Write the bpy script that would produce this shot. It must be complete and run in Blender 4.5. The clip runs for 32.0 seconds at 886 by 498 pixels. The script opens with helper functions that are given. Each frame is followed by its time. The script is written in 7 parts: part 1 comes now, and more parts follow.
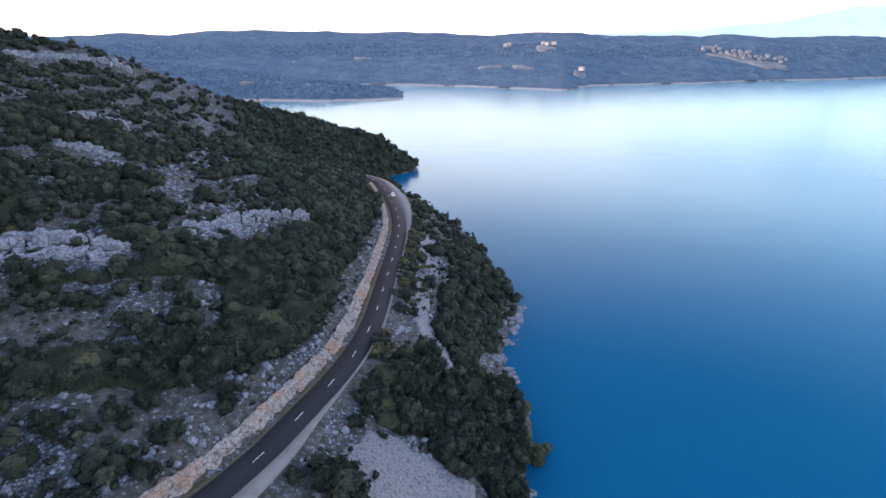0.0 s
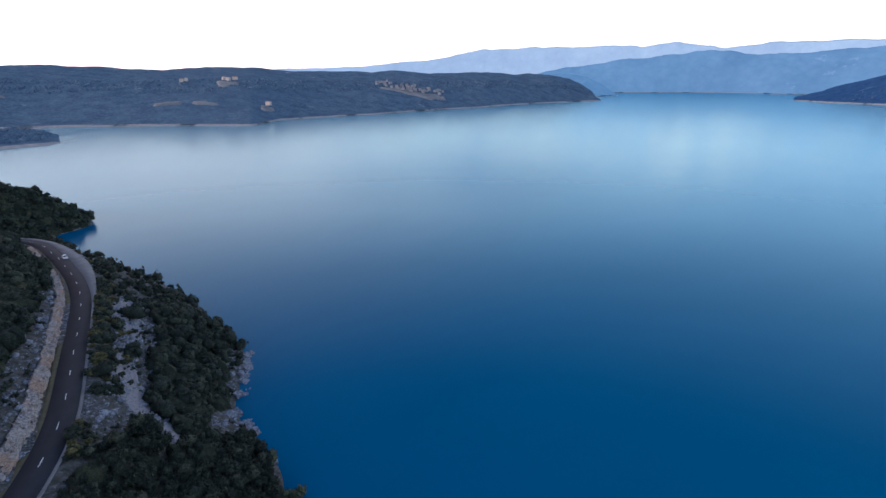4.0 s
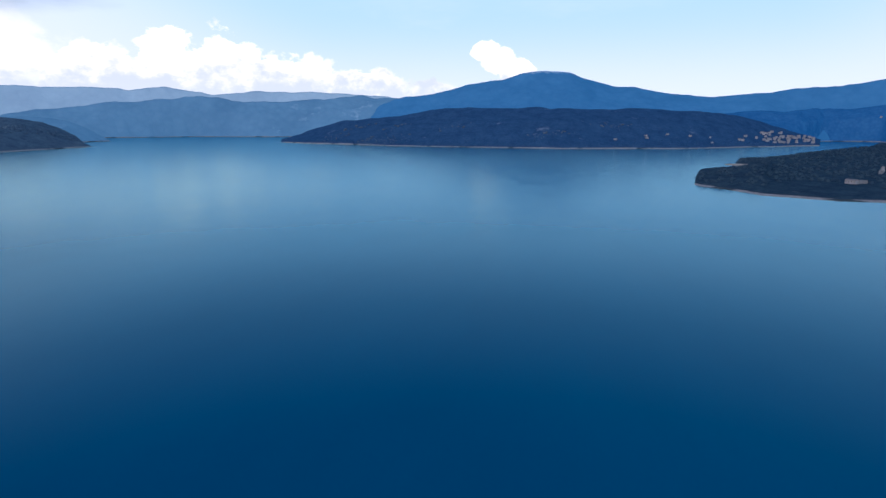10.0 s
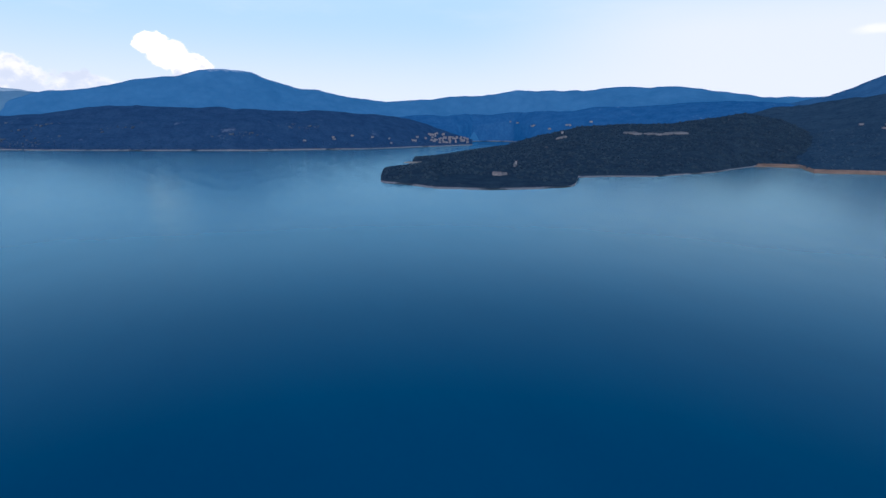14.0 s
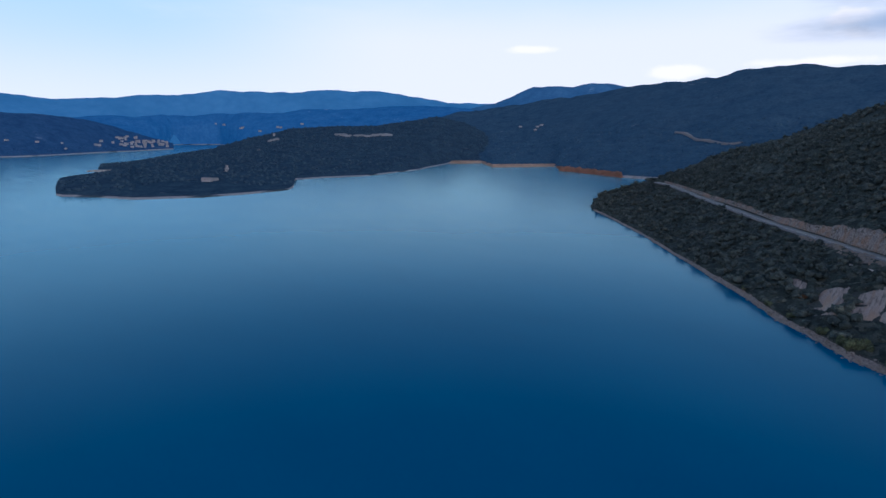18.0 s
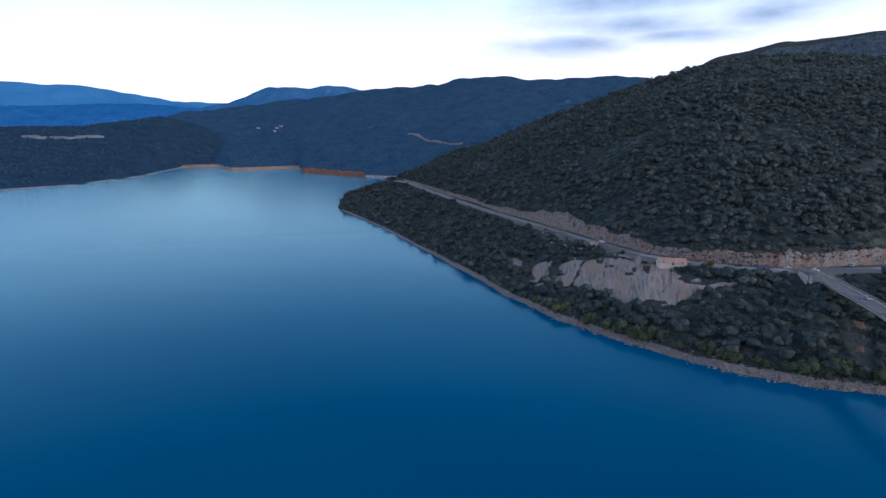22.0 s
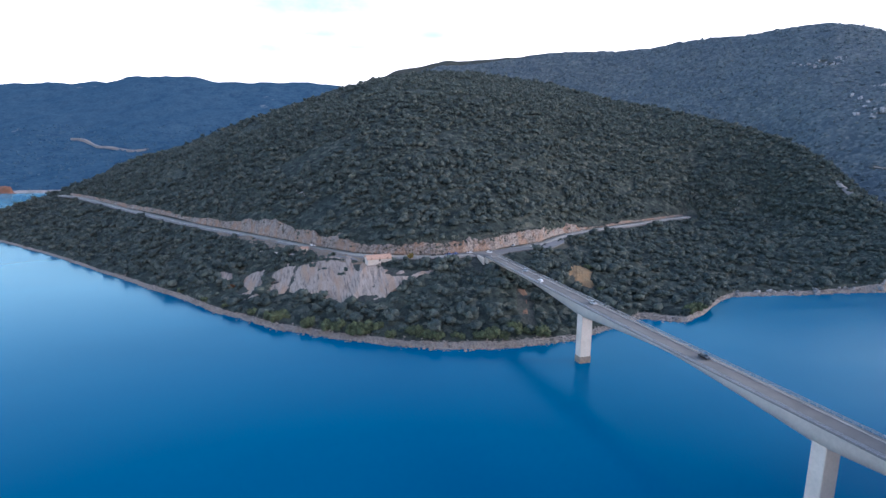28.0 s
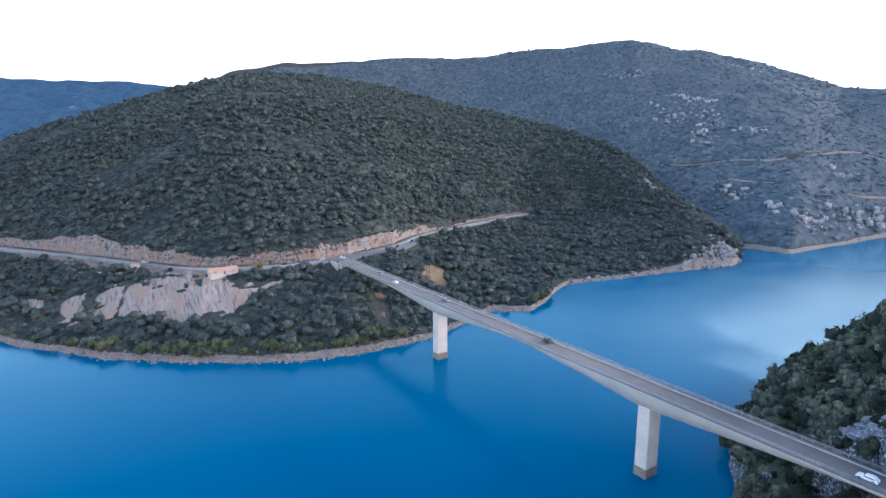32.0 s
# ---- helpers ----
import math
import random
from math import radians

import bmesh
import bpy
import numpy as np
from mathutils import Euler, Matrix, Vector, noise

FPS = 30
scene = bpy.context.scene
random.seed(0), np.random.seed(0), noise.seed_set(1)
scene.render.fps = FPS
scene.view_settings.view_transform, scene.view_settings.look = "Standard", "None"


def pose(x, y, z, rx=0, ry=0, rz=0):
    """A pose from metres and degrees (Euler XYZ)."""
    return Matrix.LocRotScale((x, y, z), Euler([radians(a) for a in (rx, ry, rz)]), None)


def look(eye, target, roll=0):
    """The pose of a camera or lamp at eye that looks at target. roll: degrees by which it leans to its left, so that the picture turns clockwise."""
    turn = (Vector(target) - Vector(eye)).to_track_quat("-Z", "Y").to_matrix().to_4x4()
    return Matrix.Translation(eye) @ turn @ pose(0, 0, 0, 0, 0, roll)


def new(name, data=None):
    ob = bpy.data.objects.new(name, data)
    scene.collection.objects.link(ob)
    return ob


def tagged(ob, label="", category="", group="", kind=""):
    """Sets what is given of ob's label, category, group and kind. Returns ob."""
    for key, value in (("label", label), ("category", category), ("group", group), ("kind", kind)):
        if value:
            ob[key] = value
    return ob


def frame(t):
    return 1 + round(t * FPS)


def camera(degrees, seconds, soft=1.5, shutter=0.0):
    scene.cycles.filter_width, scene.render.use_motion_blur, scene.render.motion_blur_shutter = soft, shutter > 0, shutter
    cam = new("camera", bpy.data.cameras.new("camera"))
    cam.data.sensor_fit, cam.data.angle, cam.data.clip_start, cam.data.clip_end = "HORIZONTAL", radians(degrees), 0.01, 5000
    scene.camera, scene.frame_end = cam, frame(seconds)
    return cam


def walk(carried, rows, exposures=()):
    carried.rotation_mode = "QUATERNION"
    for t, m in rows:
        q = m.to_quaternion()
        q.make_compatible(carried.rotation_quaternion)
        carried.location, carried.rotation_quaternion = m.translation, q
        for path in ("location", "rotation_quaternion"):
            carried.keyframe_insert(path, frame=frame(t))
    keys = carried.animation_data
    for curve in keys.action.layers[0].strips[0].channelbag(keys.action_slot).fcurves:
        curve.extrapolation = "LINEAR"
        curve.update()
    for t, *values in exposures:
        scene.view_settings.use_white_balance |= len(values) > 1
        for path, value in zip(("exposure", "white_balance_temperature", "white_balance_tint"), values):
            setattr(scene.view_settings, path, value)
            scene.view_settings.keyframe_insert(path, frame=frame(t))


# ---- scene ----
cam = camera(77.82, 32.0)
PATH = [
    (0, pose(0, 0, 101, 69.584, 0.062, 0.500)),
    (0.5, pose(0, 0, 101, 69.969, 0.119, -3.077)),
    (1, pose(0, 0, 101, 70.406, 0.147, -7.060)),
    (1.5, pose(0, 0, 101, 70.821, 0.249, -10.734)),
    (2, pose(0, 0, 101, 71.229, 0.275, -14.536)),
    (2.5, pose(0, 0, 101, 71.617, 0.283, -18.407)),
    (4.5, pose(0, 0, 101, 73.188, 0.082, -34.011)),
    (5, pose(0, 0, 101, 73.582, 0.033, -37.945)),
    (5.5, pose(0, 0, 101, 74.000, 0.000, -41.885)),
    (6, pose(0, 0, 101, 74.429, -0.031, -45.846)),
    (6.5, pose(0, 0, 101, 74.870, -0.067, -49.831)),
    (7, pose(0, 0, 101, 75.245, -0.089, -53.810)),
    (7.5, pose(0, 0, 101, 75.710, -0.085, -57.771)),
    (8, pose(0, 0, 101, 76.160, -0.102, -61.829)),
    (8.5, pose(0, 0, 101, 76.572, -0.118, -65.900)),
    (9, pose(0, 0, 101, 76.949, -0.127, -69.939)),
    (9.5, pose(0, 0, 101, 77.083, -0.123, -73.889)),
    (10, pose(0, 0, 101, 77.137, -0.153, -77.880)),
    (10.5, pose(0, 0, 101, 77.211, -0.198, -81.868)),
    (11, pose(0, 0, 101, 77.197, -0.233, -85.795)),
    (11.5, pose(0, 0, 101, 77.223, -0.263, -89.725)),
    (12, pose(0, 0, 101, 77.242, -0.315, -93.607)),
    (12.5, pose(0, 0, 101, 77.295, -0.386, -97.484)),
    (13, pose(0, 0, 101, 77.410, -0.475, -101.326)),
    (13.5, pose(0, 0, 101, 77.487, -0.573, -105.121)),
    (14, pose(0, 0, 101, 77.487, -0.597, -108.880)),
    (14.5, pose(0, 0, 101, 77.496, -0.587, -112.584)),
    (16.5, pose(0, 0, 101, 77.803, -0.509, -127.221)),
    (17, pose(0, 0, 101, 77.849, -0.482, -130.797)),
    (17.5, pose(0, 0, 101, 77.894, -0.442, -134.303)),
    (18, pose(0, 0, 101, 77.966, -0.455, -137.674)),
    (18.5, pose(0, 0, 101, 78.026, -0.490, -141.236)),
    (19, pose(0, 0, 101, 78.104, -0.506, -144.616)),
    (19.5, pose(0, 0, 101, 78.159, -0.462, -147.779)),
    (20, pose(0, 0, 101, 78.176, -0.416, -151.131)),
    (20.5, pose(0, 0, 101, 78.200, -0.387, -154.273)),
    (21, pose(0, 0, 101, 78.234, -0.410, -157.595)),
    (21.5, pose(0, 0, 101, 78.274, -0.430, -160.630)),
    (22, pose(0, 0, 101, 78.334, -0.461, -163.698)),
    (22.5, pose(0, 0, 101, 78.401, -0.500, -166.575)),
    (23, pose(0, 0, 101, 78.534, -0.572, -169.494)),
    (23.5, pose(0, 0, 101, 78.616, -0.593, -172.234)),
    (24, pose(0, 0, 101, 78.623, -0.575, -174.979)),
    (24.5, pose(0, 0, 101, 78.671, -0.539, -177.462)),
    (25, pose(0, 0, 101, 78.728, -0.566, -180.145)),
    (25.5, pose(0, 0, 101, 78.782, -0.531, -182.474)),
    (26, pose(0, 0, 101, 78.843, -0.520, -184.939)),
    (26.5, pose(0, 0, 101, 78.863, -0.487, -187.162)),
    (28.5, pose(0, 0, 101, 79.186, -0.323, -195.968)),
    (29, pose(0, 0, 101, 79.254, -0.265, -198.157)),
    (29.5, pose(0, 0, 101, 79.303, -0.174, -200.134)),
    (30, pose(0, 0, 101, 79.363, -0.117, -202.244)),
    (30.5, pose(0, 0, 101, 79.397, -0.008, -204.089)),
    (31, pose(0, 0, 101, 79.419, 0.072, -205.929)),
    (31.5, pose(0, 0, 101, 79.460, 0.115, -207.586)),
    (32, pose(0, 0, 101, 79.502, 0.126, -209.289)),
]
EXPOSURE = [(0, 1.9, 6600, 20), (2.5, 1.3, 6300, 19), (4.5, 0.75, 5850, 15), (6, 0.5, 5600, 12), (9, 0.25, 5400, 10), (13, 0.1, 5350, 10), (19, 0.1, 5300, 10), (23, 0.65, 5350, 10), (26, 1.15, 5520, 10), (32, 1.9, 5750, 10)]
walk(cam, PATH, EXPOSURE)

# ---- light ----
SUN_AZ, SUN_EL = 285.0, 14.0          # compass degrees, clockwise from +y
world = bpy.data.worlds.new("evening_sky")
scene.world = world
world.use_nodes = True
wn, wl = world.node_tree.nodes, world.node_tree.links
wn.clear()


def wmath(op, a, b=None, c=None):
    n = wn.new("ShaderNodeMath")
    n.operation = op
    for i, v in enumerate((a, b, c)):
        if v is None:
            continue
        if isinstance(v, (int, float)):
            n.inputs[i].default_value = v
        else:
            wl.new(v, n.inputs[i])
    return n.outputs[0]


def wramp(v, lo, hi, to0=0.0, to1=1.0):
    n = wn.new("ShaderNodeMapRange")
    n.interpolation_type = "SMOOTHSTEP"
    wl.new(v, n.inputs[0])
    for i, x in enumerate((lo, hi, to0, to1)):
        n.inputs[1 + i].default_value = x
    return n.outputs[0]


def wmix(f, a, b):
    n = wn.new("ShaderNodeMix")
    n.data_type = "RGBA"
    wl.new(f, n.inputs[0])
    for s, v in ((6, a), (7, b)):
        if isinstance(v, tuple):
            n.inputs[s].default_value = (*v, 1)
        else:
            wl.new(v, n.inputs[s])
    return n.outputs[2]


sky = wn.new("ShaderNodeTexSky")
sky.sky_type = "NISHITA"
sky.sun_disc = False
sky.sun_elevation, sky.sun_rotation = radians(SUN_EL), radians(SUN_AZ)
sky.altitude, sky.air_density, sky.dust_density, sky.ozone_density = 500, 1.0, 0.5, 2.5
coord = wn.new("ShaderNodeTexCoord")
sep = wn.new("ShaderNodeSeparateXYZ")
wl.new(coord.outputs["Generated"], sep.inputs[0])
el = wmath("MULTIPLY", wmath("ARCSINE", sep.outputs[2]), 57.2958)
az = wmath("MULTIPLY", wmath("ARCTAN2", sep.outputs[0], sep.outputs[1]), 57.2958)
bg = wn.new("ShaderNodeBackground")
out = wn.new("ShaderNodeOutputWorld")

def wnoise(scale, detail, stretch):
    n, m = wn.new("ShaderNodeTexNoise"), wn.new("ShaderNodeMapping")
    m.inputs["Scale"].default_value = stretch
    wl.new(coord.outputs["Generated"], m.inputs[0])
    wl.new(m.outputs[0], n.inputs["Vector"])
    n.inputs["Scale"].default_value, n.inputs["Detail"].default_value, n.inputs["Roughness"].default_value = scale, detail, 0.6
    return n.outputs[0]


# evening sky: pale near the horizon, thin veils higher up
SKY_PALE = (7.3, 6.9, 6.75)
back_az = wmath("ADD", az, wmath("MULTIPLY", wmath("LESS_THAN", az, 0.0), 360.0))
veil = wmath("MULTIPLY", wmath("MULTIPLY", wramp(wnoise(1.6, 5, (2, 2, 9)), 0.38, 0.75), 0.25), wramp(el, 30, 10))
# pale blue up to half height; white haze stands higher towards the low sun
PALE_BLUE = (4.5, 5.7, 6.9)
sunward = wmath("COSINE", wmath("MULTIPLY", wmath("SUBTRACT", az, -48.0), 0.0174533))
haze_top = wramp(sunward, -0.45, 0.6, 11.0, 46.0)
low = wramp(wmath("DIVIDE", el, haze_top), 1.0, 0.15, 0.0, 0.92)
south = wmath("MULTIPLY", wmath("MULTIPLY", wmath("MULTIPLY", wramp(back_az, 108, 134), wramp(back_az, 320, 250)), wramp(el, 16, 8)), 0.92)
pale = wmix(wramp(sunward, -0.1, 0.7), SKY_PALE, (9.8, 7.2, 6.3))
col = wmix(wramp(el, 18, 45), PALE_BLUE, sky.outputs[0])
col = wmix(wmath("MAXIMUM", veil, low), col, pale)
col = wmix(south, col, (7.5, 6.95, 6.75))
# towering cumulus over the far range
lump = wnoise(17, 6, (1, 1, 1.6))
flat = wnoise(4.0, 5, (1, 1, 5.0))
curl = wnoise(42, 5, (1, 1, 1.3))


def puff(a0, e0, ra, re, ragged=1.0, soft=0.1, edge=None):
    """A rounded cloud about a direction, with a lumpy edge."""
    u, v = wmath("DIVIDE", wmath("SUBTRACT", back_az, a0), ra), wmath("DIVIDE", wmath("SUBTRACT", el, e0), re)
    d = wmath("SQRT", wmath("ADD", wmath("MULTIPLY", u, u), wmath("MULTIPLY", v, v)))
    d = wmath("ADD", d, wmath("MULTIPLY", wmath("SUBTRACT", edge or lump, 0.5), 1.6 * ragged))
    if edge is None:
        d = wmath("ADD", d, wmath("MULTIPLY", wmath("SUBTRACT", curl, 0.5), 0.5))
    return wramp(d, 1.0 + soft * 0.5, 1.0 - soft * 1.5)


cum = None
for _c in ((29, 4.5, 8, 3.6, 0.7, 0.7), (38.5, 4.6, 6.5, 4.2, 0.7, 0.4), (46.5, 3.4, 5, 3.0), (52.6, 4.9, 3.0, 3.5), (57.4, 4.6, 3.4, 3.5), (63.2, 3.4, 5.0, 3.2), (70.0, 2.9, 5.6, 2.5), (77.0, 2.5, 4.6, 1.7),
           (82.0, 7.1, 1.5, 1.0), (83.4, 5.9, 1.7, 1.3), (85.2, 5.1, 2.2, 1.2)):
    one = puff(*_c)
    cum = one if cum is None else wmath("MAXIMUM", cum, one)
body = wmath("ADD", wmath("MULTIPLY", wmath("SUBTRACT", lump, 0.5), 2.2), wmath("MULTIPLY", wmath("SUBTRACT", curl, 0.5), 1.1))
cream = wmix(wramp(wmath("ADD", body, wramp(el, 1.5, 7.5, 0.0, 1.0)), 0.1, 1.1), (6.3, 6.0, 6.0), (11.5, 9.6, 8.0))
col = wmix(wmath("MULTIPLY", cum, wramp(el, 1.0, 4.5, 0.6, 1.0)), col, cream)
# flat grey cloud decks, and a low sunlit bank
grey = None
for _c in ((36.5, 10.4, 10.0, 2.3), (29.5, 8.0, 4.2, 1.0), (33.0, 8.4, 4.0, 1.2), (24.0, 10.2, 7.0, 1.3), (181.2, 12.5, 11.0, 2.1), (182.0, 10.2, 10.5, 1.6), (175.8, 8.7, 8.0, 1.25), (192.8, 10.4, 6.5, 1.5), (185.5, 9.1, 7.0, 0.9)):
    one = puff(*_c, 0.9, 0.7, flat)
    grey = one if grey is None else wmath("MAXIMUM", grey, one)
lit = wmath("MAXIMUM", puff(172.8, 9.3, 2.0, 0.7, 1.0, 0.3), puff(175.0, 8.1, 4.0, 0.5, 1.0, 0.4))
col = wmix(wmath("MULTIPLY", lit, 0.85), col, (8.6, 7.6, 7.0))
col = wmix(wmath("MULTIPLY", grey, 0.9), col, wmix(wramp(lump, 0.35, 0.65), (2.0, 2.5, 3.3), (2.9, 3.5, 4.5)))
bank = wmath("MAXIMUM", wmath("MAXIMUM", puff(159.8, 5.6, 3.4, 0.7, 0.9, 0.3), puff(170.5, 6.0, 5.0, 0.4, 1.2, 0.5)), puff(146.5, 7.9, 2.6, 0.35, 1.0, 0.5))
col = wmix(wmath("MULTIPLY", bank, 0.8), col, (9.0, 7.9, 7.2))
wl.new(col, bg.inputs[0])
bg.inputs[1].default_value = 0.12
wl.new(bg.outputs[0], out.inputs[0])

sun_data = bpy.data.lights.new("sun", "SUN")
sun_data.energy, sun_data.angle, sun_data.color = 0.9, radians(12), (1.0, 0.93, 0.85)
sun = new("sun", sun_data)
_a, _e = radians(SUN_AZ), radians(SUN_EL)
sun.matrix_world = look((0, 0, 300), (-math.sin(_a) * math.cos(_e), -math.cos(_a) * math.cos(_e), 300 - math.sin(_e)))


# ---- materials ----
def ramp_node(nt, fac, stops):
    r = nt.nodes.new("ShaderNodeValToRGB")
    while len(r.color_ramp.elements) < len(stops):
        r.color_ramp.elements.new(0.5)
    for e, (p, c) in zip(r.color_ramp.elements, stops):
        e.position, e.color = p, (*c, 1)
    nt.links.new(fac, r.inputs[0])
    return r.outputs[0]


def noise_node(nt, scale, detail=4, rough=0.55, vec=None, stretch=None):
    n = nt.nodes.new("ShaderNodeTexNoise")
    n.inputs["Scale"].default_value, n.inputs["Detail"].default_value, n.inputs["Roughness"].default_value = scale, detail, rough
    if vec is None:
        g = nt.nodes.new("ShaderNodeNewGeometry")
        vec = g.outputs["Position"]
    if stretch:
        m = nt.nodes.new("ShaderNodeMapping")
        m.inputs["Scale"].default_value = stretch
        nt.links.new(vec, m.inputs[0])
        vec = m.outputs[0]
    nt.links.new(vec, n.inputs["Vector"])
    return n.outputs[0]


def mix_node(nt, fac, a, b, blend="MIX"):
    m = nt.nodes.new("ShaderNodeMix")
    m.data_type, m.blend_type = "RGBA", blend
    if isinstance(fac, (int, float)):
        m.inputs[0].default_value = fac
    else:
        nt.links.new(fac, m.inputs[0])
    for s, v in ((6, a), (7, b)):
        if isinstance(v, tuple):
            m.inputs[s].default_value = (*v, 1)
        else:
            nt.links.new(v, m.inputs[s])
    return m.outputs[2]


def range_node(nt, v, lo, hi, a=0.0, b=1.0):
    n = nt.nodes.new("ShaderNodeMapRange")
    nt.links.new(v, n.inputs[0])
    for i, x in enumerate((lo, hi, a, b)):
        n.inputs[1 + i].default_value = x
    return n.outputs[0]


def bump_node(nt, h, strength, dist):
    b = nt.nodes.new("ShaderNodeBump")
    b.inputs["Strength"].default_value, b.inputs["Distance"].default_value = strength, dist
    nt.links.new(h, b.inputs["Height"])
    return b.outputs[0]


def mat_base(name, rough=0.85, metal=0.0, spec=0.3):
    m = bpy.data.materials.new(name)
    m.use_nodes = True
    nt = m.node_tree
    p = nt.nodes["Principled BSDF"]
    p.inputs["Roughness"].default_value, p.inputs["Metallic"].default_value = rough, metal
    p.inputs["Specular IOR Level"].default_value = spec
    return m, nt, p


def simple_mat(name, colour, rough=0.7, scale=1.5, vary=0.25, metal=0.0, spec=0.3, bump=0.0):
    """A plain painted or mineral surface with two scales of uneven colour."""
    m, nt, p = mat_base(name, rough, metal, spec)
    lo, hi = tuple(c * (1 - vary) for c in colour), tuple(min(1, c * (1 + vary)) for c in colour)
    big, fine = noise_node(nt, scale, 3), noise_node(nt, scale * 11, 3)
    c = mix_node(nt, 0.35, ramp_node(nt, big, [(0.3, lo), (0.7, hi)]), ramp_node(nt, fine, [(0.3, lo), (0.7, hi)]))
    nt.links.new(c, p.inputs["Base Color"])
    if bump:
        nt.links.new(bump_node(nt, fine, 0.6, bump), p.inputs["Normal"])
    return m


def ground_mat(name, rock, soil, green, rock_at=0.5, scale=0.05, steep=0.75):
    """Limestone, dry soil and low herbs; steep faces show bare rock."""
    m, nt, p = mat_base(name, 0.95, spec=0.1)
    a = noise_node(nt, scale, 5, 0.6)
    b = noise_node(nt, scale * 9, 5, 0.7)
    fine = noise_node(nt, 1.3, 6, 0.75)
    g0 = nt.nodes.new("ShaderNodeNewGeometry")
    cell = nt.nodes.new("ShaderNodeTexVoronoi")
    cell.inputs["Scale"].default_value = 1.7
    cell.distance = "MANHATTAN"
    cell.inputs["Randomness"].default_value = 1.0
    nt.links.new(g0.outputs["Position"], cell.inputs["Vector"])
    bit = nt.nodes.new("ShaderNodeSeparateColor")
    nt.links.new(cell.outputs["Color"], bit.inputs[0])
    stone = ramp_node(nt, bit.outputs[0], [(0.0, tuple(c * 0.25 for c in rock)), (0.6, tuple(c * 0.65 for c in rock)), (1.0, tuple(min(1, c * 1.7) for c in rock))])
    gap = ramp_node(nt, cell.outputs["Distance"], [(0.5, (1, 1, 1)), (1.0, (0.3, 0.3, 0.3))])
    rocks = mix_node(nt, 1.0, mix_node(nt, 1.0, stone, gap, "MULTIPLY"), ramp_node(nt, fine, [(0.3, (0.55, 0.55, 0.55)), (0.6, (1.1, 1.1, 1.1))]), "MULTIPLY")
    low = mix_node(nt, range_node(nt, b, 0.4, 0.6), soil, green)
    f = range_node(nt, mix_node(nt, 0.5, a, b), rock_at - 0.06, rock_at + 0.06)
    c = mix_node(nt, f, rocks, low)
    g = nt.nodes.new("ShaderNodeNewGeometry")
    s = nt.nodes.new("ShaderNodeSeparateXYZ")
    nt.links.new(g.outputs["Normal"], s.inputs[0])
    c = mix_node(nt, range_node(nt, s.outputs[2], steep, steep - 0.12), c, rocks)
    nt.links.new(c, p.inputs["Base Color"])
    nt.links.new(bump_node(nt, fine, 0.7, 0.35), p.inputs["Normal"])
    return m


def rock_mat(name, pale, dark, stain, scale=0.6, crack=0.5, stretch=None, stain_at=0.56):
    """Broken limestone: grain at three scales, joints, and rusty stains."""
    m, nt, p = mat_base(name, 0.95, spec=0.1)
    n1, n2, n3 = noise_node(nt, scale * 0.22, 3, 0.6, stretch=stretch), noise_node(nt, scale, 6, 0.72, stretch=stretch), noise_node(nt, scale * 6, 4, 0.7)
    c = ramp_node(nt, n2, [(0.34, dark), (0.5, pale), (0.7, tuple(min(1, v * 1.25) for v in pale))])
    c = mix_node(nt, range_node(nt, n1, stain_at, stain_at + 0.12), c, mix_node(nt, n2, stain, pale))
    v = nt.nodes.new("ShaderNodeTexVoronoi")
    v.feature = "DISTANCE_TO_EDGE"
    v.inputs["Scale"].default_value = scale * 1.1
    g = nt.nodes.new("ShaderNodeNewGeometry")
    nt.links.new(g.outputs["Position"], v.inputs["Vector"])
    joint = ramp_node(nt, v.outputs["Distance"], [(0.0, (1 - crack,) * 3), (0.12, (1, 1, 1))])
    c = mix_node(nt, 1.0, c, joint, "MULTIPLY")
    c = mix_node(nt, 1.0, c, ramp_node(nt, n3, [(0.3, (0.6, 0.6, 0.62)), (0.65, (1.15, 1.15, 1.12))]), "MULTIPLY")
    nt.links.new(c, p.inputs["Base Color"])
    nt.links.new(bump_node(nt, n2, 0.9, 0.6), p.inputs["Normal"])
    return m


def leaf_mat(name, dark, light, tint=None, scale=0.9, harsh=1.0):
    """Foliage: each clump its own green, with leafy grain."""
    m, nt, p = mat_base(name, 0.8, spec=0.15)
    g = nt.nodes.new("ShaderNodeNewGeometry")
    fine = noise_node(nt, scale * 2.2, 5, 0.75)
    mid = noise_node(nt, scale * 0.5, 3)
    isl = ramp_node(nt, g.outputs["Random Per Island"], [(0.0, dark), (0.75, light), (1.0, tint or light)])
    grain = ramp_node(nt, fine, [(0.35, (1 - 0.7 * harsh,) * 3), (0.52, (1.0, 1.0, 1.0)), (0.68, (1 + 0.9 * harsh, 1 + 0.9 * harsh, 1 + 0.75 * harsh))])
    c = mix_node(nt, 1.0, isl, grain, "MULTIPLY")
    c = mix_node(nt, 1.0, c, ramp_node(nt, mid, [(0.3, (0.75, 0.75, 0.8)), (0.7, (1.2, 1.2, 1.1))]), "MULTIPLY")
    nt.links.new(c, p.inputs["Base Color"])
    nt.links.new(bump_node(nt, fine, 1.0, 0.5), p.inputs["Normal"])
    return m


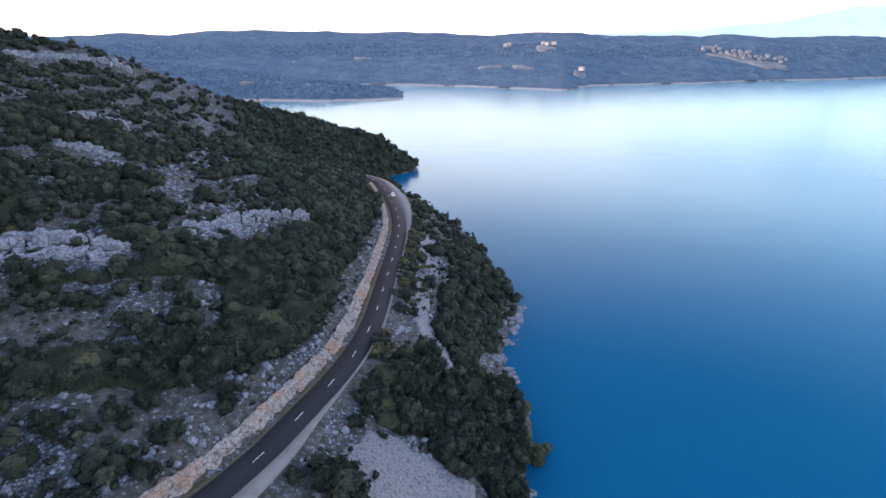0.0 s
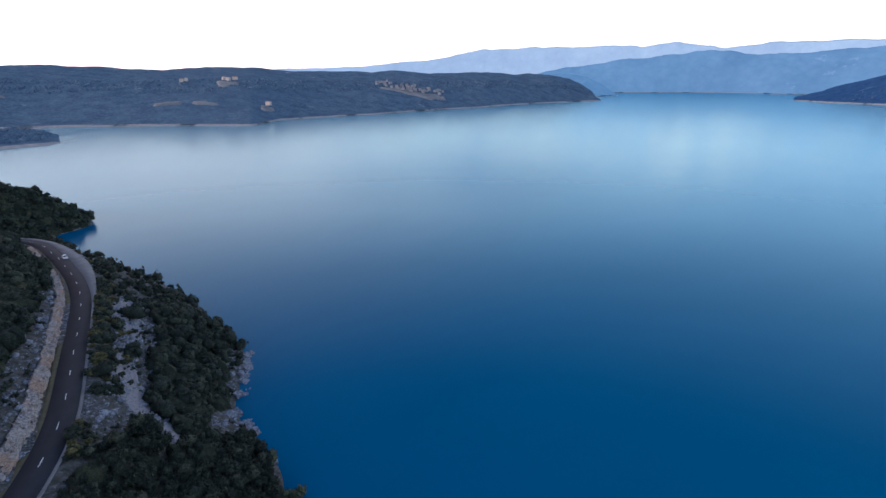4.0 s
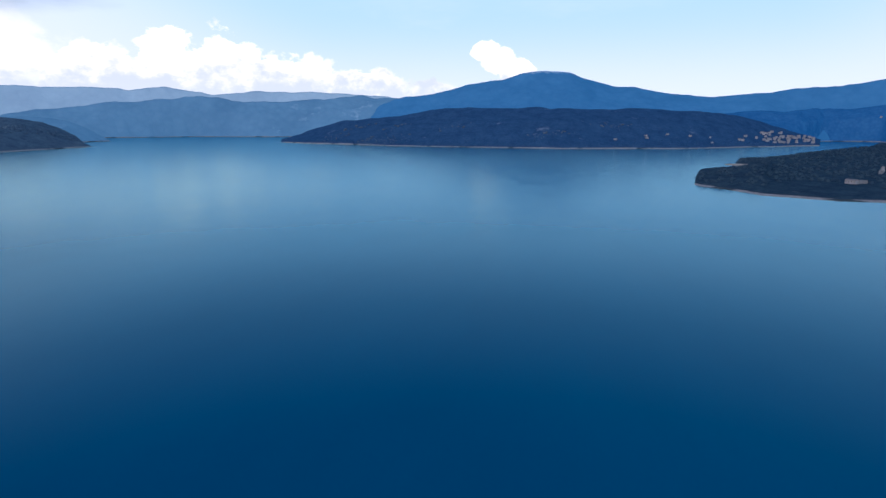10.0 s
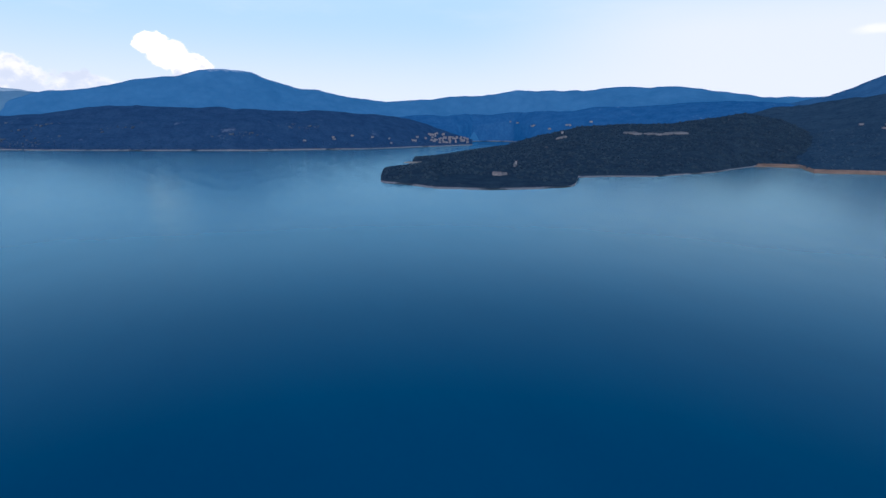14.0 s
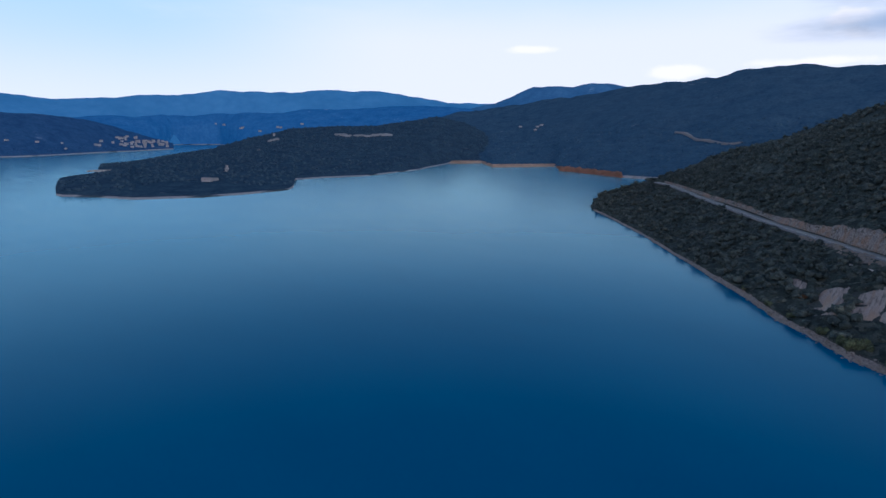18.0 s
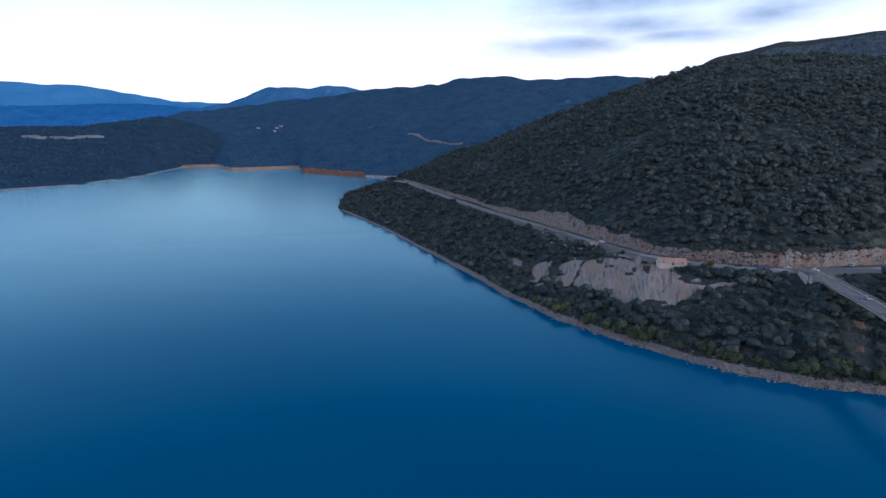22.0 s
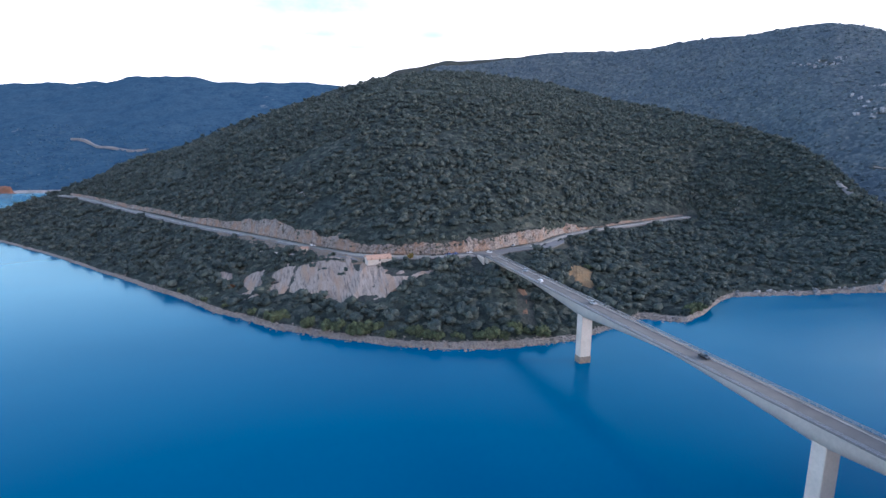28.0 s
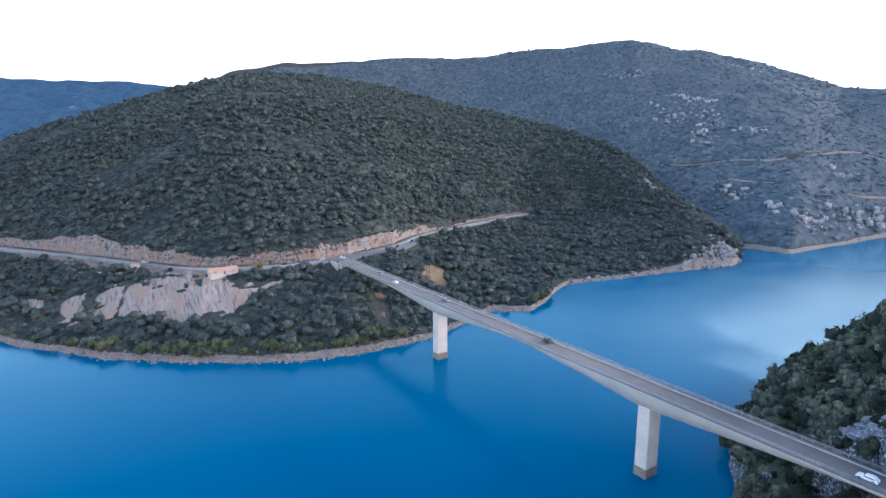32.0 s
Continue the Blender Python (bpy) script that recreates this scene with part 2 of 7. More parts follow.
def canopy_mat(name, dark, light, tint, size):
    """Closed woodland roof: each crown its own green, with leafy grain."""
    m, nt, p = mat_base(name, 0.85, spec=0.1)
    g = nt.nodes.new("ShaderNodeNewGeometry")
    cell = nt.nodes.new("ShaderNodeTexVoronoi")
    cell.inputs["Scale"].default_value = 1.0 / size
    nt.links.new(g.outputs["Position"], cell.inputs["Vector"])
    one = nt.nodes.new("ShaderNodeSeparateColor")
    nt.links.new(cell.outputs["Color"], one.inputs[0])
    fine, wide = noise_node(nt, 1.7, 5, 0.75), noise_node(nt, 0.02, 4, 0.6)
    c = ramp_node(nt, one.outputs[0], [(0.0, dark), (0.75, light), (1.0, tint)])
    c = mix_node(nt, 1.0, c, ramp_node(nt, fine, [(0.35, (0.45, 0.45, 0.45)), (0.52, (1.0, 1.0, 1.0)), (0.68, (1.7, 1.7, 1.6))]), "MULTIPLY")
    c = mix_node(nt, 1.0, c, ramp_node(nt, wide, [(0.3, (0.8, 0.84, 0.86)), (0.7, (1.2, 1.15, 1.05))]), "MULTIPLY")
    nt.links.new(c, p.inputs["Base Color"])
    nt.links.new(bump_node(nt, fine, 0.9, 0.5), p.inputs["Normal"])
    return m


def forest_far_mat(name, dark, light, bare, size, bare_at=0.7, haze_glow=None, bare_z=None):
    """Woods seen from far off: crowns as fine grain, a few clearings; emission, where given, is painted haze."""
    m, nt, p = mat_base(name, 1.0, spec=0.0)
    crown = nt.nodes.new("ShaderNodeTexVoronoi")
    crown.inputs["Scale"].default_value = 1.0 / size
    g = nt.nodes.new("ShaderNodeNewGeometry")
    nt.links.new(g.outputs["Position"], crown.inputs["Vector"])
    big = noise_node(nt, 0.2 / size, 5, 0.65)
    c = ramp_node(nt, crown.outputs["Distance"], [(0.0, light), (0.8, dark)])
    c = mix_node(nt, 1.0, c, ramp_node(nt, big, [(0.3, (0.7, 0.7, 0.75)), (0.7, (1.3, 1.3, 1.2))]), "MULTIPLY")
    c = mix_node(nt, range_node(nt, noise_node(nt, 0.09 / size, 6, 0.7), bare_at, bare_at + 0.06), c, bare)
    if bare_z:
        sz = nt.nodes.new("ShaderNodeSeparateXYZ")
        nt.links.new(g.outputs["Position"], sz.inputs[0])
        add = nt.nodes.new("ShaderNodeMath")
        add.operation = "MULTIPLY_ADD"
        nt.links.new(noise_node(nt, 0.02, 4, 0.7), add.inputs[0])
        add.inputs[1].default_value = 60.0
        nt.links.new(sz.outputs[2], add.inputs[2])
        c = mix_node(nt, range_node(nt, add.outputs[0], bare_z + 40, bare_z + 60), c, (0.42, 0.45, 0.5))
    nt.links.new(c, p.inputs["Base Color"])
    nt.links.new(bump_node(nt, crown.outputs["Distance"], 0.5, -size * 0.25), p.inputs["Normal"])
    # distance haze added as emission
    if haze_glow:
        p.inputs["Emission Color"].default_value = (*haze_glow, 1)
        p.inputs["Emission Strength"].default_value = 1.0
    return m


def water_mat():
    """Clear deep lake: blue-green from within, with the sky's gloss growing towards the far shore."""
    m, nt, p = mat_base("lake_water")
    nt.nodes.remove(p)
    big = noise_node(nt, 0.004, 4, 0.6, stretch=(1, 2.2, 1))
    gust = noise_node(nt, 0.016, 5, 0.65, stretch=(1, 2.6, 1))
    rip = bump_node(nt, noise_node(nt, 0.45, 4, 0.6), 0.1, 0.4)
    deep, gloss, mixed, fres = (nt.nodes.new("ShaderNode" + k) for k in ("BsdfDiffuse", "BsdfAnisotropic", "MixShader", "Fresnel"))
    c = ramp_node(nt, big, [(0.3, (0.0, 0.099, 0.214)), (0.7, (0.0, 0.115, 0.238))])
    nt.links.new(c, deep.inputs["Color"])
    gloss.inputs["Color"].default_value = (0.62, 0.92, 1.0, 1)
    nt.links.new(range_node(nt, gust, 0.3, 0.7, 0.13, 0.21), gloss.inputs["Roughness"])
    fres.inputs["IOR"].default_value = 1.19
    for n in (gloss, deep):
        nt.links.new(rip, n.inputs["Normal"])
    share = ramp_node(nt, fres.outputs[0], [(0.0, (0, 0, 0)), (0.03, (0.006,) * 3), (0.10, (0.075,) * 3), (0.2, (0.21,) * 3), (0.6, (0.60,) * 3), (1.0, (0.7,) * 3)])
    # calm slick in the mouth of the inlet, sky reflection added by a mask
    far = nt.nodes.new("ShaderNodeVectorMath")
    far.operation = "DISTANCE"
    g = nt.nodes.new("ShaderNodeNewGeometry")
    nt.links.new(g.outputs["Position"], far.inputs[0])
    far.inputs[1].default_value = (-318, -152, 0)
    ragged = nt.nodes.new("ShaderNodeMath")
    ragged.operation = "MULTIPLY_ADD"
    nt.links.new(noise_node(nt, 0.02, 3, 0.5), ragged.inputs[0])
    ragged.inputs[1].default_value = 90.0
    nt.links.new(far.outputs["Value"], ragged.inputs[2])
    slick_gloss = range_node(nt, ragged.outputs[0], 150, 90, 0.0, 0.17)
    both = nt.nodes.new("ShaderNodeMath")
    both.operation = "MAXIMUM"
    nt.links.new(share, both.inputs[0])
    nt.links.new(slick_gloss, both.inputs[1])
    nt.links.new(both.outputs[0], mixed.inputs[0])
    nt.links.new(deep.outputs[0], mixed.inputs[1])
    nt.links.new(gloss.outputs[0], mixed.inputs[2])
    nt.links.new(mixed.outputs[0], nt.nodes["Material Output"].inputs["Surface"])
    return m


def far_bank_mat():
    """Far waterline: pale beaches broken by stretches where the woods come down to the water."""
    m, nt, p = mat_base("far_beaches", 0.95, spec=0.1)
    where, fine = noise_node(nt, 0.011, 4, 0.6), noise_node(nt, 0.15, 4, 0.7)
    sand = ramp_node(nt, fine, [(0.3, (0.23, 0.215, 0.21)), (0.7, (0.43, 0.39, 0.37))])
    c = mix_node(nt, range_node(nt, where, 0.38, 0.46), (0.05, 0.065, 0.075), sand)
    nt.links.new(c, p.inputs["Base Color"])
    return m


M_WATER = water_mat()
M_FAR_BANK = far_bank_mat()
M_GROUND_A = ground_mat("limestone_scrub_ground", (0.275, 0.30, 0.36), (0.14, 0.125, 0.118), (0.052, 0.054, 0.044), 0.47, 0.07)
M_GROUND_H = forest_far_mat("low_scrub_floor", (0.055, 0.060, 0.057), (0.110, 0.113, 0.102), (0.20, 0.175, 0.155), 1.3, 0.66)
M_SHORE = rock_mat("shore_rock", (0.38, 0.325, 0.29), (0.13, 0.105, 0.095), (0.33, 0.25, 0.19), 0.9, 0.25)
M_CLIFF = rock_mat("cut_limestone", (0.34, 0.295, 0.27), (0.065, 0.052, 0.046), (0.37, 0.20, 0.115), 0.62, 0.45, (1, 1, 0.4), 0.48)
M_SCREE = rock_mat("beige_scree", (0.42, 0.335, 0.285), (0.12, 0.100, 0.090), (0.47, 0.275, 0.165), 0.85, 0.03, (1.0, 0.10, 0.2), 0.52)
M_ROCK = rock_mat("pale_limestone", (0.335, 0.35, 0.40), (0.12, 0.12, 0.135), (0.29, 0.245, 0.21), 0.9, 0.45, None, 0.62)
M_CRAG_PALE = rock_mat("pale_slope_limestone", (0.42, 0.42, 0.44), (0.17, 0.175, 0.185), (0.40, 0.35, 0.31), 0.3, 0.3, (1, 1, 0.5), 0.6)
M_CRAG = rock_mat("weathered_cliff_limestone", (0.37, 0.36, 0.365), (0.10, 0.10, 0.10), (0.38, 0.28, 0.21), 0.7, 0.3, (1, 1, 0.5), 0.58)
M_ASPHALT = simple_mat("dark_asphalt", (0.019, 0.021, 0.030), 0.85, 0.2, 0.25)
M_ROAD_H = simple_mat("sun_bleached_asphalt", (0.31, 0.29, 0.26), 0.9, 0.15, 0.15)
M_ASPHALT_OLD = simple_mat("worn_grey_asphalt", (0.185, 0.168, 0.158), 0.9, 0.15, 0.2)
M_GRAVEL = simple_mat("grey_gravel_verge", (0.21, 0.20, 0.20), 0.95, 0.3, 0.25, bump=0.03)
M_PAINT = simple_mat("road_paint", (0.75, 0.75, 0.75), 0.7, 2.0, 0.12)
M_CONCRETE = simple_mat("pale_concrete", (0.60, 0.52, 0.45), 0.85, 0.12, 0.16, bump=0.02)
# tide stain on the pier feet, and painted shade on the bearing seats
M_CONCRETE_STAIN_SHADE = simple_mat("waterline_stain_and_shade_concrete", (0.24, 0.19, 0.15), 0.8, 0.8, 0.35)
M_STEEL = simple_mat("galvanised_steel", (0.42, 0.43, 0.45), 0.45, 2.0, 0.15, metal=0.7)
M_LEAF_A = leaf_mat("holm_oak_leaves", (0.020, 0.028, 0.023), (0.050, 0.062, 0.047), (0.085, 0.090, 0.062), 1.4)
M_LEAF_H = leaf_mat("hillside_oak_leaves", (0.043, 0.058, 0.058), (0.084, 0.104, 0.098), (0.126, 0.140, 0.122), 0.7, 0.5)
# paler and bluer than the main hill's oaks: haze put into the colour
M_LEAF_I = leaf_mat("hazed_back_hill_leaves", (0.090, 0.127, 0.160), (0.140, 0.182, 0.216), (0.176, 0.208, 0.228), 0.7, 0.4)
M_LEAF_LIGHT = leaf_mat("willow_leaves", (0.076, 0.096, 0.060), (0.138, 0.158, 0.090), None, 1.6)
# darker than the leaves above it: shade between crowns put into the colour
M_CANOPY_H = canopy_mat("hillside_gap_shade_canopy", (0.023, 0.031, 0.030), (0.060, 0.073, 0.067), (0.115, 0.119, 0.100), 3.4)
M_CANOPY_J = canopy_mat("point_canopy", (0.036, 0.045, 0.036), (0.082, 0.092, 0.070), (0.14, 0.138, 0.095), 3.4)
M_LEAF_J = leaf_mat("point_oak_leaves", (0.075, 0.092, 0.074), (0.165, 0.184, 0.138), (0.24, 0.24, 0.16), 1.2, 0.7)
# pale blue canopy tone carries the same painted haze
M_CANOPY_I = canopy_mat("hazed_back_hill_canopy", (0.062, 0.086, 0.110), (0.108, 0.138, 0.166), (0.158, 0.174, 0.186), 5.0)
M_CANOPY_A = canopy_mat("thicket_canopy", (0.014, 0.019, 0.014), (0.038, 0.045, 0.030), (0.07, 0.07, 0.042), 3.0)
M_BARK = simple_mat("grey_bark", (0.12, 0.10, 0.085), 0.95, 3.0, 0.3)
# far land: distance haze painted in as paler, bluer colours and emission
M_FAR_B = forest_far_mat("hazed_far_shore_woods", (0.066, 0.096, 0.128), (0.110, 0.142, 0.172), (0.25, 0.25, 0.26), 8.0, 0.64, (0.005, 0.012, 0.027))
M_FAR_D = forest_far_mat("hazed_promontory_woods", (0.026, 0.054, 0.104), (0.040, 0.070, 0.124), (0.14, 0.165, 0.21), 11.0, 0.64, (0.003, 0.015, 0.046))
M_FAR_F = forest_far_mat("hazed_peninsula_woods", (0.028, 0.048, 0.068), (0.050, 0.073, 0.090), (0.15, 0.145, 0.14), 7.0, 0.66, (0.001, 0.005, 0.014))
M_FAR_G = forest_far_mat("hazed_valley_woods", (0.030, 0.050, 0.074), (0.052, 0.076, 0.098), (0.15, 0.15, 0.15), 9.0, 0.66, (0.004, 0.014, 0.032))
M_FAR_E = forest_far_mat("haze_blue_mountain_slopes", (0.045, 0.092, 0.180), (0.055, 0.106, 0.20), (0.13, 0.19, 0.28), 60.0, 0.66, (0.014, 0.072, 0.160), 478.0)
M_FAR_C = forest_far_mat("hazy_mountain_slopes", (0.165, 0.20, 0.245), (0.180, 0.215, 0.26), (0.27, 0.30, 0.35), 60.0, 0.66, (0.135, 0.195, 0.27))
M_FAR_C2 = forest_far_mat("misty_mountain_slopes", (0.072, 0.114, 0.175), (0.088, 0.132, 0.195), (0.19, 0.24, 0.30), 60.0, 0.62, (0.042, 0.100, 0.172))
M_FAR_SUMMIT = forest_far_mat("haze_blue_summit_woods", (0.042, 0.078, 0.147), (0.054, 0.094, 0.168), (0.13, 0.17, 0.23), 24.0, 0.66, (0.006, 0.036, 0.088))
M_FAR_FOOT = forest_far_mat("haze_blue_foothill_woods", (0.032, 0.066, 0.135), (0.048, 0.086, 0.16), (0.2, 0.22, 0.27), 16.0, 0.64, (0.003, 0.042, 0.125))


# ---- mesh helpers ----
def mesh_np(name, verts, faces, mat, smooth=False):
    """A mesh from arrays of corners and of faces that all have the same number of corners."""
    verts, faces = np.asarray(verts, np.float32), np.asarray(faces, np.int32)
    me = bpy.data.meshes.new(name)
    me.vertices.add(len(verts))
    me.vertices.foreach_set("co", verts.ravel())
    me.loops.add(faces.size)
    me.loops.foreach_set("vertex_index", faces.ravel())
    me.polygons.add(len(faces))
    me.polygons.foreach_set("loop_start", np.arange(0, faces.size, faces.shape[1], dtype=np.int32))
    if smooth:
        me.polygons.foreach_set("use_smooth", np.ones(len(faces), bool))
    me.update(calc_edges=True)
    me.validate()
    me.materials.append(mat)
    return me


def part(name, me, parent=None, label="", category="", kind="", group=""):
    ob = new(name, me)
    if parent is not None:
        ob.parent = parent
    return tagged(ob, label, category, group, kind)


def bm_mesh(name, bm, mat):
    me = bpy.data.meshes.new(name)
    bm.to_mesh(me)
    bm.free()
    me.materials.append(mat)
    return me


_tab = np.random.RandomState(7).rand(256, 256)


def vnoise(x, y):
    xi, yi = np.floor(x).astype(int), np.floor(y).astype(int)
    fx, fy = x - xi, y - yi
    fx, fy = fx * fx * (3 - 2 * fx), fy * fy * (3 - 2 * fy)
    a, b = _tab[xi & 255, yi & 255], _tab[(xi + 1) & 255, yi & 255]
    c, d = _tab[xi & 255, (yi + 1) & 255], _tab[(xi + 1) & 255, (yi + 1) & 255]
    return (a * (1 - fx) + b * fx) * (1 - fy) + (c * (1 - fx) + d * fx) * fy


def fbm(x, y, size, octaves=4, gain=0.5):
    """About -1 to 1, with the largest swell of the given size in metres."""
    v, amp, tot = 0.0, 1.0, 0.0
    for k in range(octaves):
        v = v + amp * (vnoise(x / size + 17.3 * k, y / size + 5.1 * k) * 2 - 1)
        tot, amp, size = tot + amp, amp * gain, size / 2.03
    return v / tot


def grid_faces(n, m):
    i, j = np.meshgrid(np.arange(n - 1), np.arange(m - 1), indexing="ij")
    a = (i * m + j).ravel()
    return np.stack([a, a + m, a + m + 1, a + 1], 1)


def at(a, table):
    """Smooth value at compass degree a from a table of (degree, value)."""
    t = np.array(table, float)
    return np.interp(a, t[:, 0], t[:, 1])


EYE_Z = 101.0


def rise(r, e):
    """Height at distance r that shows at e degrees over the eye's level."""
    return EYE_Z + r * np.tan(np.radians(e))


def polar_grid(azs, nodes, counts, rough=0.0, size=60.0, edge=0.0, soft=True):
    """Land round the eye: nodes is a list of (distance, height) arrays, one value for each azimuth, from the water inwards."""
    a = np.radians(azs)
    R, Z, S = [], [], []
    for k in range(len(nodes) - 1):
        (r0, z0), (r1, z1) = nodes[k], nodes[k + 1]
        for s in np.arange(counts[k]) / counts[k]:
            R.append(r0 + (r1 - r0) * s)
            Z.append(z0 + (z1 - z0) * s)
    R.append(nodes[-1][0] + 0 * a)
    Z.append(nodes[-1][1] + 0 * a)
    R, Z = np.array(R), np.array(Z)
    if edge:
        R = R + edge * fbm(a[None, :] * 300 + 0 * R, 0 * R + 3.3, 2.0, 3) * np.clip(1 - np.arange(len(R))[:, None] / 12, 0, 1)
    X, Y = R * np.sin(a), R * np.cos(a)
    Z = Z + rough * fbm(X, Y, size, 5) * np.clip(Z / 25.0, 0, 1)
    return np.stack([X, Y, Z], 2)


def land(name, G, mat, label, category="hill", smooth=True, band=0, band_mat=None, band_label="pale rocky bank at the waterline"):
    """A piece of land; its first rows, next to the water, may be a bank of their own."""
    me = mesh_np(name, G[band:].reshape(-1, 3), grid_faces(G.shape[0] - band, G.shape[1]), mat, smooth)
    ob = part(name, me, None, label, category, "structure")
    if band:
        B = G[:band + 1]
        part("shore_bank", mesh_np("shore_bank", B.reshape(-1, 3), grid_faces(*B.shape[:2]), band_mat or M_SHORE), ob, band_label)
    return ob


def height(G, azs, a, r):
    """Height of a round grid of land at compass degree a and distance r."""
    j = int(np.clip(round((a - azs[0]) / (azs[1] - azs[0])), 0, len(azs) - 1))
    rr = np.hypot(G[:, j, 0], G[:, j, 1])
    o = np.argsort(rr)
    return float(np.interp(r, rr[o], G[o, j, 2]))


def spot(a, r, z=0.0):
    return Vector((r * math.sin(radians(a)), r * math.cos(radians(a)), z))


def scatter(G, n, rng, keep=None, zmin=1.5):
    """n random points on a grid of land, evenly by area; keep(x, y, z) thins them."""
    A, B, C = G[:-1, :-1], G[1:, :-1], G[:-1, 1:]
    area = np.linalg.norm(np.cross(B - A, C - A), axis=2).ravel()
    cell = rng.choice(len(area), size=n, p=area / area.sum())
    i, j = np.divmod(cell, G.shape[1] - 1)
    u, v = rng.rand(n, 1), rng.rand(n, 1)
    P = G[i, j] * (1 - u) * (1 - v) + G[i + 1, j] * u * (1 - v) + G[i, j + 1] * (1 - u) * v + G[i + 1, j + 1] * u * v
    ok = P[:, 2] > zmin
    if keep is not None:
        ok &= keep(P[:, 0], P[:, 1], P[:, 2])
    return P[ok]


def ico(sub):
    bm = bmesh.new()
    bmesh.ops.create_icosphere(bm, subdivisions=sub, radius=1.0)
    v = np.array([x.co[:] for x in bm.verts])
    f = np.array([[q.index for q in x.verts] for x in bm.faces])
    bm.free()
    return v, f


def lumpy(sub, seed, amp=0.35, flat=0.8):
    v, f = ico(sub)
    r = np.random.RandomState(seed)
    d = r.randn(7, 3)
    d /= np.linalg.norm(d, axis=1)[:, None]
    k = 1 + amp * (np.sin((v @ d.T) * r.uniform(2, 6, 7) + r.uniform(0, 6, 7)).mean(1) * 1.6 + 1.5 * (r.rand(len(v)) - 0.5))
    v = v * k[:, None]
    v[:, 2] *= flat
    return v, f


def leafy(seed, cores, leaves, leaf, spread=0.7, flat=0.8):
    """A bush or crown about one metre in radius: rough lumps wrapped in loose leaves."""
    r = np.random.RandomState(seed)
    V, F, b = [], [], 0
    for k in range(cores):
        v, f = lumpy(1, seed * 31 + k, 0.3, 0.9)
        a, e, d = r.rand() * 6.283, r.uniform(-0.1, 1.1), r.uniform(0.3, 1.0) * spread * (cores > 1)
        size = (0.85 if cores == 1 else r.uniform(0.38, 0.6) if cores < 6 else r.uniform(0.26, 0.42))
        V.append(v * size + np.array([d * math.cos(a) * math.cos(e), d * math.sin(a) * math.cos(e), flat * d * math.sin(e)]))
        F.append(f + b)
        b += len(v)
    V, F = np.concatenate(V), np.concatenate(F)
    tri = V[F[r.randint(len(F), size=leaves)]]
    w = r.dirichlet((1, 1, 1), leaves)
    c = (tri * w[:, :, None]).sum(1)
    c = c * r.uniform(0.98, 1.16, (leaves, 1)) + r.randn(leaves, 3) * leaf * 0.3
    u, q = r.randn(leaves, 3), r.randn(leaves, 3)
    u, q = u / np.linalg.norm(u, axis=1)[:, None] * leaf, q / np.linalg.norm(q, axis=1)[:, None] * leaf
    L = np.stack([c + u, c + q, c - (u + q) * 0.6], 1).reshape(-1, 3)
    return np.concatenate([V, L]), np.concatenate([F, np.arange(leaves * 3).reshape(-1, 3) + len(V)])


def joined(shapes, P, size, rng, lift=0.45, tall=(0.85, 1.25)):
    """Arrays of one joined mesh: shapes at the points P, each turned and sized at random."""
    V, F, base = [], [], 0
    pick = rng.randint(len(shapes), size=len(P))
    for k, (v, f) in enumerate(shapes):
        Q, s = P[pick == k], size[pick == k]
        if not len(Q):
            continue
        th = rng.rand(len(Q)) * 6.283
        c, sn = np.cos(th), np.sin(th)
        h = rng.uniform(*tall, len(Q))
        X = (v[None, :, 0] * c[:, None] - v[None, :, 1] * sn[:, None]) * s[:, None] + Q[:, :1]
        Y = (v[None, :, 0] * sn[:, None] + v[None, :, 1] * c[:, None]) * s[:, None] + Q[:, 1:2]
        Z = v[None, :, 2] * (s * h)[:, None] + Q[:, 2:3] + (s * lift)[:, None]
        V.append(np.stack([X, Y, Z], 2).reshape(-1, 3))
        F.append((f[None] + (np.arange(len(Q)) * len(v))[:, None, None]).reshape(-1, f.shape[1]) + base)
        base += len(Q) * len(v)
    return np.concatenate(V), np.concatenate(F)


def domes(x, y, cell, seed):
    """Rounded crowns over the plan, 0 to about 1, on a jittered net of the given cell."""
    r = np.random.RandomState(seed)
    jx, jy, jr = r.rand(3, 256, 256)
    best = np.zeros(np.shape(x))
    ci, cj = np.floor(x / cell).astype(int), np.floor(y / cell).astype(int)
    for di in (-1, 0, 1):
        for dj in (-1, 0, 1):
            i, j = ci + di, cj + dj
            cx, cy = (i + jx[i & 255, j & 255]) * cell, (j + jy[i & 255, j & 255]) * cell
            rad = cell * (0.45 + 0.5 * jr[i & 255, j & 255])
            q = 1 - ((x - cx) ** 2 + (y - cy) ** 2) / rad ** 2
            best = np.maximum(best, np.sqrt(np.clip(q, 0, 1)) * rad / (0.95 * cell))
    return best


def canopy(G, keep, cell, high, seed, mat, label, name="canopy"):
    """A closed roof of crowns over the parts of a grid of land that keep() allows."""
    X, Y, Z = G[..., 0], G[..., 1], G[..., 2]
    ok = keep(X, Y, Z)
    top = 0.25 + domes(X, Y, cell, seed) * high + fbm(X, Y, 1.7, 2) * 0.5
    H = G.copy()
    H[..., 2] = Z + np.where(ok, top, -0.8)
    F = grid_faces(*X.shape)
    F = F[ok.ravel()[F].any(1)]
    used, F2 = np.unique(F, return_inverse=True)
    return part(name, mesh_np(name, H.reshape(-1, 3)[used], F2.reshape(-1, 4), mat), None, label, "scrub", "stuff")


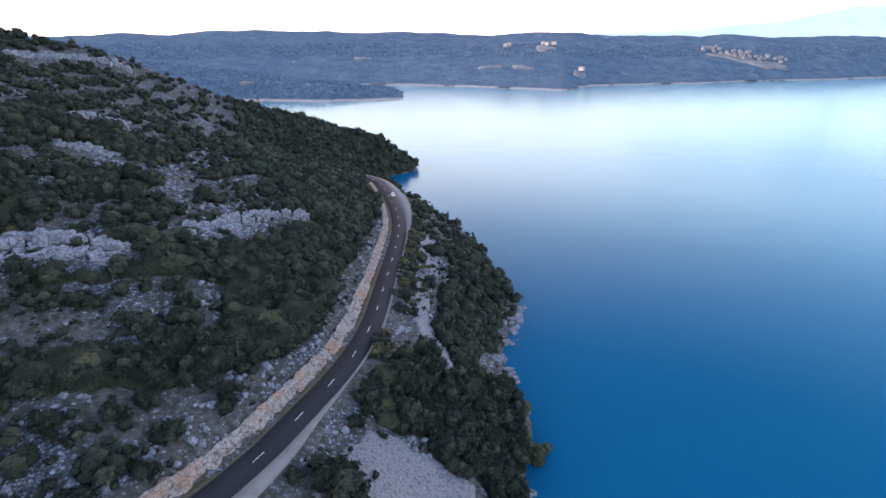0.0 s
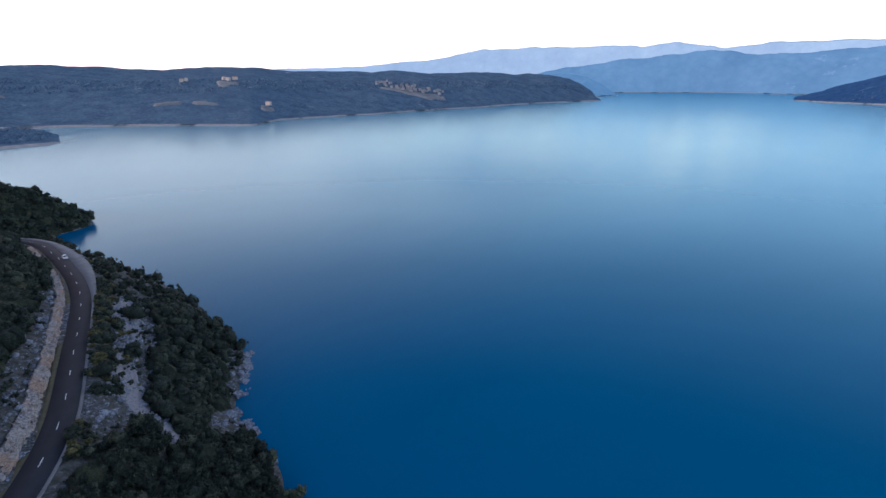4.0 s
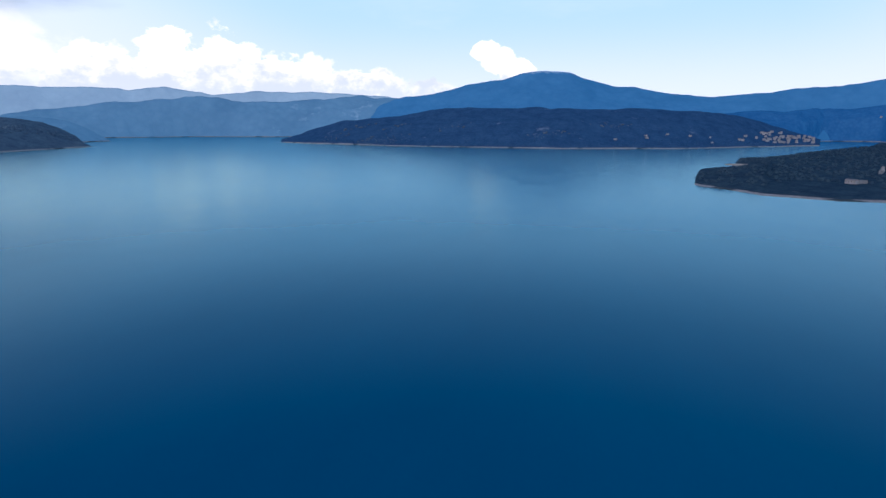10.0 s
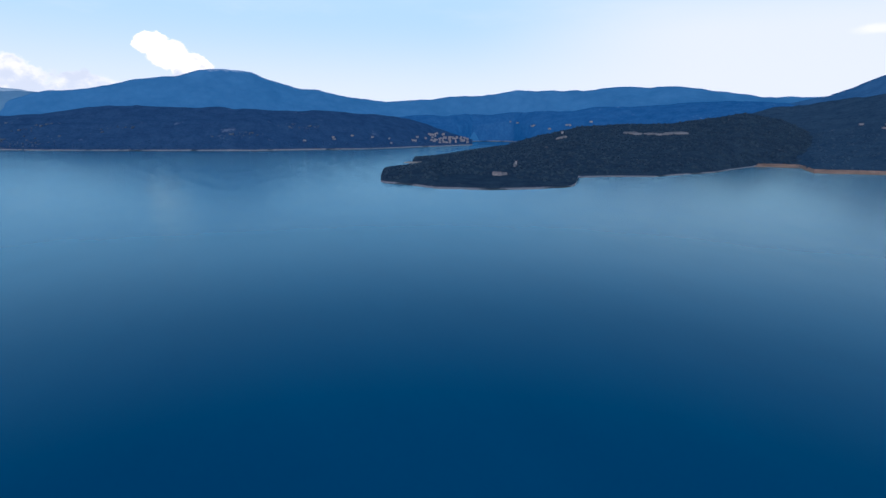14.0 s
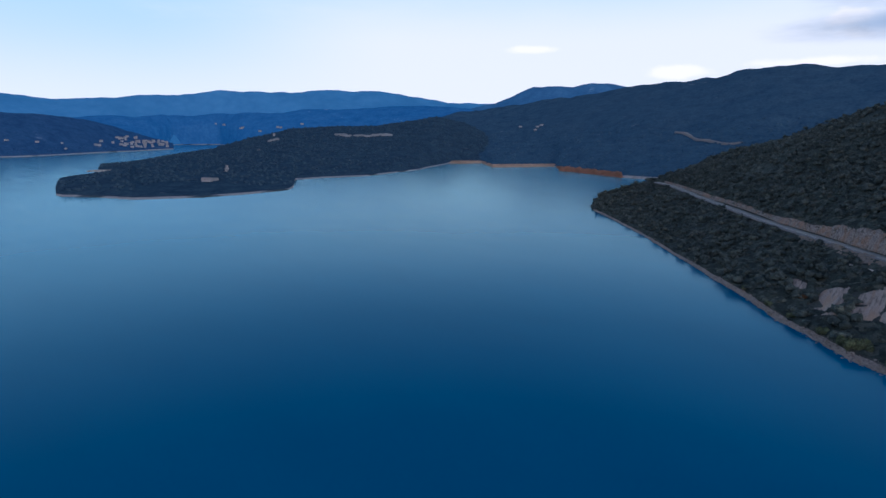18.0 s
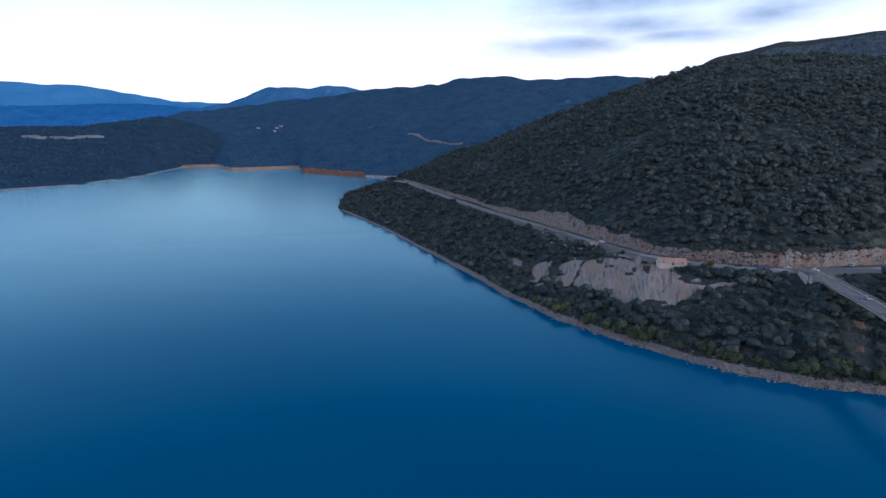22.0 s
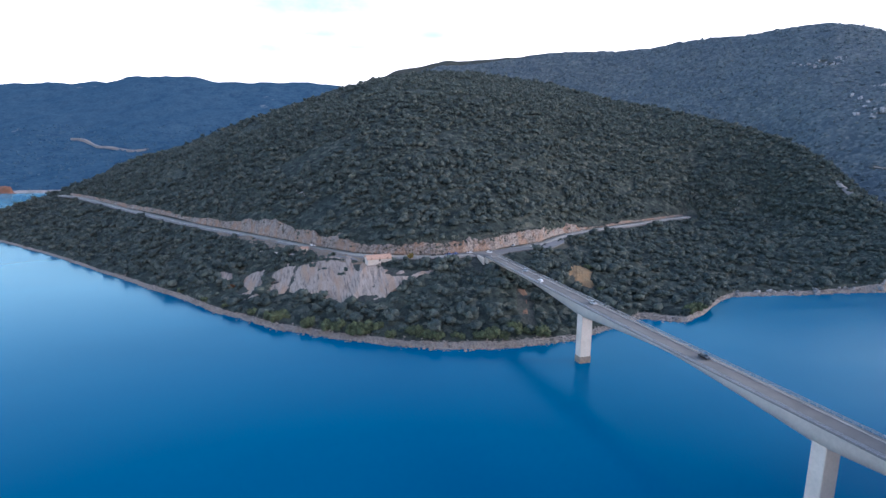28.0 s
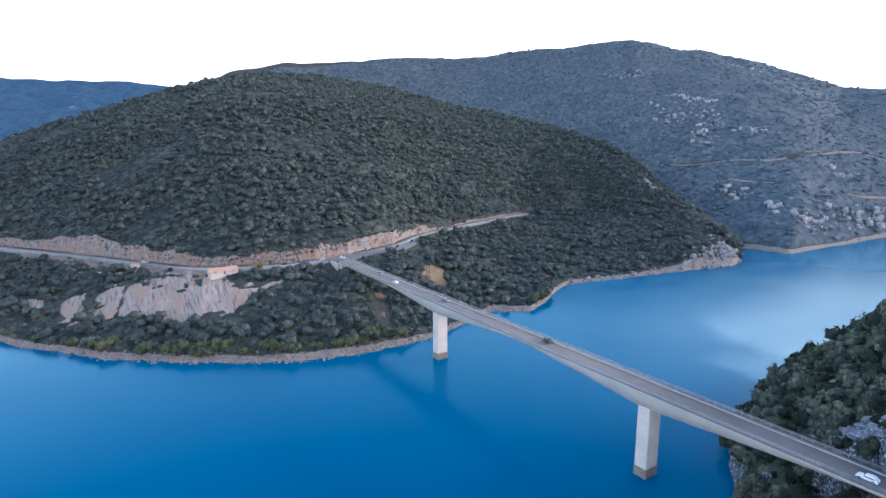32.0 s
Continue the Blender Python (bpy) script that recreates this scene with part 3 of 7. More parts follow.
def refine(G, n, m, r0=0, r1=None):
    """A grid of land resampled with n rows and m columns."""
    G = G[r0:r1]
    u, v = np.linspace(0, G.shape[0] - 1, n), np.linspace(0, G.shape[1] - 1, m)
    i, j = np.minimum(u.astype(int), G.shape[0] - 2), np.minimum(v.astype(int), G.shape[1] - 2)
    fu, fv = (u - i)[:, None, None], (v - j)[None, :, None]
    a, b = G[i][:, j], G[i + 1][:, j]
    c, d = G[i][:, j + 1], G[i + 1][:, j + 1]
    return (a * (1 - fu) + b * fu) * (1 - fv) + (c * (1 - fu) + d * fu) * fv


def polyline(points, step):
    """Evenly spaced points along a smooth curve through the given ones."""
    p = np.array(points, float)
    q = np.vstack([2 * p[0] - p[1], p, 2 * p[-1] - p[-2]])
    outp = []
    for i in range(1, len(q) - 2):
        for t in np.arange(0, 1, 0.05):
            a, b, c, d = q[i - 1], q[i], q[i + 1], q[i + 2]
            outp.append(0.5 * (2 * b + (c - a) * t + (2 * a - 5 * b + 4 * c - d) * t * t + (3 * b - a - 3 * c + d) * t ** 3))
    outp = np.array(outp + [p[-1]])
    s = np.concatenate([[0], np.cumsum(np.linalg.norm(np.diff(outp, axis=0), axis=1))])
    u = np.arange(0, s[-1], step)
    return np.stack([np.interp(u, s, outp[:, k]) for k in range(outp.shape[1])], 1)


def to_line(x, y, line):
    """Distance to a line of points, on which side (over 0: to its left), and the index of the nearest point."""
    x, y = np.asarray(x, float), np.asarray(y, float)
    d2, idx = np.full(x.shape, 1e18), np.zeros(x.shape, int)
    for k, p in enumerate(line):
        d = (x - p[0]) ** 2 + (y - p[1]) ** 2
        m = d < d2
        d2[m], idx[m] = d[m], k
    nxt, prv = line[np.minimum(idx + 1, len(line) - 1)], line[np.maximum(idx - 1, 0)]
    t = nxt[..., :2] - prv[..., :2]
    t = t / np.maximum(np.linalg.norm(t, axis=-1, keepdims=True), 1e-9)
    side = t[..., 0] * (y - line[idx][..., 1]) - t[..., 1] * (x - line[idx][..., 0])
    dist = np.where((idx == 0) | (idx == len(line) - 1), np.sqrt(d2), np.abs(side))
    return dist, np.sign(side), idx


def sides(line):
    t = np.gradient(line[:, :2], axis=0)
    t /= np.linalg.norm(t, axis=1)[:, None]
    return np.stack([-t[:, 1], t[:, 0]], 1)


def ribbon(line, lo, hi, z, drop=0.0):
    """A strip along a line, from lo to hi metres to its left, with thickness where drop is given."""
    n = sides(line)
    lo, hi = np.broadcast_to(lo, len(line)), np.broadcast_to(hi, len(line))
    a, b = line[:, :2] + n * lo[:, None], line[:, :2] + n * hi[:, None]
    zz = line[:, 2] + z
    rows = [np.column_stack([a, zz]), np.column_stack([b, zz])]
    if drop:
        rows = [np.column_stack([a, zz - drop])] + rows + [np.column_stack([b, zz - drop])]
    G = np.stack(rows, 1)
    return G.reshape(-1, 3), grid_faces(len(line), len(rows))[:, ::-1]


def inside(x, y, poly):
    c = np.zeros(np.shape(x), bool)
    p = np.array(poly, float)
    for (x0, y0), (x1, y1) in zip(p, np.roll(p, -1, 0)):
        m = ((y0 > y) != (y1 > y)) & (x < (x1 - x0) * (y - y0) / (y1 - y0 + 1e-12) + x0)
        c ^= m
    return c


# ---- water ----
def make_water():
    r = np.concatenate([[0], np.geomspace(20, 4950, 60)])
    a = np.radians(np.linspace(0, 360, 97))
    G = np.stack([np.outer(r, np.sin(a)), np.outer(r, np.cos(a)), np.zeros((len(r), len(a)))], 2)
    part("water", mesh_np("water", G.reshape(-1, 3), grid_faces(*G.shape[:2])[:, ::-1], M_WATER), None,
         "deep blue lake with faint ripples between wooded shores", "lake", "structure")
    bed = G.copy()
    bed[..., 2] = -30.0
    part("ground", mesh_np("ground", bed.reshape(-1, 3), grid_faces(*G.shape[:2])[:, ::-1], M_SHORE), None,
         "rocky lake bed far under the water", "ground", "structure")


make_water()

# ---- far land ----
def far_land(name, azs, shore, ridge, label, mat, ridge_gap=None, crest=None, rows=40, rough=12.0, back=400.0, bank=4.0, edge=6.0, mid=0.62, size=160.0, band_mat=None):
    """Land from a shore table to a crest: ridge holds (degree, degrees over eye level), crest the crest's distance."""
    r0 = at(azs, shore)
    r1 = at(azs, crest) if crest else r0 + ridge_gap
    z1 = rise(r1, at(azs, ridge))
    w = max(3, int(5.0 / (azs[1] - azs[0])))
    rs = np.convolve(np.pad(r0, w, mode="edge"), np.ones(2 * w + 1) / (2 * w + 1), "valid")
    nodes = [(r0 - 15, -6 + 0 * r0), (r0, 0.3 + 0 * r0), (r0 + 14, np.minimum(bank, z1 * 0.9)),
             (np.maximum(rs + (r1 - rs) * 0.5, r0 + 20), z1 * mid), (r1, z1), (np.minimum(r1 + back, 4980), z1 * 0.35 - 5)]
    G = polar_grid(azs, nodes, [2, 3, rows // 2, rows // 2, 8], rough, size, edge)
    land(name, G, mat, label, band=5, band_mat=band_mat or M_FAR_BANK)
    return G


arange = np.arange
# blue and pale tones of this land come from haze painted in its materials
SHORE_B = [(315, 1700), (341, 1560), (356.7, 1500), (363.8, 1430), (371.3, 1345), (374, 1515), (383.5, 1715), (393.8, 2090), (397.2, 2320), (405.2, 2780), (406.2, 2860)]
SKY_B = [(315, 0.6), (326.6, 0.75), (330.3, 1.0), (334.6, 0.85), (339.3, 1.2), (344.3, 1.15), (355, 1.1), (363, 0.95), (371.2, 1.05), (381.2, 0.8), (390, 0.65), (400.9, 0.36), (402.5, 0.02), (403.5, -0.42), (404.6, -1.05), (405.35, -1.9), (406.2, -2.2)]
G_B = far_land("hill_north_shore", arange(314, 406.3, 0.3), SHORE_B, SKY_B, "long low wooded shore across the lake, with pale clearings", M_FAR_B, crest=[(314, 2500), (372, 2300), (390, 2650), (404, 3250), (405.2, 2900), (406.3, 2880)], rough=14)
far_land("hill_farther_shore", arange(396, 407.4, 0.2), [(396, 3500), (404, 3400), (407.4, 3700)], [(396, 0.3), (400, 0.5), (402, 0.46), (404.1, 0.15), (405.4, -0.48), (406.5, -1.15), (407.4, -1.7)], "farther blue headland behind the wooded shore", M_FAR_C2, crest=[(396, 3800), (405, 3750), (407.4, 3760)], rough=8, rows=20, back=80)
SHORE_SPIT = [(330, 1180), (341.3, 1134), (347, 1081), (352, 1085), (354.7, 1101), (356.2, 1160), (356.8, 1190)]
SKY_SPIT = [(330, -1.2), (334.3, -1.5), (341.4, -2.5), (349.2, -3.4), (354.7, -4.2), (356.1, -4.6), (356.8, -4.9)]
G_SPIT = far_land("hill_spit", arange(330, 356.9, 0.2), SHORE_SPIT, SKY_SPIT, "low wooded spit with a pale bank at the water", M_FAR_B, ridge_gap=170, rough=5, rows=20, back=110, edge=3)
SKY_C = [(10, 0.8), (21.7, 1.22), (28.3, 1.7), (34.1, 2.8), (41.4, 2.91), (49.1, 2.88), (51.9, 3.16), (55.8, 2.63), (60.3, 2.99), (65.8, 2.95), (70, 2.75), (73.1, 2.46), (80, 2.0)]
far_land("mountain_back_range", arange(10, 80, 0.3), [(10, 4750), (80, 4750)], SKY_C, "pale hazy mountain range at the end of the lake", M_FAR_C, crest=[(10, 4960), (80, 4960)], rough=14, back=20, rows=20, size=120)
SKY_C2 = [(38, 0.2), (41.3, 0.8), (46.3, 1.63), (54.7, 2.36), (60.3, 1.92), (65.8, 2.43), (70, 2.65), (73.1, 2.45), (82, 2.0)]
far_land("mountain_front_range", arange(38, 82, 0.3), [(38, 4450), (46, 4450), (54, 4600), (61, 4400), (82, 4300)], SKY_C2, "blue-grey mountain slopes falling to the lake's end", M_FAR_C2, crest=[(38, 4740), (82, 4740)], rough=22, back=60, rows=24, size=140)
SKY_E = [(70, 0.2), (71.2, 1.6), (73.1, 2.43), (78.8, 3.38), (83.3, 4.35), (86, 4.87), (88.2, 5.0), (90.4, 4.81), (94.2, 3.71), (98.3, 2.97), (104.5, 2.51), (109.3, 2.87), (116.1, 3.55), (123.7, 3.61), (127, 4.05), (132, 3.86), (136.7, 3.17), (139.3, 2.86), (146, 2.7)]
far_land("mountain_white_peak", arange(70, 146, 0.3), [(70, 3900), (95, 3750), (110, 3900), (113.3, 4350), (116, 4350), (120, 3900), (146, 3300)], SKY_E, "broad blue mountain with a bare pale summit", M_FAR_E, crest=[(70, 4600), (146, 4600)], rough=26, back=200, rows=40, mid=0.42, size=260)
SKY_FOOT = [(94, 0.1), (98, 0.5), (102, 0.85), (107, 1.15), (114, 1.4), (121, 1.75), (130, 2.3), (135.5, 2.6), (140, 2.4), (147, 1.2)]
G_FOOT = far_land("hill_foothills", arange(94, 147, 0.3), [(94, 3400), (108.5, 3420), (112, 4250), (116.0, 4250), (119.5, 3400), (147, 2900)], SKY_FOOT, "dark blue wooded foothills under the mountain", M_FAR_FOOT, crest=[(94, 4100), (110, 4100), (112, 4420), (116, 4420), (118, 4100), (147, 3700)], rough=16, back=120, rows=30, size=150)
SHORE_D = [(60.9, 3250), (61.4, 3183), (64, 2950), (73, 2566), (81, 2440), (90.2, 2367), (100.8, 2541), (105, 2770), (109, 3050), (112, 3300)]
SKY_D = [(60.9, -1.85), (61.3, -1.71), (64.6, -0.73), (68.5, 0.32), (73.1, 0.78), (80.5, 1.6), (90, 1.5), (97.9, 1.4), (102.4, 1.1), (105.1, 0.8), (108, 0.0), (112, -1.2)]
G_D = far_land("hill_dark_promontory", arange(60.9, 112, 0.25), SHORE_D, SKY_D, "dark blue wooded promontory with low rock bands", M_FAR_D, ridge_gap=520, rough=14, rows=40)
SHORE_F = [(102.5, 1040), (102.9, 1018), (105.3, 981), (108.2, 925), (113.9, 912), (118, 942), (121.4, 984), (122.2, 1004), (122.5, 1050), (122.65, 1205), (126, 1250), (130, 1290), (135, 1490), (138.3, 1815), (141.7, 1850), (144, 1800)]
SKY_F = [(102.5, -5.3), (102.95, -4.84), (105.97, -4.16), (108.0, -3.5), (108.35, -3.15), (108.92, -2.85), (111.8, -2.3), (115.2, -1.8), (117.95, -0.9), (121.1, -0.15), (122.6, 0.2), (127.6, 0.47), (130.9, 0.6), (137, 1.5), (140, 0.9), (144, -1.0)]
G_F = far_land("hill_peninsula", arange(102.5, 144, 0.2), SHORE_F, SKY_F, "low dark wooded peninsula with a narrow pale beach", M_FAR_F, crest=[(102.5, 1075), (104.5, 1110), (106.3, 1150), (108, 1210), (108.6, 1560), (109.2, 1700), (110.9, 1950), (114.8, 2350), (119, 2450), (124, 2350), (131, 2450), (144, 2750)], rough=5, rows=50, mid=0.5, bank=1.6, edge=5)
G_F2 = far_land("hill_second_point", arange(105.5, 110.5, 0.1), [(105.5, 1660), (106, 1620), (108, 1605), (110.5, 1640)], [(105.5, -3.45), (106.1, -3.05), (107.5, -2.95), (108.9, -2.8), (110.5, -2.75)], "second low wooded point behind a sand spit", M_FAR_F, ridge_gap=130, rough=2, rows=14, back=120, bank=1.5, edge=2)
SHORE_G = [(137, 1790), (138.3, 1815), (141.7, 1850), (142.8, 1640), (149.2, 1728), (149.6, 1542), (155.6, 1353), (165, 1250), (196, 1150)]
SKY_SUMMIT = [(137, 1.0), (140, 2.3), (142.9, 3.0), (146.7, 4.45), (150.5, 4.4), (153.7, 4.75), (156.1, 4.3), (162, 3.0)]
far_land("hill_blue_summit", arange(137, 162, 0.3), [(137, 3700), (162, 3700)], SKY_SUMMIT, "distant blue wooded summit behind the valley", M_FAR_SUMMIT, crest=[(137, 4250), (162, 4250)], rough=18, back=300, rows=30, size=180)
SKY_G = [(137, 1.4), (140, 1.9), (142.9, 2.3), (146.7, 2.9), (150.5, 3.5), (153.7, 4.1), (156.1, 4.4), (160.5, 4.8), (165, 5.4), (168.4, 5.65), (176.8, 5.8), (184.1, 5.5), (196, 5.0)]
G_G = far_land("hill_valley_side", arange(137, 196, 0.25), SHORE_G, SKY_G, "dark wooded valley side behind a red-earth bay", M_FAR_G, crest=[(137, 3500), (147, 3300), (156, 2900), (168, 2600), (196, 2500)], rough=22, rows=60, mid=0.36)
SHORE_I = [(228, 720), (237.6, 630), (242.1, 612), (244.2, 663), (246.1, 711), (248.5, 791), (262, 850), (290, 900)]
SKY_I = [(182, 2.5), (186, 4.8), (187.5, 6.3), (189, 7.05), (193.7, 8.1), (201.2, 8.3), (210.2, 8.65), (215.8, 8.85), (222.9, 9.6), (227.5, 9.5), (233.9, 8.5), (239.3, 6.85), (244.3, 4.6), (250, 4.2), (290, 4.0)]
AZ_I = arange(182, 290, 0.4)
_r0 = at(AZ_I, [(182, 1250), (205, 1200), (222, 900), (228, 720)] + SHORE_I[1:])
_r1 = at(AZ_I, [(182, 1600), (240, 1500), (290, 1500)])
_z1 = rise(_r1, at(AZ_I, SKY_I))
G_I = polar_grid(AZ_I, [(_r0 - 15, -5 + 0 * _r0), (_r0, 0.3 + 0 * _r0), (_r0 + 8, 2.6 + 1.8 * fbm(AZ_I, 0 * AZ_I, 1.2, 3)), (_r0 * 0.55 + _r1 * 0.45, _z1 * 0.5), (_r1, _z1), (_r1 + 400, _z1 * 0.5)], [2, 4, 40, 40, 6], 14, 150, 5)
land("hill_back", G_I, M_GROUND_H, "high wooded hill with pale rock outcrops above the inlet", band=6)

# ---- main hill beyond the bridge ----
SHORE_H = [(152.2, 815), (152.6, 798), (152.9, 775), (153.5, 743), (154.24, 714), (156.3, 640), (159.1, 552), (161, 500), (164.7, 426), (170.3, 347), (176, 303), (182, 280), (188.7, 265), (194, 259.5), (200, 263), (204, 271), (208, 282), (211.3, 305), (214.6, 333), (218.7, 336), (220.2, 359), (221.5, 395), (222.5, 410), (227.7, 440), (233, 483), (237.6, 526), (238.2, 545)]
CREST_H = [(152.2, 826), (152.6, 815), (153, 808), (155, 850), (159.4, 1000), (164.6, 980), (170, 930), (176, 900), (184, 900), (190.7, 950), (196.8, 1000), (204.5, 980), (213, 900), (221.5, 820), (226, 760), (228, 720), (232.4, 650), (235.5, 600), (237.6, 560), (238.2, 560)]
SKY_H = [(152.2, -8.0), (152.6, -7.6), (152.9, -7.1), (153.6, -6.2), (154.6, -5.7), (155.8, -5.25), (157.2, -4.85), (158.75, -4.5), (159.4, -4.1), (164.6, -1.9), (170.4, 0.4), (176.1, 2.4), (181.5, 4.3), (186.7, 6.1), (190.7, 6.85), (196.8, 6.75), (204.5, 5.5), (213.1, 3.55), (221.5, 1.8), (226, -0.15), (228.1, -1.5), (232.4, -4.8), (235.5, -7.1), (237.6, -9.2), (238.2, -9.8)]
ROAD_H = [(159.0, 915), (160.5, 850), (163.7, 690), (169.4, 531), (174.7, 453), (179.7, 398), (184, 366), (187.2, 356), (190, 353), (193, 354), (196, 360), (199.5, 375), (204.2, 412), (206.6, 455), (210.2, 500), (216, 585), (218, 622)]
AZ_H = arange(152.2, 238.3, 0.15)
_r0, _r1 = at(AZ_H, SHORE_H), at(AZ_H, CREST_H)
_z1 = rise(_r1, at(AZ_H, SKY_H))
_rr = np.minimum(at(AZ_H, [(152.2, 790), (155, 830), (157, 900)] + ROAD_H + [(224, 650), (230, 600), (238.2, 556)]), _r1 - 12)
_zr = np.minimum(28.0, _z1 * 0.8)
_on = np.clip(np.minimum((AZ_H - 158.5) / 1.5, (219 - AZ_H) / 2.0), 0, 1)
_cut = _on * at(AZ_H, [(158, 3), (162, 4), (169, 4.5), (172, 6), (174, 9.5), (176.5, 13.5), (178.5, 10.5), (181, 8), (183, 8.5), (186, 4.8), (188, 6), (190, 8), (197, 8.5), (203, 9.8), (206, 7.5), (207.5, 5), (208.6, 2), (210, 0.6), (212, 2.4), (213.5, 0.8), (215.5, 2.0), (219, 0.5)])
_bank = 1.7 + 1.1 * fbm(AZ_H, 0 * AZ_H, 2.5, 3) + np.clip((AZ_H - 231) / 3, 0, 1) * 6
_bank = np.where(AZ_H < 153.4, -4 + (_bank + 4) * np.clip((AZ_H - 152.6) / 0.8, 0, 1), _bank)
_sl = np.sqrt(1 + (np.gradient(_rr, np.radians(AZ_H)) / _rr) ** 2)
_sl = 1 + (np.minimum(_sl, 2.6) - 1) * _on
_w = 6 * _sl + at(AZ_H, [(198.1, 0), (198.8, 15), (200.5, 20), (202.5, 22), (205.5, 18), (208.5, 0)])
H_NODES = [(_r0 - 12, -5 + 0 * _r0), (_r0 - 2, -0.4 + 0 * _r0), (_r0 + 5, _bank), (_rr - _w, np.maximum(_zr - 1.0, _bank + 0.4)), (_rr - _w + 1.8, _zr - 0.1), (_rr + 5.0 * _sl, _zr), (_rr + (6.5 + _cut * 0.25) * _sl, _zr + _cut),
           (_rr * 0.5 + _r1 * 0.5, _zr * 0.36 + _z1 * 0.64 + _cut * 0.3), (_r1, _z1), (_r1 + np.interp(AZ_H, [152, 158, 168, 176], [25, 40, 120, 350]), np.where(AZ_H < 176, np.interp(AZ_H, [152, 160, 170, 176], [-8, -8, 0, 40]), 0) + _z1 * np.interp(AZ_H, [160, 176, 178], [0.0, 0.3, 0.5]))]
G_H = polar_grid(AZ_H, H_NODES, [2, 4, 26, 2, 4, 4, 40, 34, 8], 0.0, 70, 2.5)
_X, _Y = G_H[..., 0], G_H[..., 1]
_rowz = np.concatenate([np.zeros(6), np.linspace(0, 1, 13), np.linspace(1, 0, 13), np.zeros(10), np.linspace(0, 1, 12), np.ones(len(G_H) - 54)])
G_H[..., 2] += _rowz[:, None] * fbm(_X, _Y, 80, 5) * 7.0
G_H[2:6, :, 2] += 0.7 * (np.random.RandomState(5).rand(4, G_H.shape[1]) - 0.4)
land("hill_main", G_H, M_GROUND_H, "broad hill covered in dark holm oak scrub", band=6)
FOOT_H, TOP_H, CUT_H = _rr + 5.0 * _sl, _rr + (6.5 + _cut * 0.25) * _sl, _cut
LINE_H = polyline([(r * math.sin(radians(a)), r * math.cos(radians(a)), 28.0) for a, r in ROAD_H], 3.0)

# ---- near hillside and its road ----
ROAD_A = [(-137, -30), (-129, 0), (-110, 22), (-80, 40), (-55, 56), (-43, 69.5), (-35.6, 83), (-31, 95.2), (-26.8, 107.2), (-23.6, 119.3), (-21.6, 131.8), (-20.8, 144), (-20.4, 169.7), (-20, 194), (-20.4, 217.5), (-23.1, 241), (-28.0, 264), (-33, 284), (-42, 309), (-60, 325), (-86, 332)]
LINE_A = polyline([(x, y, 28.0) for x, y in ROAD_A], 2.5)
SHORE_A = [(-420, 700), (-200, 640), (-110, 590), (-60, 545), (-44, 500), (-27, 469), (-43, 447), (-67, 425), (-55, 395), (-29, 364), (-6, 325), (13, 290), (24, 234), (29, 204), (22.4, 178), (18.7, 162), (24, 130), (18.6, 101), (20, 60), (5, 15), (-35, -35), (-90, -68), (-144, -85), (-171, -102), (-227, -122), (-300, -118), (-460, -90)]
_sa = polyline(SHORE_A, 3.0)
POLY_A = [tuple(p) for p in _sa[::2]] + [(-700, -90), (-700, 700)]


HEAD_AZ = [-70, -42, -37.3, -33.8, -30, -25.9, -21.4, -19, -14.3, -11.1, -7.1, -6, -3.5]
HEAD_Z = [122, 112, 108, 103, 95, 81, 63, 57, 47, 37, 29, 21, 4]


def near_height(x, y):
    ds, _, _ = to_line(x, y, _sa)
    ins = inside(x, y, POLY_A)
    dr, side, _ = to_line(x, y, LINE_A)
    slope = np.interp(y, [-150, 0, 100, 300, 340, 400, 450, 520], [0.25, 0.36, 0.40, 0.42, 0.38, 0.22, 0.08, 0.03])
    up = np.maximum(dr - 8.0, 0)
    cut = np.interp(y, [-50, 0, 60, 200, 300, 330], [1.6, 2.2, 3.4, 2.8, 1.8, 0.8])
    hill = 28 + cut * np.clip((dr - 4.4) / 3.6, 0, 1) + slope * np.where(up < 210, up, 210 - (up - 210) * 0.25)
    a, r = np.degrees(np.arctan2(x, y)), np.hypot(x, y)
    ridge = np.interp(a, HEAD_AZ, HEAD_Z) - 0.33 * np.abs(r - np.interp(a, [-70, -38, -30, -26, -19, -4], [380, 385, 400, 415, 450, 470]))
    ridge = np.where(dr > 14, ridge, -50)
    hill = np.maximum(hill, ridge)
    hill = hill + np.clip(up / 30, 0, 1) * (fbm(x, y, 50, 5) * 4.0)
    t = np.clip((dr - 5.5) / (np.maximum(dr - 5.5, 0) + ds + 1e-6), 0, 1)
    down = 28 * (1 - t) ** 1.0 + fbm(x, y, 22, 4) * 2.5 * np.clip(t * (1 - t) * 4, 0, 1)
    head = np.minimum(ridge + fbm(x, y, 40, 4) * 3.0, 1.5 + ds * 1.1)
    down = np.where(y > 300, np.maximum(down, head), down)
    z = np.where(side > 0, np.minimum(hill, 1.5 + ds * np.where((y > 380) | (y < -45), 1.1, 0.75) + fbm(x, y, 15, 3) * 1.5), down)
    z = np.where(dr < 4.8, np.minimum(28.0, 1.5 + ds * 0.75), z)
    return np.where(ins, np.maximum(z, 0.25 * np.minimum(ds, 8)), -np.minimum(ds * 0.7, 20.0))


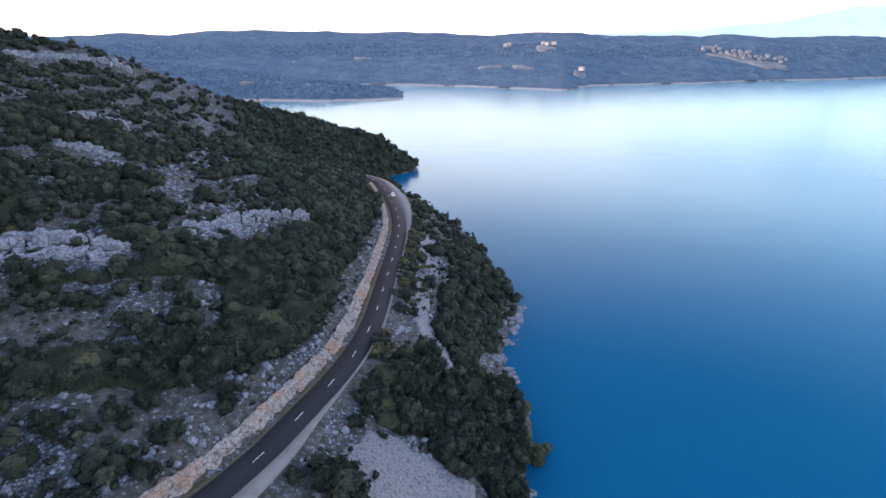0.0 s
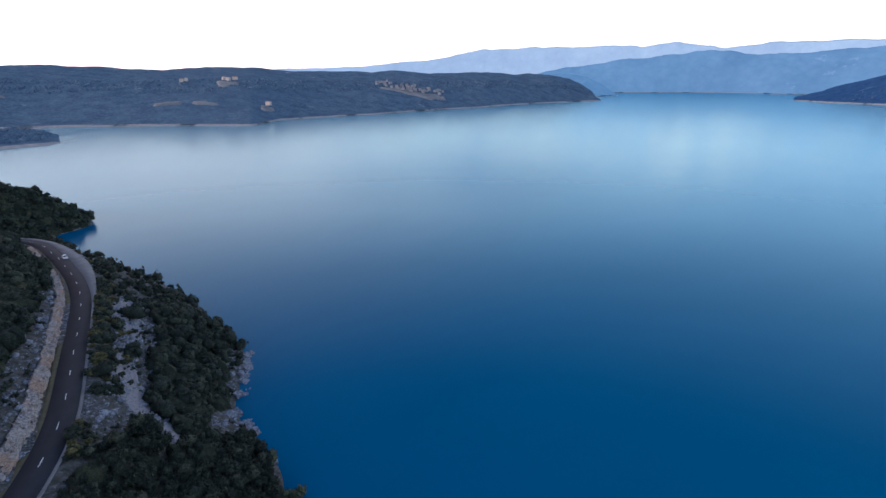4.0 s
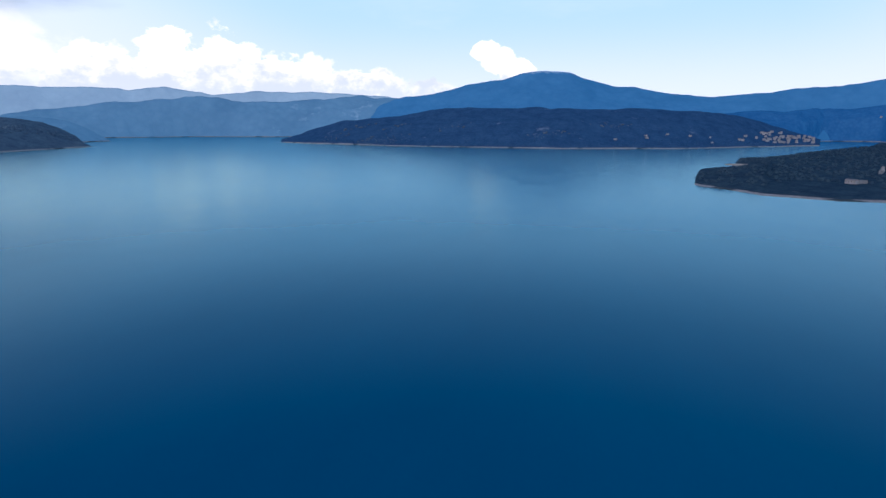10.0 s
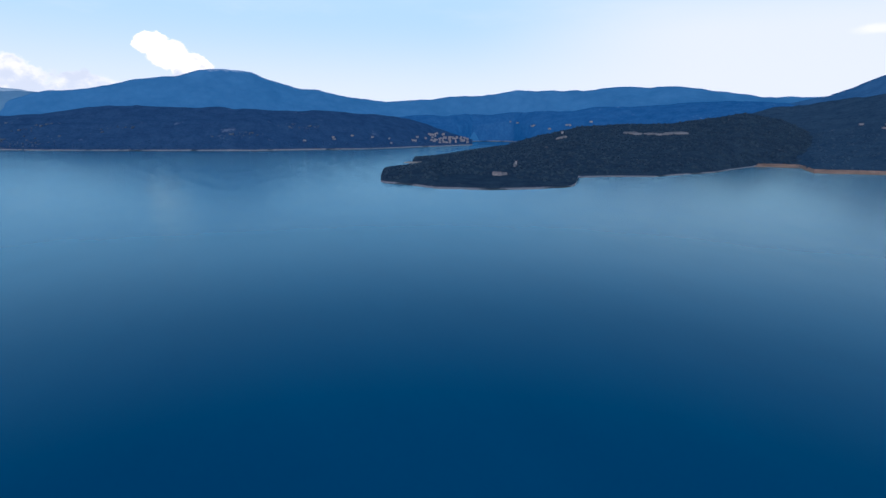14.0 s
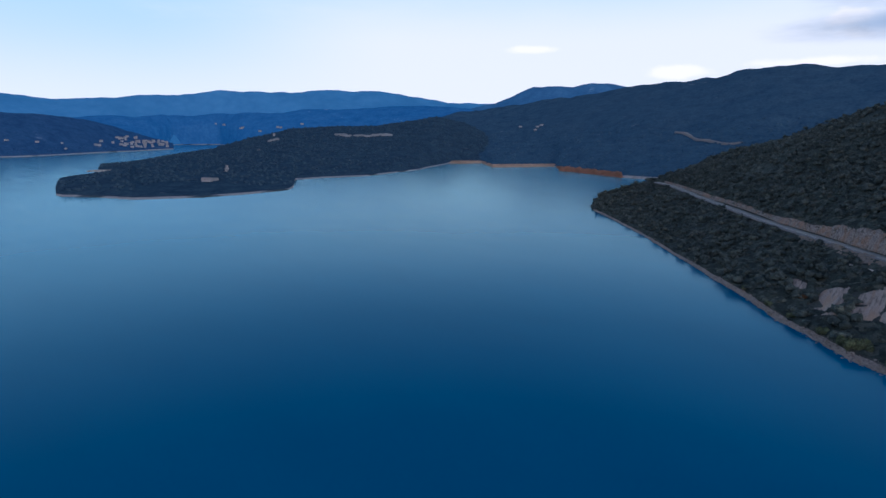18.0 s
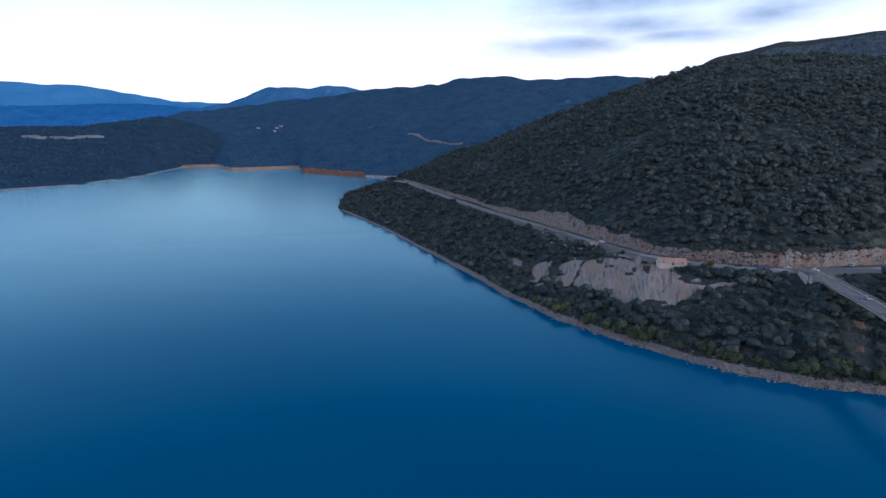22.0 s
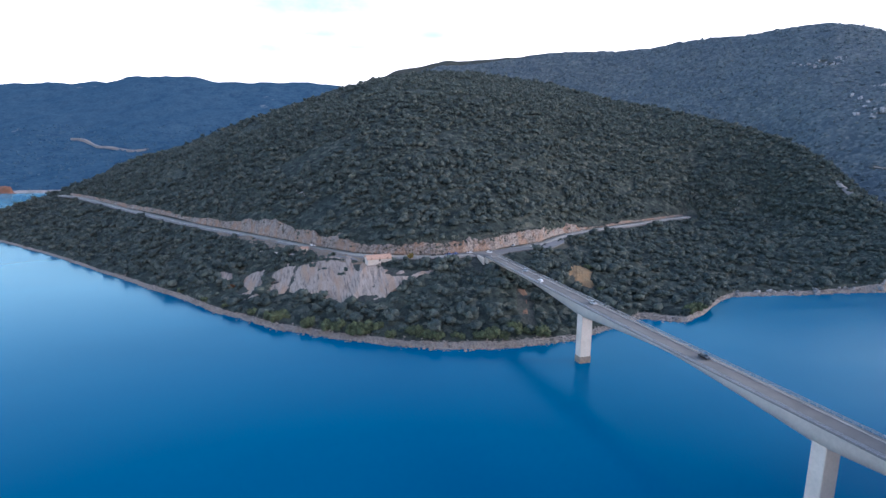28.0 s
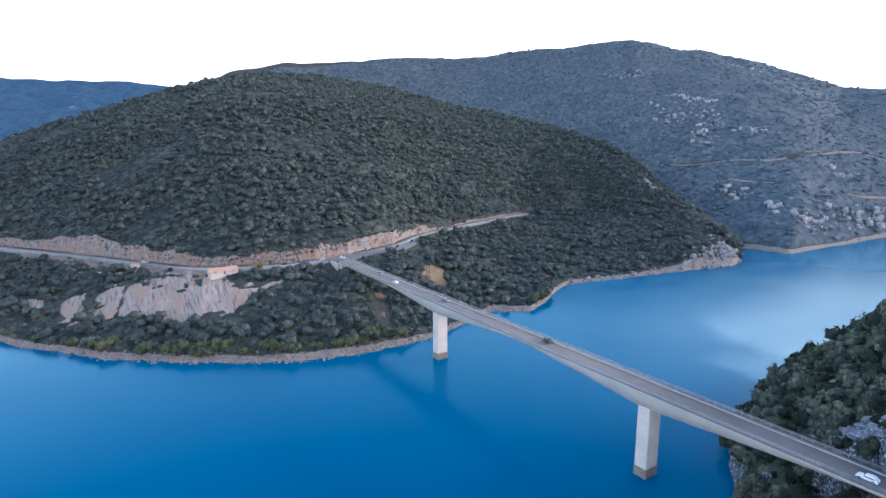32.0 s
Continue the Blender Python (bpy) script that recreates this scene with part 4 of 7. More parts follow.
_gx, _gy = np.meshgrid(np.arange(-460, 75, 2.5), np.arange(-160, 640, 2.5), indexing="ij")
G_A = np.stack([_gx, _gy, near_height(_gx, _gy)], 2)
land("hill_near", G_A, M_GROUND_A, "limestone hillside with rubble and scattered evergreen oaks")
M_CUT_A = rock_mat("pale_road_cut", (0.46, 0.40, 0.375), (0.12, 0.10, 0.095), (0.50, 0.27, 0.15), 0.9, 0.4, (1, 1, 0.6), 0.47)
M_DRYGRASS = simple_mat("dry_grass_gutter", (0.10, 0.085, 0.05), 0.95, 0.5, 0.4, bump=0.05)
M_RED = simple_mat("red_earth", (0.25, 0.115, 0.07), 0.95, 0.06, 0.35, spec=0.1)
M_CLEAR = simple_mat("dry_pale_clearing", (0.215, 0.215, 0.22), 0.95, 0.03, 0.3, spec=0.1)
M_TRACK_I = simple_mat("pale_earth_track", (0.27, 0.24, 0.215), 0.95, 0.05, 0.3, spec=0.1)
M_ORANGE = simple_mat("orange_beach", (0.36, 0.235, 0.165), 0.95, 0.04, 0.4, spec=0.1)
M_SAND = simple_mat("pale_beach", (0.42, 0.34, 0.27), 0.95, 0.05, 0.3, spec=0.1)
M_PLASTER = simple_mat("pale_plaster", (0.52, 0.46, 0.41), 0.9, 0.6, 0.15)
# far walls: distance haze put into a duller, bluer plaster colour
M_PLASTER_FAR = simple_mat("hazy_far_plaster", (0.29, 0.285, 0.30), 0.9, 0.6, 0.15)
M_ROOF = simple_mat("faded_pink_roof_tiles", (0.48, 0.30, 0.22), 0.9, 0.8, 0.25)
# far roofs and rock likewise tinted grey-blue to carry haze
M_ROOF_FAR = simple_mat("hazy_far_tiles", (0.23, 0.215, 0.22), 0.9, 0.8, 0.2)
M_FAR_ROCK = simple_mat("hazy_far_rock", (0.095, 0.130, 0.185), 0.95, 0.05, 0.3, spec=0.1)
M_SHUTTER = simple_mat("dark_opening", (0.05, 0.05, 0.055), 0.5, 2, 0.2)
M_LEAF_BROWN = leaf_mat("rusty_brown_leaves", (0.09, 0.05, 0.025), (0.16, 0.08, 0.04))
M_LEAF_OLIVE = leaf_mat("dry_olive_leaves", (0.065, 0.062, 0.030), (0.125, 0.115, 0.052))
M_LEAF_GOLD = leaf_mat("yellowing_leaves", (0.11, 0.09, 0.03), (0.2, 0.15, 0.05))
M_FOOTWAY = simple_mat("grey_footway", (0.2, 0.195, 0.195), 0.9, 0.2, 0.2)
M_TYRE = simple_mat("black_tyre", (0.02, 0.02, 0.02), 0.85, 6, 0.2)
M_GLASS = simple_mat("dark_car_glass", (0.02, 0.025, 0.03), 0.08, 3, 0.1, spec=0.6)
M_LAMP = simple_mat("clear_headlamp", (0.7, 0.7, 0.7), 0.15, 6, 0.05, spec=0.6)
M_TAIL = simple_mat("red_tail_lamp", (0.35, 0.02, 0.02), 0.3, 6, 0.1)
M_SIGN = simple_mat("white_sign_face", (0.78, 0.78, 0.78), 0.5, 3, 0.06)

# ---- the lakeside road ----
road_a = part("road_lakeside", mesh_np("road", *ribbon(LINE_A, -3.1, 3.1, 0.16, 0.3), M_ASPHALT), None, "dark two-lane asphalt road winding along the lake", "road", "structure")
_ya = LINE_A[:, 1]
_wide = np.interp(_ya, [-40, 40, 78, 96, 110, 205, 228, 262, 292, 310], [6.5, 7, 6.6, 4.6, 3.7, 3.7, 5.4, 8.4, 7.0, 5.0])
part("verge", mesh_np("verge", *ribbon(LINE_A, -_wide, -3.1, 0.13, 0.4), M_GRAVEL), road_a, "pale gravel verge on the lake side")
part("gutter", mesh_np("gutter", *ribbon(LINE_A, 3.1, 4.9, 0.10, 0.5), M_DRYGRASS), road_a, "strip of dry grass and gutter")
_s = np.concatenate([[0], np.cumsum(np.linalg.norm(np.diff(LINE_A[:, :2], axis=0), axis=1))])
_s1 = np.interp(83.0, _ya[:int(np.argmax(_ya > 200))], _s[:int(np.argmax(_ya > 200))]) 
for _k in range(-6, 20):
    u = _s1 + 13.0 * _k + np.linspace(-1.5, 1.5, 4)
    if u[-1] > _s[-1] or u[0] < 4:
        continue
    seg = np.stack([np.interp(u, _s, LINE_A[:, c]) for c in range(3)], 1)
    part("lane_dash", mesh_np("lane_dash", *ribbon(seg, -0.075, 0.075, 0.166), M_PAINT), road_a)

# low stone kerb wall on the lake side
_seg = LINE_A[(_ya > 84) & (_ya < 222)]
part("kerb", mesh_np("kerb", *ribbon(_seg, -3.8, -3.62, 0.28, 0.6), M_FOOTWAY), road_a, "low pale kerb along the verge")


def cut_face(line, lo, hi, base, tops, rows, rough, mat, label, name="cut_rock_face"):
    """A broken rock face along the uphill side of a road."""
    n = sides(line)
    G = []
    for k in range(rows + 1):
        f = k / rows
        off = lo + (hi - lo) * f
        p = line[:, :2] + n * off[:, None]
        d = fbm(p[:, 0] * 1.0 + 31 * f, p[:, 1] + 17 * f, 5.0, 4, 0.7) * rough * (0.35 + 0.65 * math.sin(math.pi * f))
        p = p - n * (np.clip(d, -0.5 * rough, rough) + 0.35 * math.sin(math.pi * f))[:, None]
        z = base + tops * f + 0.35 * d - (0.5 if k in (0, rows) else -0.5)
        if 0 < k < rows:
            jag = np.random.RandomState(40 + k)
            p = p + n * jag.uniform(-0.4, 0.4, (len(p), 1))
            z = z + jag.uniform(-0.22, 0.22, len(p))
        G.append(np.column_stack([p, line[:, 2] + z]))
    G = np.array(G)
    return part(name, mesh_np(name, G.reshape(-1, 3), grid_faces(*G.shape[:2]), mat), None, label, "rock face", "structure")


_la = polyline(ROAD_A, 0.8)
_la = np.column_stack([_la[:, :2], np.full(len(_la), 28.0)])
_la = _la[(_la[:, 1] > 20) & (_la[:, 1] < 306) & (_la[:, 0] > -75)]
_c = np.interp(_la[:, 1], [-50, 0, 60, 200, 300, 330], [1.6, 2.2, 3.4, 2.8, 1.8, 0.8]) * (1 + 0.3 * fbm(_la[:, 1], 0 * _la[:, 1], 9.0, 3))
cut_face(_la, 4.6 + 0 * _c, 7.3 + 0.9 * fbm(_la[:, 1], 5 + 0 * _la[:, 1], 8.0, 3), 0.1, _c * 0.86, 12, 1.3, M_CUT_A, "pale broken limestone face cut above the road")

# ---- bridge ----
AX0, AX1 = Vector((-114.6, -331.0)), Vector((-137.2, -36.0))
DECK = 29.0


def make_bridge():
    bridge = tagged(new("bridge"), "long pale concrete girder bridge on two tall piers", "bridge")
    axis = (AX1 - AX0)
    L, t = axis.length, axis.normalized()
    s_p = [(Vector((-123.0, -222.3)) - AX0).dot(t), (Vector((-132.0, -105.8)) - AX0).dot(t)]
    bridge.matrix_world = Matrix.Translation((AX0.x, AX0.y, 0)) @ Matrix.Rotation(math.atan2(t.y, t.x), 4, "Z")
    D = DECK

    def strip(name, prof, mat, s0=0.0, s1=L, step=4.0, label=""):
        """A section (offset, height) swept along the bridge; a height may depend on the distance."""
        ss = np.linspace(s0, s1, max(2, round((s1 - s0) / step) + 1))
        G = np.array([[(s, o, h(s) if callable(h) else h) for o, h in prof] for s in ss])
        G = np.concatenate([G, G[:, :1]], 1)
        return part(name, mesh_np(name, G.reshape(-1, 3), grid_faces(G.shape[0], G.shape[1])[:, ::-1], mat), bridge, label)

    def soffit(s):
        d = min(abs(s - q) for q in s_p)
        return D - 2.1 - 4.2 * max(0.0, 1 - d / 56.0) ** 1.25

    strip("girder", [(-2.9, D - 0.8), (-2.6, soffit), (2.6, soffit), (2.9, D - 0.8)], M_CONCRETE, label="haunched concrete box girder")
    strip("deck_slab", [(-4.9, D - 0.1), (-4.9, D - 0.65), (-2.9, D - 0.9), (2.9, D - 0.9), (4.9, D - 0.65), (4.9, D - 0.1)], M_CONCRETE)
    strip("carriageway", [(-3.5, D), (-3.5, D - 0.15), (3.5, D - 0.15), (3.5, D)], M_ASPHALT_OLD, label="worn grey asphalt")
    for o in (-4.2, 4.2):
        strip("footway", [(o - 0.72, D + 0.16), (o - 0.72, D - 0.15), (o + 0.72, D - 0.15), (o + 0.72, D + 0.16)], M_FOOTWAY, label="narrow raised grey footway")
    for o in (-3.52, 3.52):
        strip("kerb", [(o - 0.09, D + 0.18), (o - 0.09, D - 0.1), (o + 0.09, D - 0.1), (o + 0.09, D + 0.18)], M_CONCRETE, step=12)
    for o in (-3.25, 3.25):
        strip("edge_line", [(o - 0.07, D + 0.012), (o - 0.07, D + 0.004), (o + 0.07, D + 0.004), (o + 0.07, D + 0.012)], M_PAINT, step=20)
    for o in (-4.75, 4.75):
        for h in (0.55, 0.85, 1.12):
            strip("rail", [(o - 0.05, D + h + 0.05), (o - 0.05, D + h - 0.05), (o + 0.05, D + h - 0.05), (o + 0.05, D + h + 0.05)], M_STEEL, step=12, label="grey steel handrail")
    bm = bmesh.new()
    bmesh.ops.create_cube(bm, size=1.0)
    bmesh.ops.scale(bm, vec=(0.12, 0.14, 1.1), verts=bm.verts)
    post_me = bm_mesh("post", bm, M_STEEL)
    for o in (-4.75, 4.75):
        for s in np.arange(1.0, L, 2.5):
            post = part("post", post_me, bridge)
            post.location = (s, o, D + 0.6)
    for q in s_p:
        bm = bmesh.new()
        bmesh.ops.create_cube(bm, size=1.0)
        bmesh.ops.scale(bm, vec=(4.3, 5.6, 26.0), verts=bm.verts)
        bmesh.ops.translate(bm, vec=(q, 0, D - 5.8 - 13.0), verts=bm.verts)
        bmesh.ops.bevel(bm, geom=bm.edges[:], offset=0.15, segments=2, affect="EDGES")
        pier = part("pier", bm_mesh("pier", bm, M_CONCRETE), bridge, "tall square concrete pier standing in the lake")
        bm = bmesh.new()
        bmesh.ops.create_cube(bm, size=1.0)
        bmesh.ops.scale(bm, vec=(4.42, 5.72, 6.0), verts=bm.verts)
        bmesh.ops.translate(bm, vec=(q, 0, 0.2), verts=bm.verts)
        part("stained_base", bm_mesh("stained_base", bm, M_CONCRETE_STAIN_SHADE), pier, "dark tide-stained pier foot")
        # dark concrete here puts the recess's shade into its colour
        bm = bmesh.new()
        bmesh.ops.create_cube(bm, size=1.0)
        bmesh.ops.scale(bm, vec=(3.2, 4.4, 1.2), verts=bm.verts)
        bmesh.ops.translate(bm, vec=(q, 0, D - 5.75), verts=bm.verts)
        part("bearing_recess", bm_mesh("bearing_recess", bm, M_CONCRETE_STAIN_SHADE), pier, "bearing seat under the girder, shade put into its dark colour")
    for o in (-6.0, 6.0):
        bm = bmesh.new()
        bmesh.ops.create_cube(bm, size=1.0)
        bmesh.ops.scale(bm, vec=(15.0, 0.8, 9.5), verts=bm.verts)
        bmesh.ops.translate(bm, vec=(-7.5, o, D - 5.2), verts=bm.verts)
        bmesh.ops.bevel(bm, geom=bm.edges[:], offset=0.1, segments=1, affect="EDGES")
        part("wing_wall", bm_mesh("wing_wall", bm, M_CONCRETE), bridge, "pale concrete wing wall at the bridge end")
    for s0, s1, bot in ((-7.0, 2.5, 9.0), (L - 2.5, L + 7.0, 12.0)):
        bm = bmesh.new()
        bmesh.ops.create_cube(bm, size=1.0)
        bmesh.ops.scale(bm, vec=(s1 - s0, 9.6, D - 0.7 - bot), verts=bm.verts)
        bmesh.ops.translate(bm, vec=((s0 + s1) / 2, 0, (D - 0.7 + bot) / 2), verts=bm.verts)
        bmesh.ops.bevel(bm, geom=bm.edges[:], offset=0.2, segments=1, affect="EDGES")
        part("abutment", bm_mesh("abutment", bm, M_CONCRETE), bridge, "pale concrete abutment block")
    return bridge


make_bridge()


def flat_slab(name, pts, z, depth, mat, parent, label=""):
    bm = bmesh.new()
    f = bm.faces.new([bm.verts.new((x, y, z)) for x, y in pts])
    if f.normal.z < 0:
        f.normal_flip()
    r = bmesh.ops.extrude_face_region(bm, geom=[f])
    bmesh.ops.translate(bm, vec=(0, 0, -depth), verts=[v for v in r["geom"] if isinstance(v, bmesh.types.BMVert)])
    bmesh.ops.recalc_face_normals(bm, faces=bm.faces[:])
    return part(name, bm_mesh(name, bm, mat), parent, label)


# ---- the hillside road, its junction and lay-by ----
road_h = part("road_hillside", mesh_np("road", *ribbon(LINE_H, -3.5, 3.5, 0.14, 0.5), M_ROAD_H), None, "worn grey two-lane road cut into the hillside", "road", "structure")
part("verge", mesh_np("verge", *ribbon(LINE_H, -5.2, -3.5, 0.08, 1.5), M_GRAVEL), road_h, "pale stony verge on the lake side")
part("ditch", mesh_np("ditch", *ribbon(LINE_H, 3.5, 5.0, 0.06, 1.0), M_DRYGRASS), road_h)
part("edge_line", mesh_np("edge_line", *ribbon(LINE_H, 3.2, 3.32, 0.15), M_PAINT), road_h)
part("edge_line", mesh_np("edge_line", *ribbon(LINE_H, -3.32, -3.2, 0.15), M_PAINT), road_h)
_ap = polyline([(-113.0, -354.0, 28.2), (-113.9, -342.0, 28.7), (-114.6, -331.0, 29.0)], 2.0)
_aw = np.interp(np.linspace(0, 1, len(_ap)), [0, 0.15, 0.35, 0.6, 1], [24, 16, 9.5, 5.6, 4.8])
part("junction_apron", mesh_np("junction_apron", *ribbon(_ap, -_aw, _aw, -0.02, 7.0), M_ASPHALT_OLD), road_h, "widening asphalt mouth of the bridge road")
flat_slab("junction_curve", [(-118.5, -332.5), (-122, -337), (-129, -342.5), (-139, -347.5), (-152, -352), (-153, -362), (-118, -352)], 28.62, 0.9, M_ASPHALT_OLD, road_h, "curved asphalt mouth towards the lay-by")
flat_slab("lay_by", [(-143, -352), (-150, -349), (-170, -358), (-186, -374), (-193, -388), (-186, -386), (-165, -368)], 28.16, 0.7, M_GRAVEL, road_h, "pale lay-by used as a car park")
flat_slab("traffic_island", [(-138, -352), (-146, -350.5), (-152, -355), (-150, -358), (-143, -356.5)], 28.3, 0.4, M_DRYGRASS, road_h, "grassy traffic island")



def hill_cut():
    """The broken rock face above the hillside road."""
    m = (AZ_H > 159.6) & (AZ_H < 217.6)
    az2 = np.arange(159.6, 217.6, 0.09)
    foot, top, cut = (np.interp(az2, AZ_H[m], v[m]) for v in (FOOT_H, TOP_H, CUT_H))
    crest = cut * (0.95 + 0.4 * fbm(az2 * 4, 0 * az2 + 2, 6.0, 4) + 0.16 * fbm(az2 * 4, 0 * az2 + 8, 1.5, 3, 0.6)) + 0.4
    G, rows = [], 14
    for k in range(rows + 1):
        f = k / rows
        r = foot + (top - foot) * f
        x, y = r * np.sin(np.radians(az2)), r * np.cos(np.radians(az2))
        d = fbm(x + 9 * f, y + 40 * f, 7.0, 4, 0.7) * 1.5 + fbm(x * 1.0 + 14 * f, y + 11 * f, 3.0, 3, 0.7) * 1.3
        r = r - 1.2 * (0 < k < rows) - d * math.sin(math.pi * f) + (1.2 if k == rows else 0)
        z = 28 + crest * f - (0.6 if k == 0 else 0.8 if k == rows else 0)
        if 0 < k < rows:
            jag = np.random.RandomState(70 + k)
            r = r + jag.uniform(-0.55, 0.55, len(r))
            z = z + jag.uniform(-0.3, 0.3, len(r))
        G.append(np.column_stack([r * np.sin(np.radians(az2)), r * np.cos(np.radians(az2)), z]))
    G = np.array(G)
    part("cut_rock_face", mesh_np("cut_rock_face", G.reshape(-1, 3), grid_faces(*G.shape[:2]), M_CLIFF), None, "ochre and grey limestone face cut above the hillside road", "rock face", "structure")


hill_cut()


def scree(a0, a1, lo, hi, label, mat=M_SCREE, name="scree_slope", ragged=1.0, lean=0.0):
    """Bare stony ground on the main hill, with gullies down the slope and a ragged edge."""
    azs = np.arange(a0, a1, 0.06)
    rows = 44
    R0, R1 = at(azs, lo), at(azs, hi)
    G = []
    for k in range(rows + 1):
        f = k / rows
        r = R0 + (R1 - R0) * f
        az3 = azs + lean * (f - 0.5)
        z = np.array([height(G_H, AZ_H, a, q) for a, q in zip(az3, r)])
        px_, py_ = r * np.sin(np.radians(az3)), r * np.cos(np.radians(az3))
        gully = fbm(azs * 2.2, 0 * azs + 0.35 * f, 3.4, 3, 0.6) * 1.7 + fbm(px_, py_, 4.0, 3) * 0.35
        edge = np.minimum(np.minimum(f, 1 - f) * 5, np.minimum(azs - a0, a1 - azs) * 0.9) + ragged * 1.9 * fbm(px_ + 40, py_, 13.0, 3, 0.5) + 0.25
        edge = np.where(np.minimum(f, 1 - f) < 0.01, -0.6, np.minimum(edge, 1))
        z = z + gully * 0.8 * np.clip(edge + 0.3, 0, 1) + np.clip(edge, -0.6, 1) * 1.0 - 0.45
        G.append(np.column_stack([px_, py_, z]))
    G = np.array(G)
    return part(name, mesh_np(name, G.reshape(-1, 3), grid_faces(*G.shape[:2]), mat), None, label, "bare ground", "structure")


M_EARTH = rock_mat("brown_stony_earth", (0.27, 0.22, 0.185), (0.12, 0.10, 0.08), (0.30, 0.21, 0.14), 0.7, 0.15, None, 0.5)
M_OCHRE = rock_mat("ochre_earth", (0.30, 0.21, 0.125), (0.15, 0.10, 0.06), (0.36, 0.22, 0.11), 0.6, 0.1, (1, 0.4, 1), 0.5)
M_RUST = rock_mat("rusty_earth", (0.24, 0.15, 0.11), (0.12, 0.075, 0.055), (0.28, 0.16, 0.10), 0.7, 0.1, (1, 0.4, 1), 0.5)
SCREE_LO = [(175, 346), (176.8, 334), (179.6, 326), (183.1, 304), (186.5, 297), (188.8, 306), (191.2, 320), (193.6, 330)]
SCREE_HI = [(175, 377), (176.6, 382), (179.4, 374), (182.3, 363), (185.9, 349), (189.6, 336), (193.6, 335)]
scree(175.2, 193.6, SCREE_LO, SCREE_HI, "bare beige scree slope streaked with pale gullies below the road", ragged=1.7, lean=1.7)
scree(172.6, 175.6, [(172, 352), (175.6, 338)], [(172, 385), (175.6, 398)], "narrow bare scree gully between trees", lean=0.7)
scree(170.6, 172.4, [(170, 385), (172.4, 372)], [(170, 408), (172.4, 402)], "small bare rock patch among the oaks")
scree(171.0, 186.4, [(171, 476), (174.7, 424), (179.7, 376), (184, 349), (186.4, 346)], [(171, 492), (174.7, 445), (179.7, 391.5), (184, 359.5), (186.4, 351)], "brown stony terrace dotted with bushes under the road", M_EARTH, "terrace", 1.2)
scree(207.0, 209.8, [(207, 352), (209.8, 346)], [(207, 388), (209.8, 376)], "bare ochre earth bank beyond the bridge", M_OCHRE, "earth_bank", 1.1)
scree(201.9, 203.8, [(201.9, 292), (203.8, 292)], [(201.9, 318), (203.8, 320)], "rust-brown bare patch below the bridge", M_RUST, "earth_patch", 1.0)

# lower track with its pale retaining wall
_tr = polyline([(r * math.sin(radians(a)), r * math.cos(radians(a)), z) for a, r, z in [(a, r, height(G_H, AZ_H, a, r) + 0.5) for a, r in ((173.5, 432), (176.9, 402), (180, 379), (183.1, 362), (185, 352))]], 2.0)
track = part("track", mesh_np("track", *ribbon(_tr, -1.2, 1.2, 0.3, 3.0), M_GRAVEL), None, "pale gravel track below the road", "track", "structure")
part("retaining_wall", mesh_np("retaining_wall", *ribbon(_tr[10:26], -1.5, -1.2, 0.5, 1.6), M_CONCRETE), track, "low white retaining wall")

# ---- trees and scrub ----
rng = np.random.RandomState(11)
SMALL = [lumpy(1, 40 + k, 0.3) for k in range(4)]
FAR_TUFTS = [leafy(300 + k, 2, 20, 0.3) for k in range(8)]
TUFTS = [leafy(320 + k, 5, 60, 0.21) for k in range(8)]
BUSHES = [leafy(340 + k, 4, 84, 0.185) for k in range(8)]


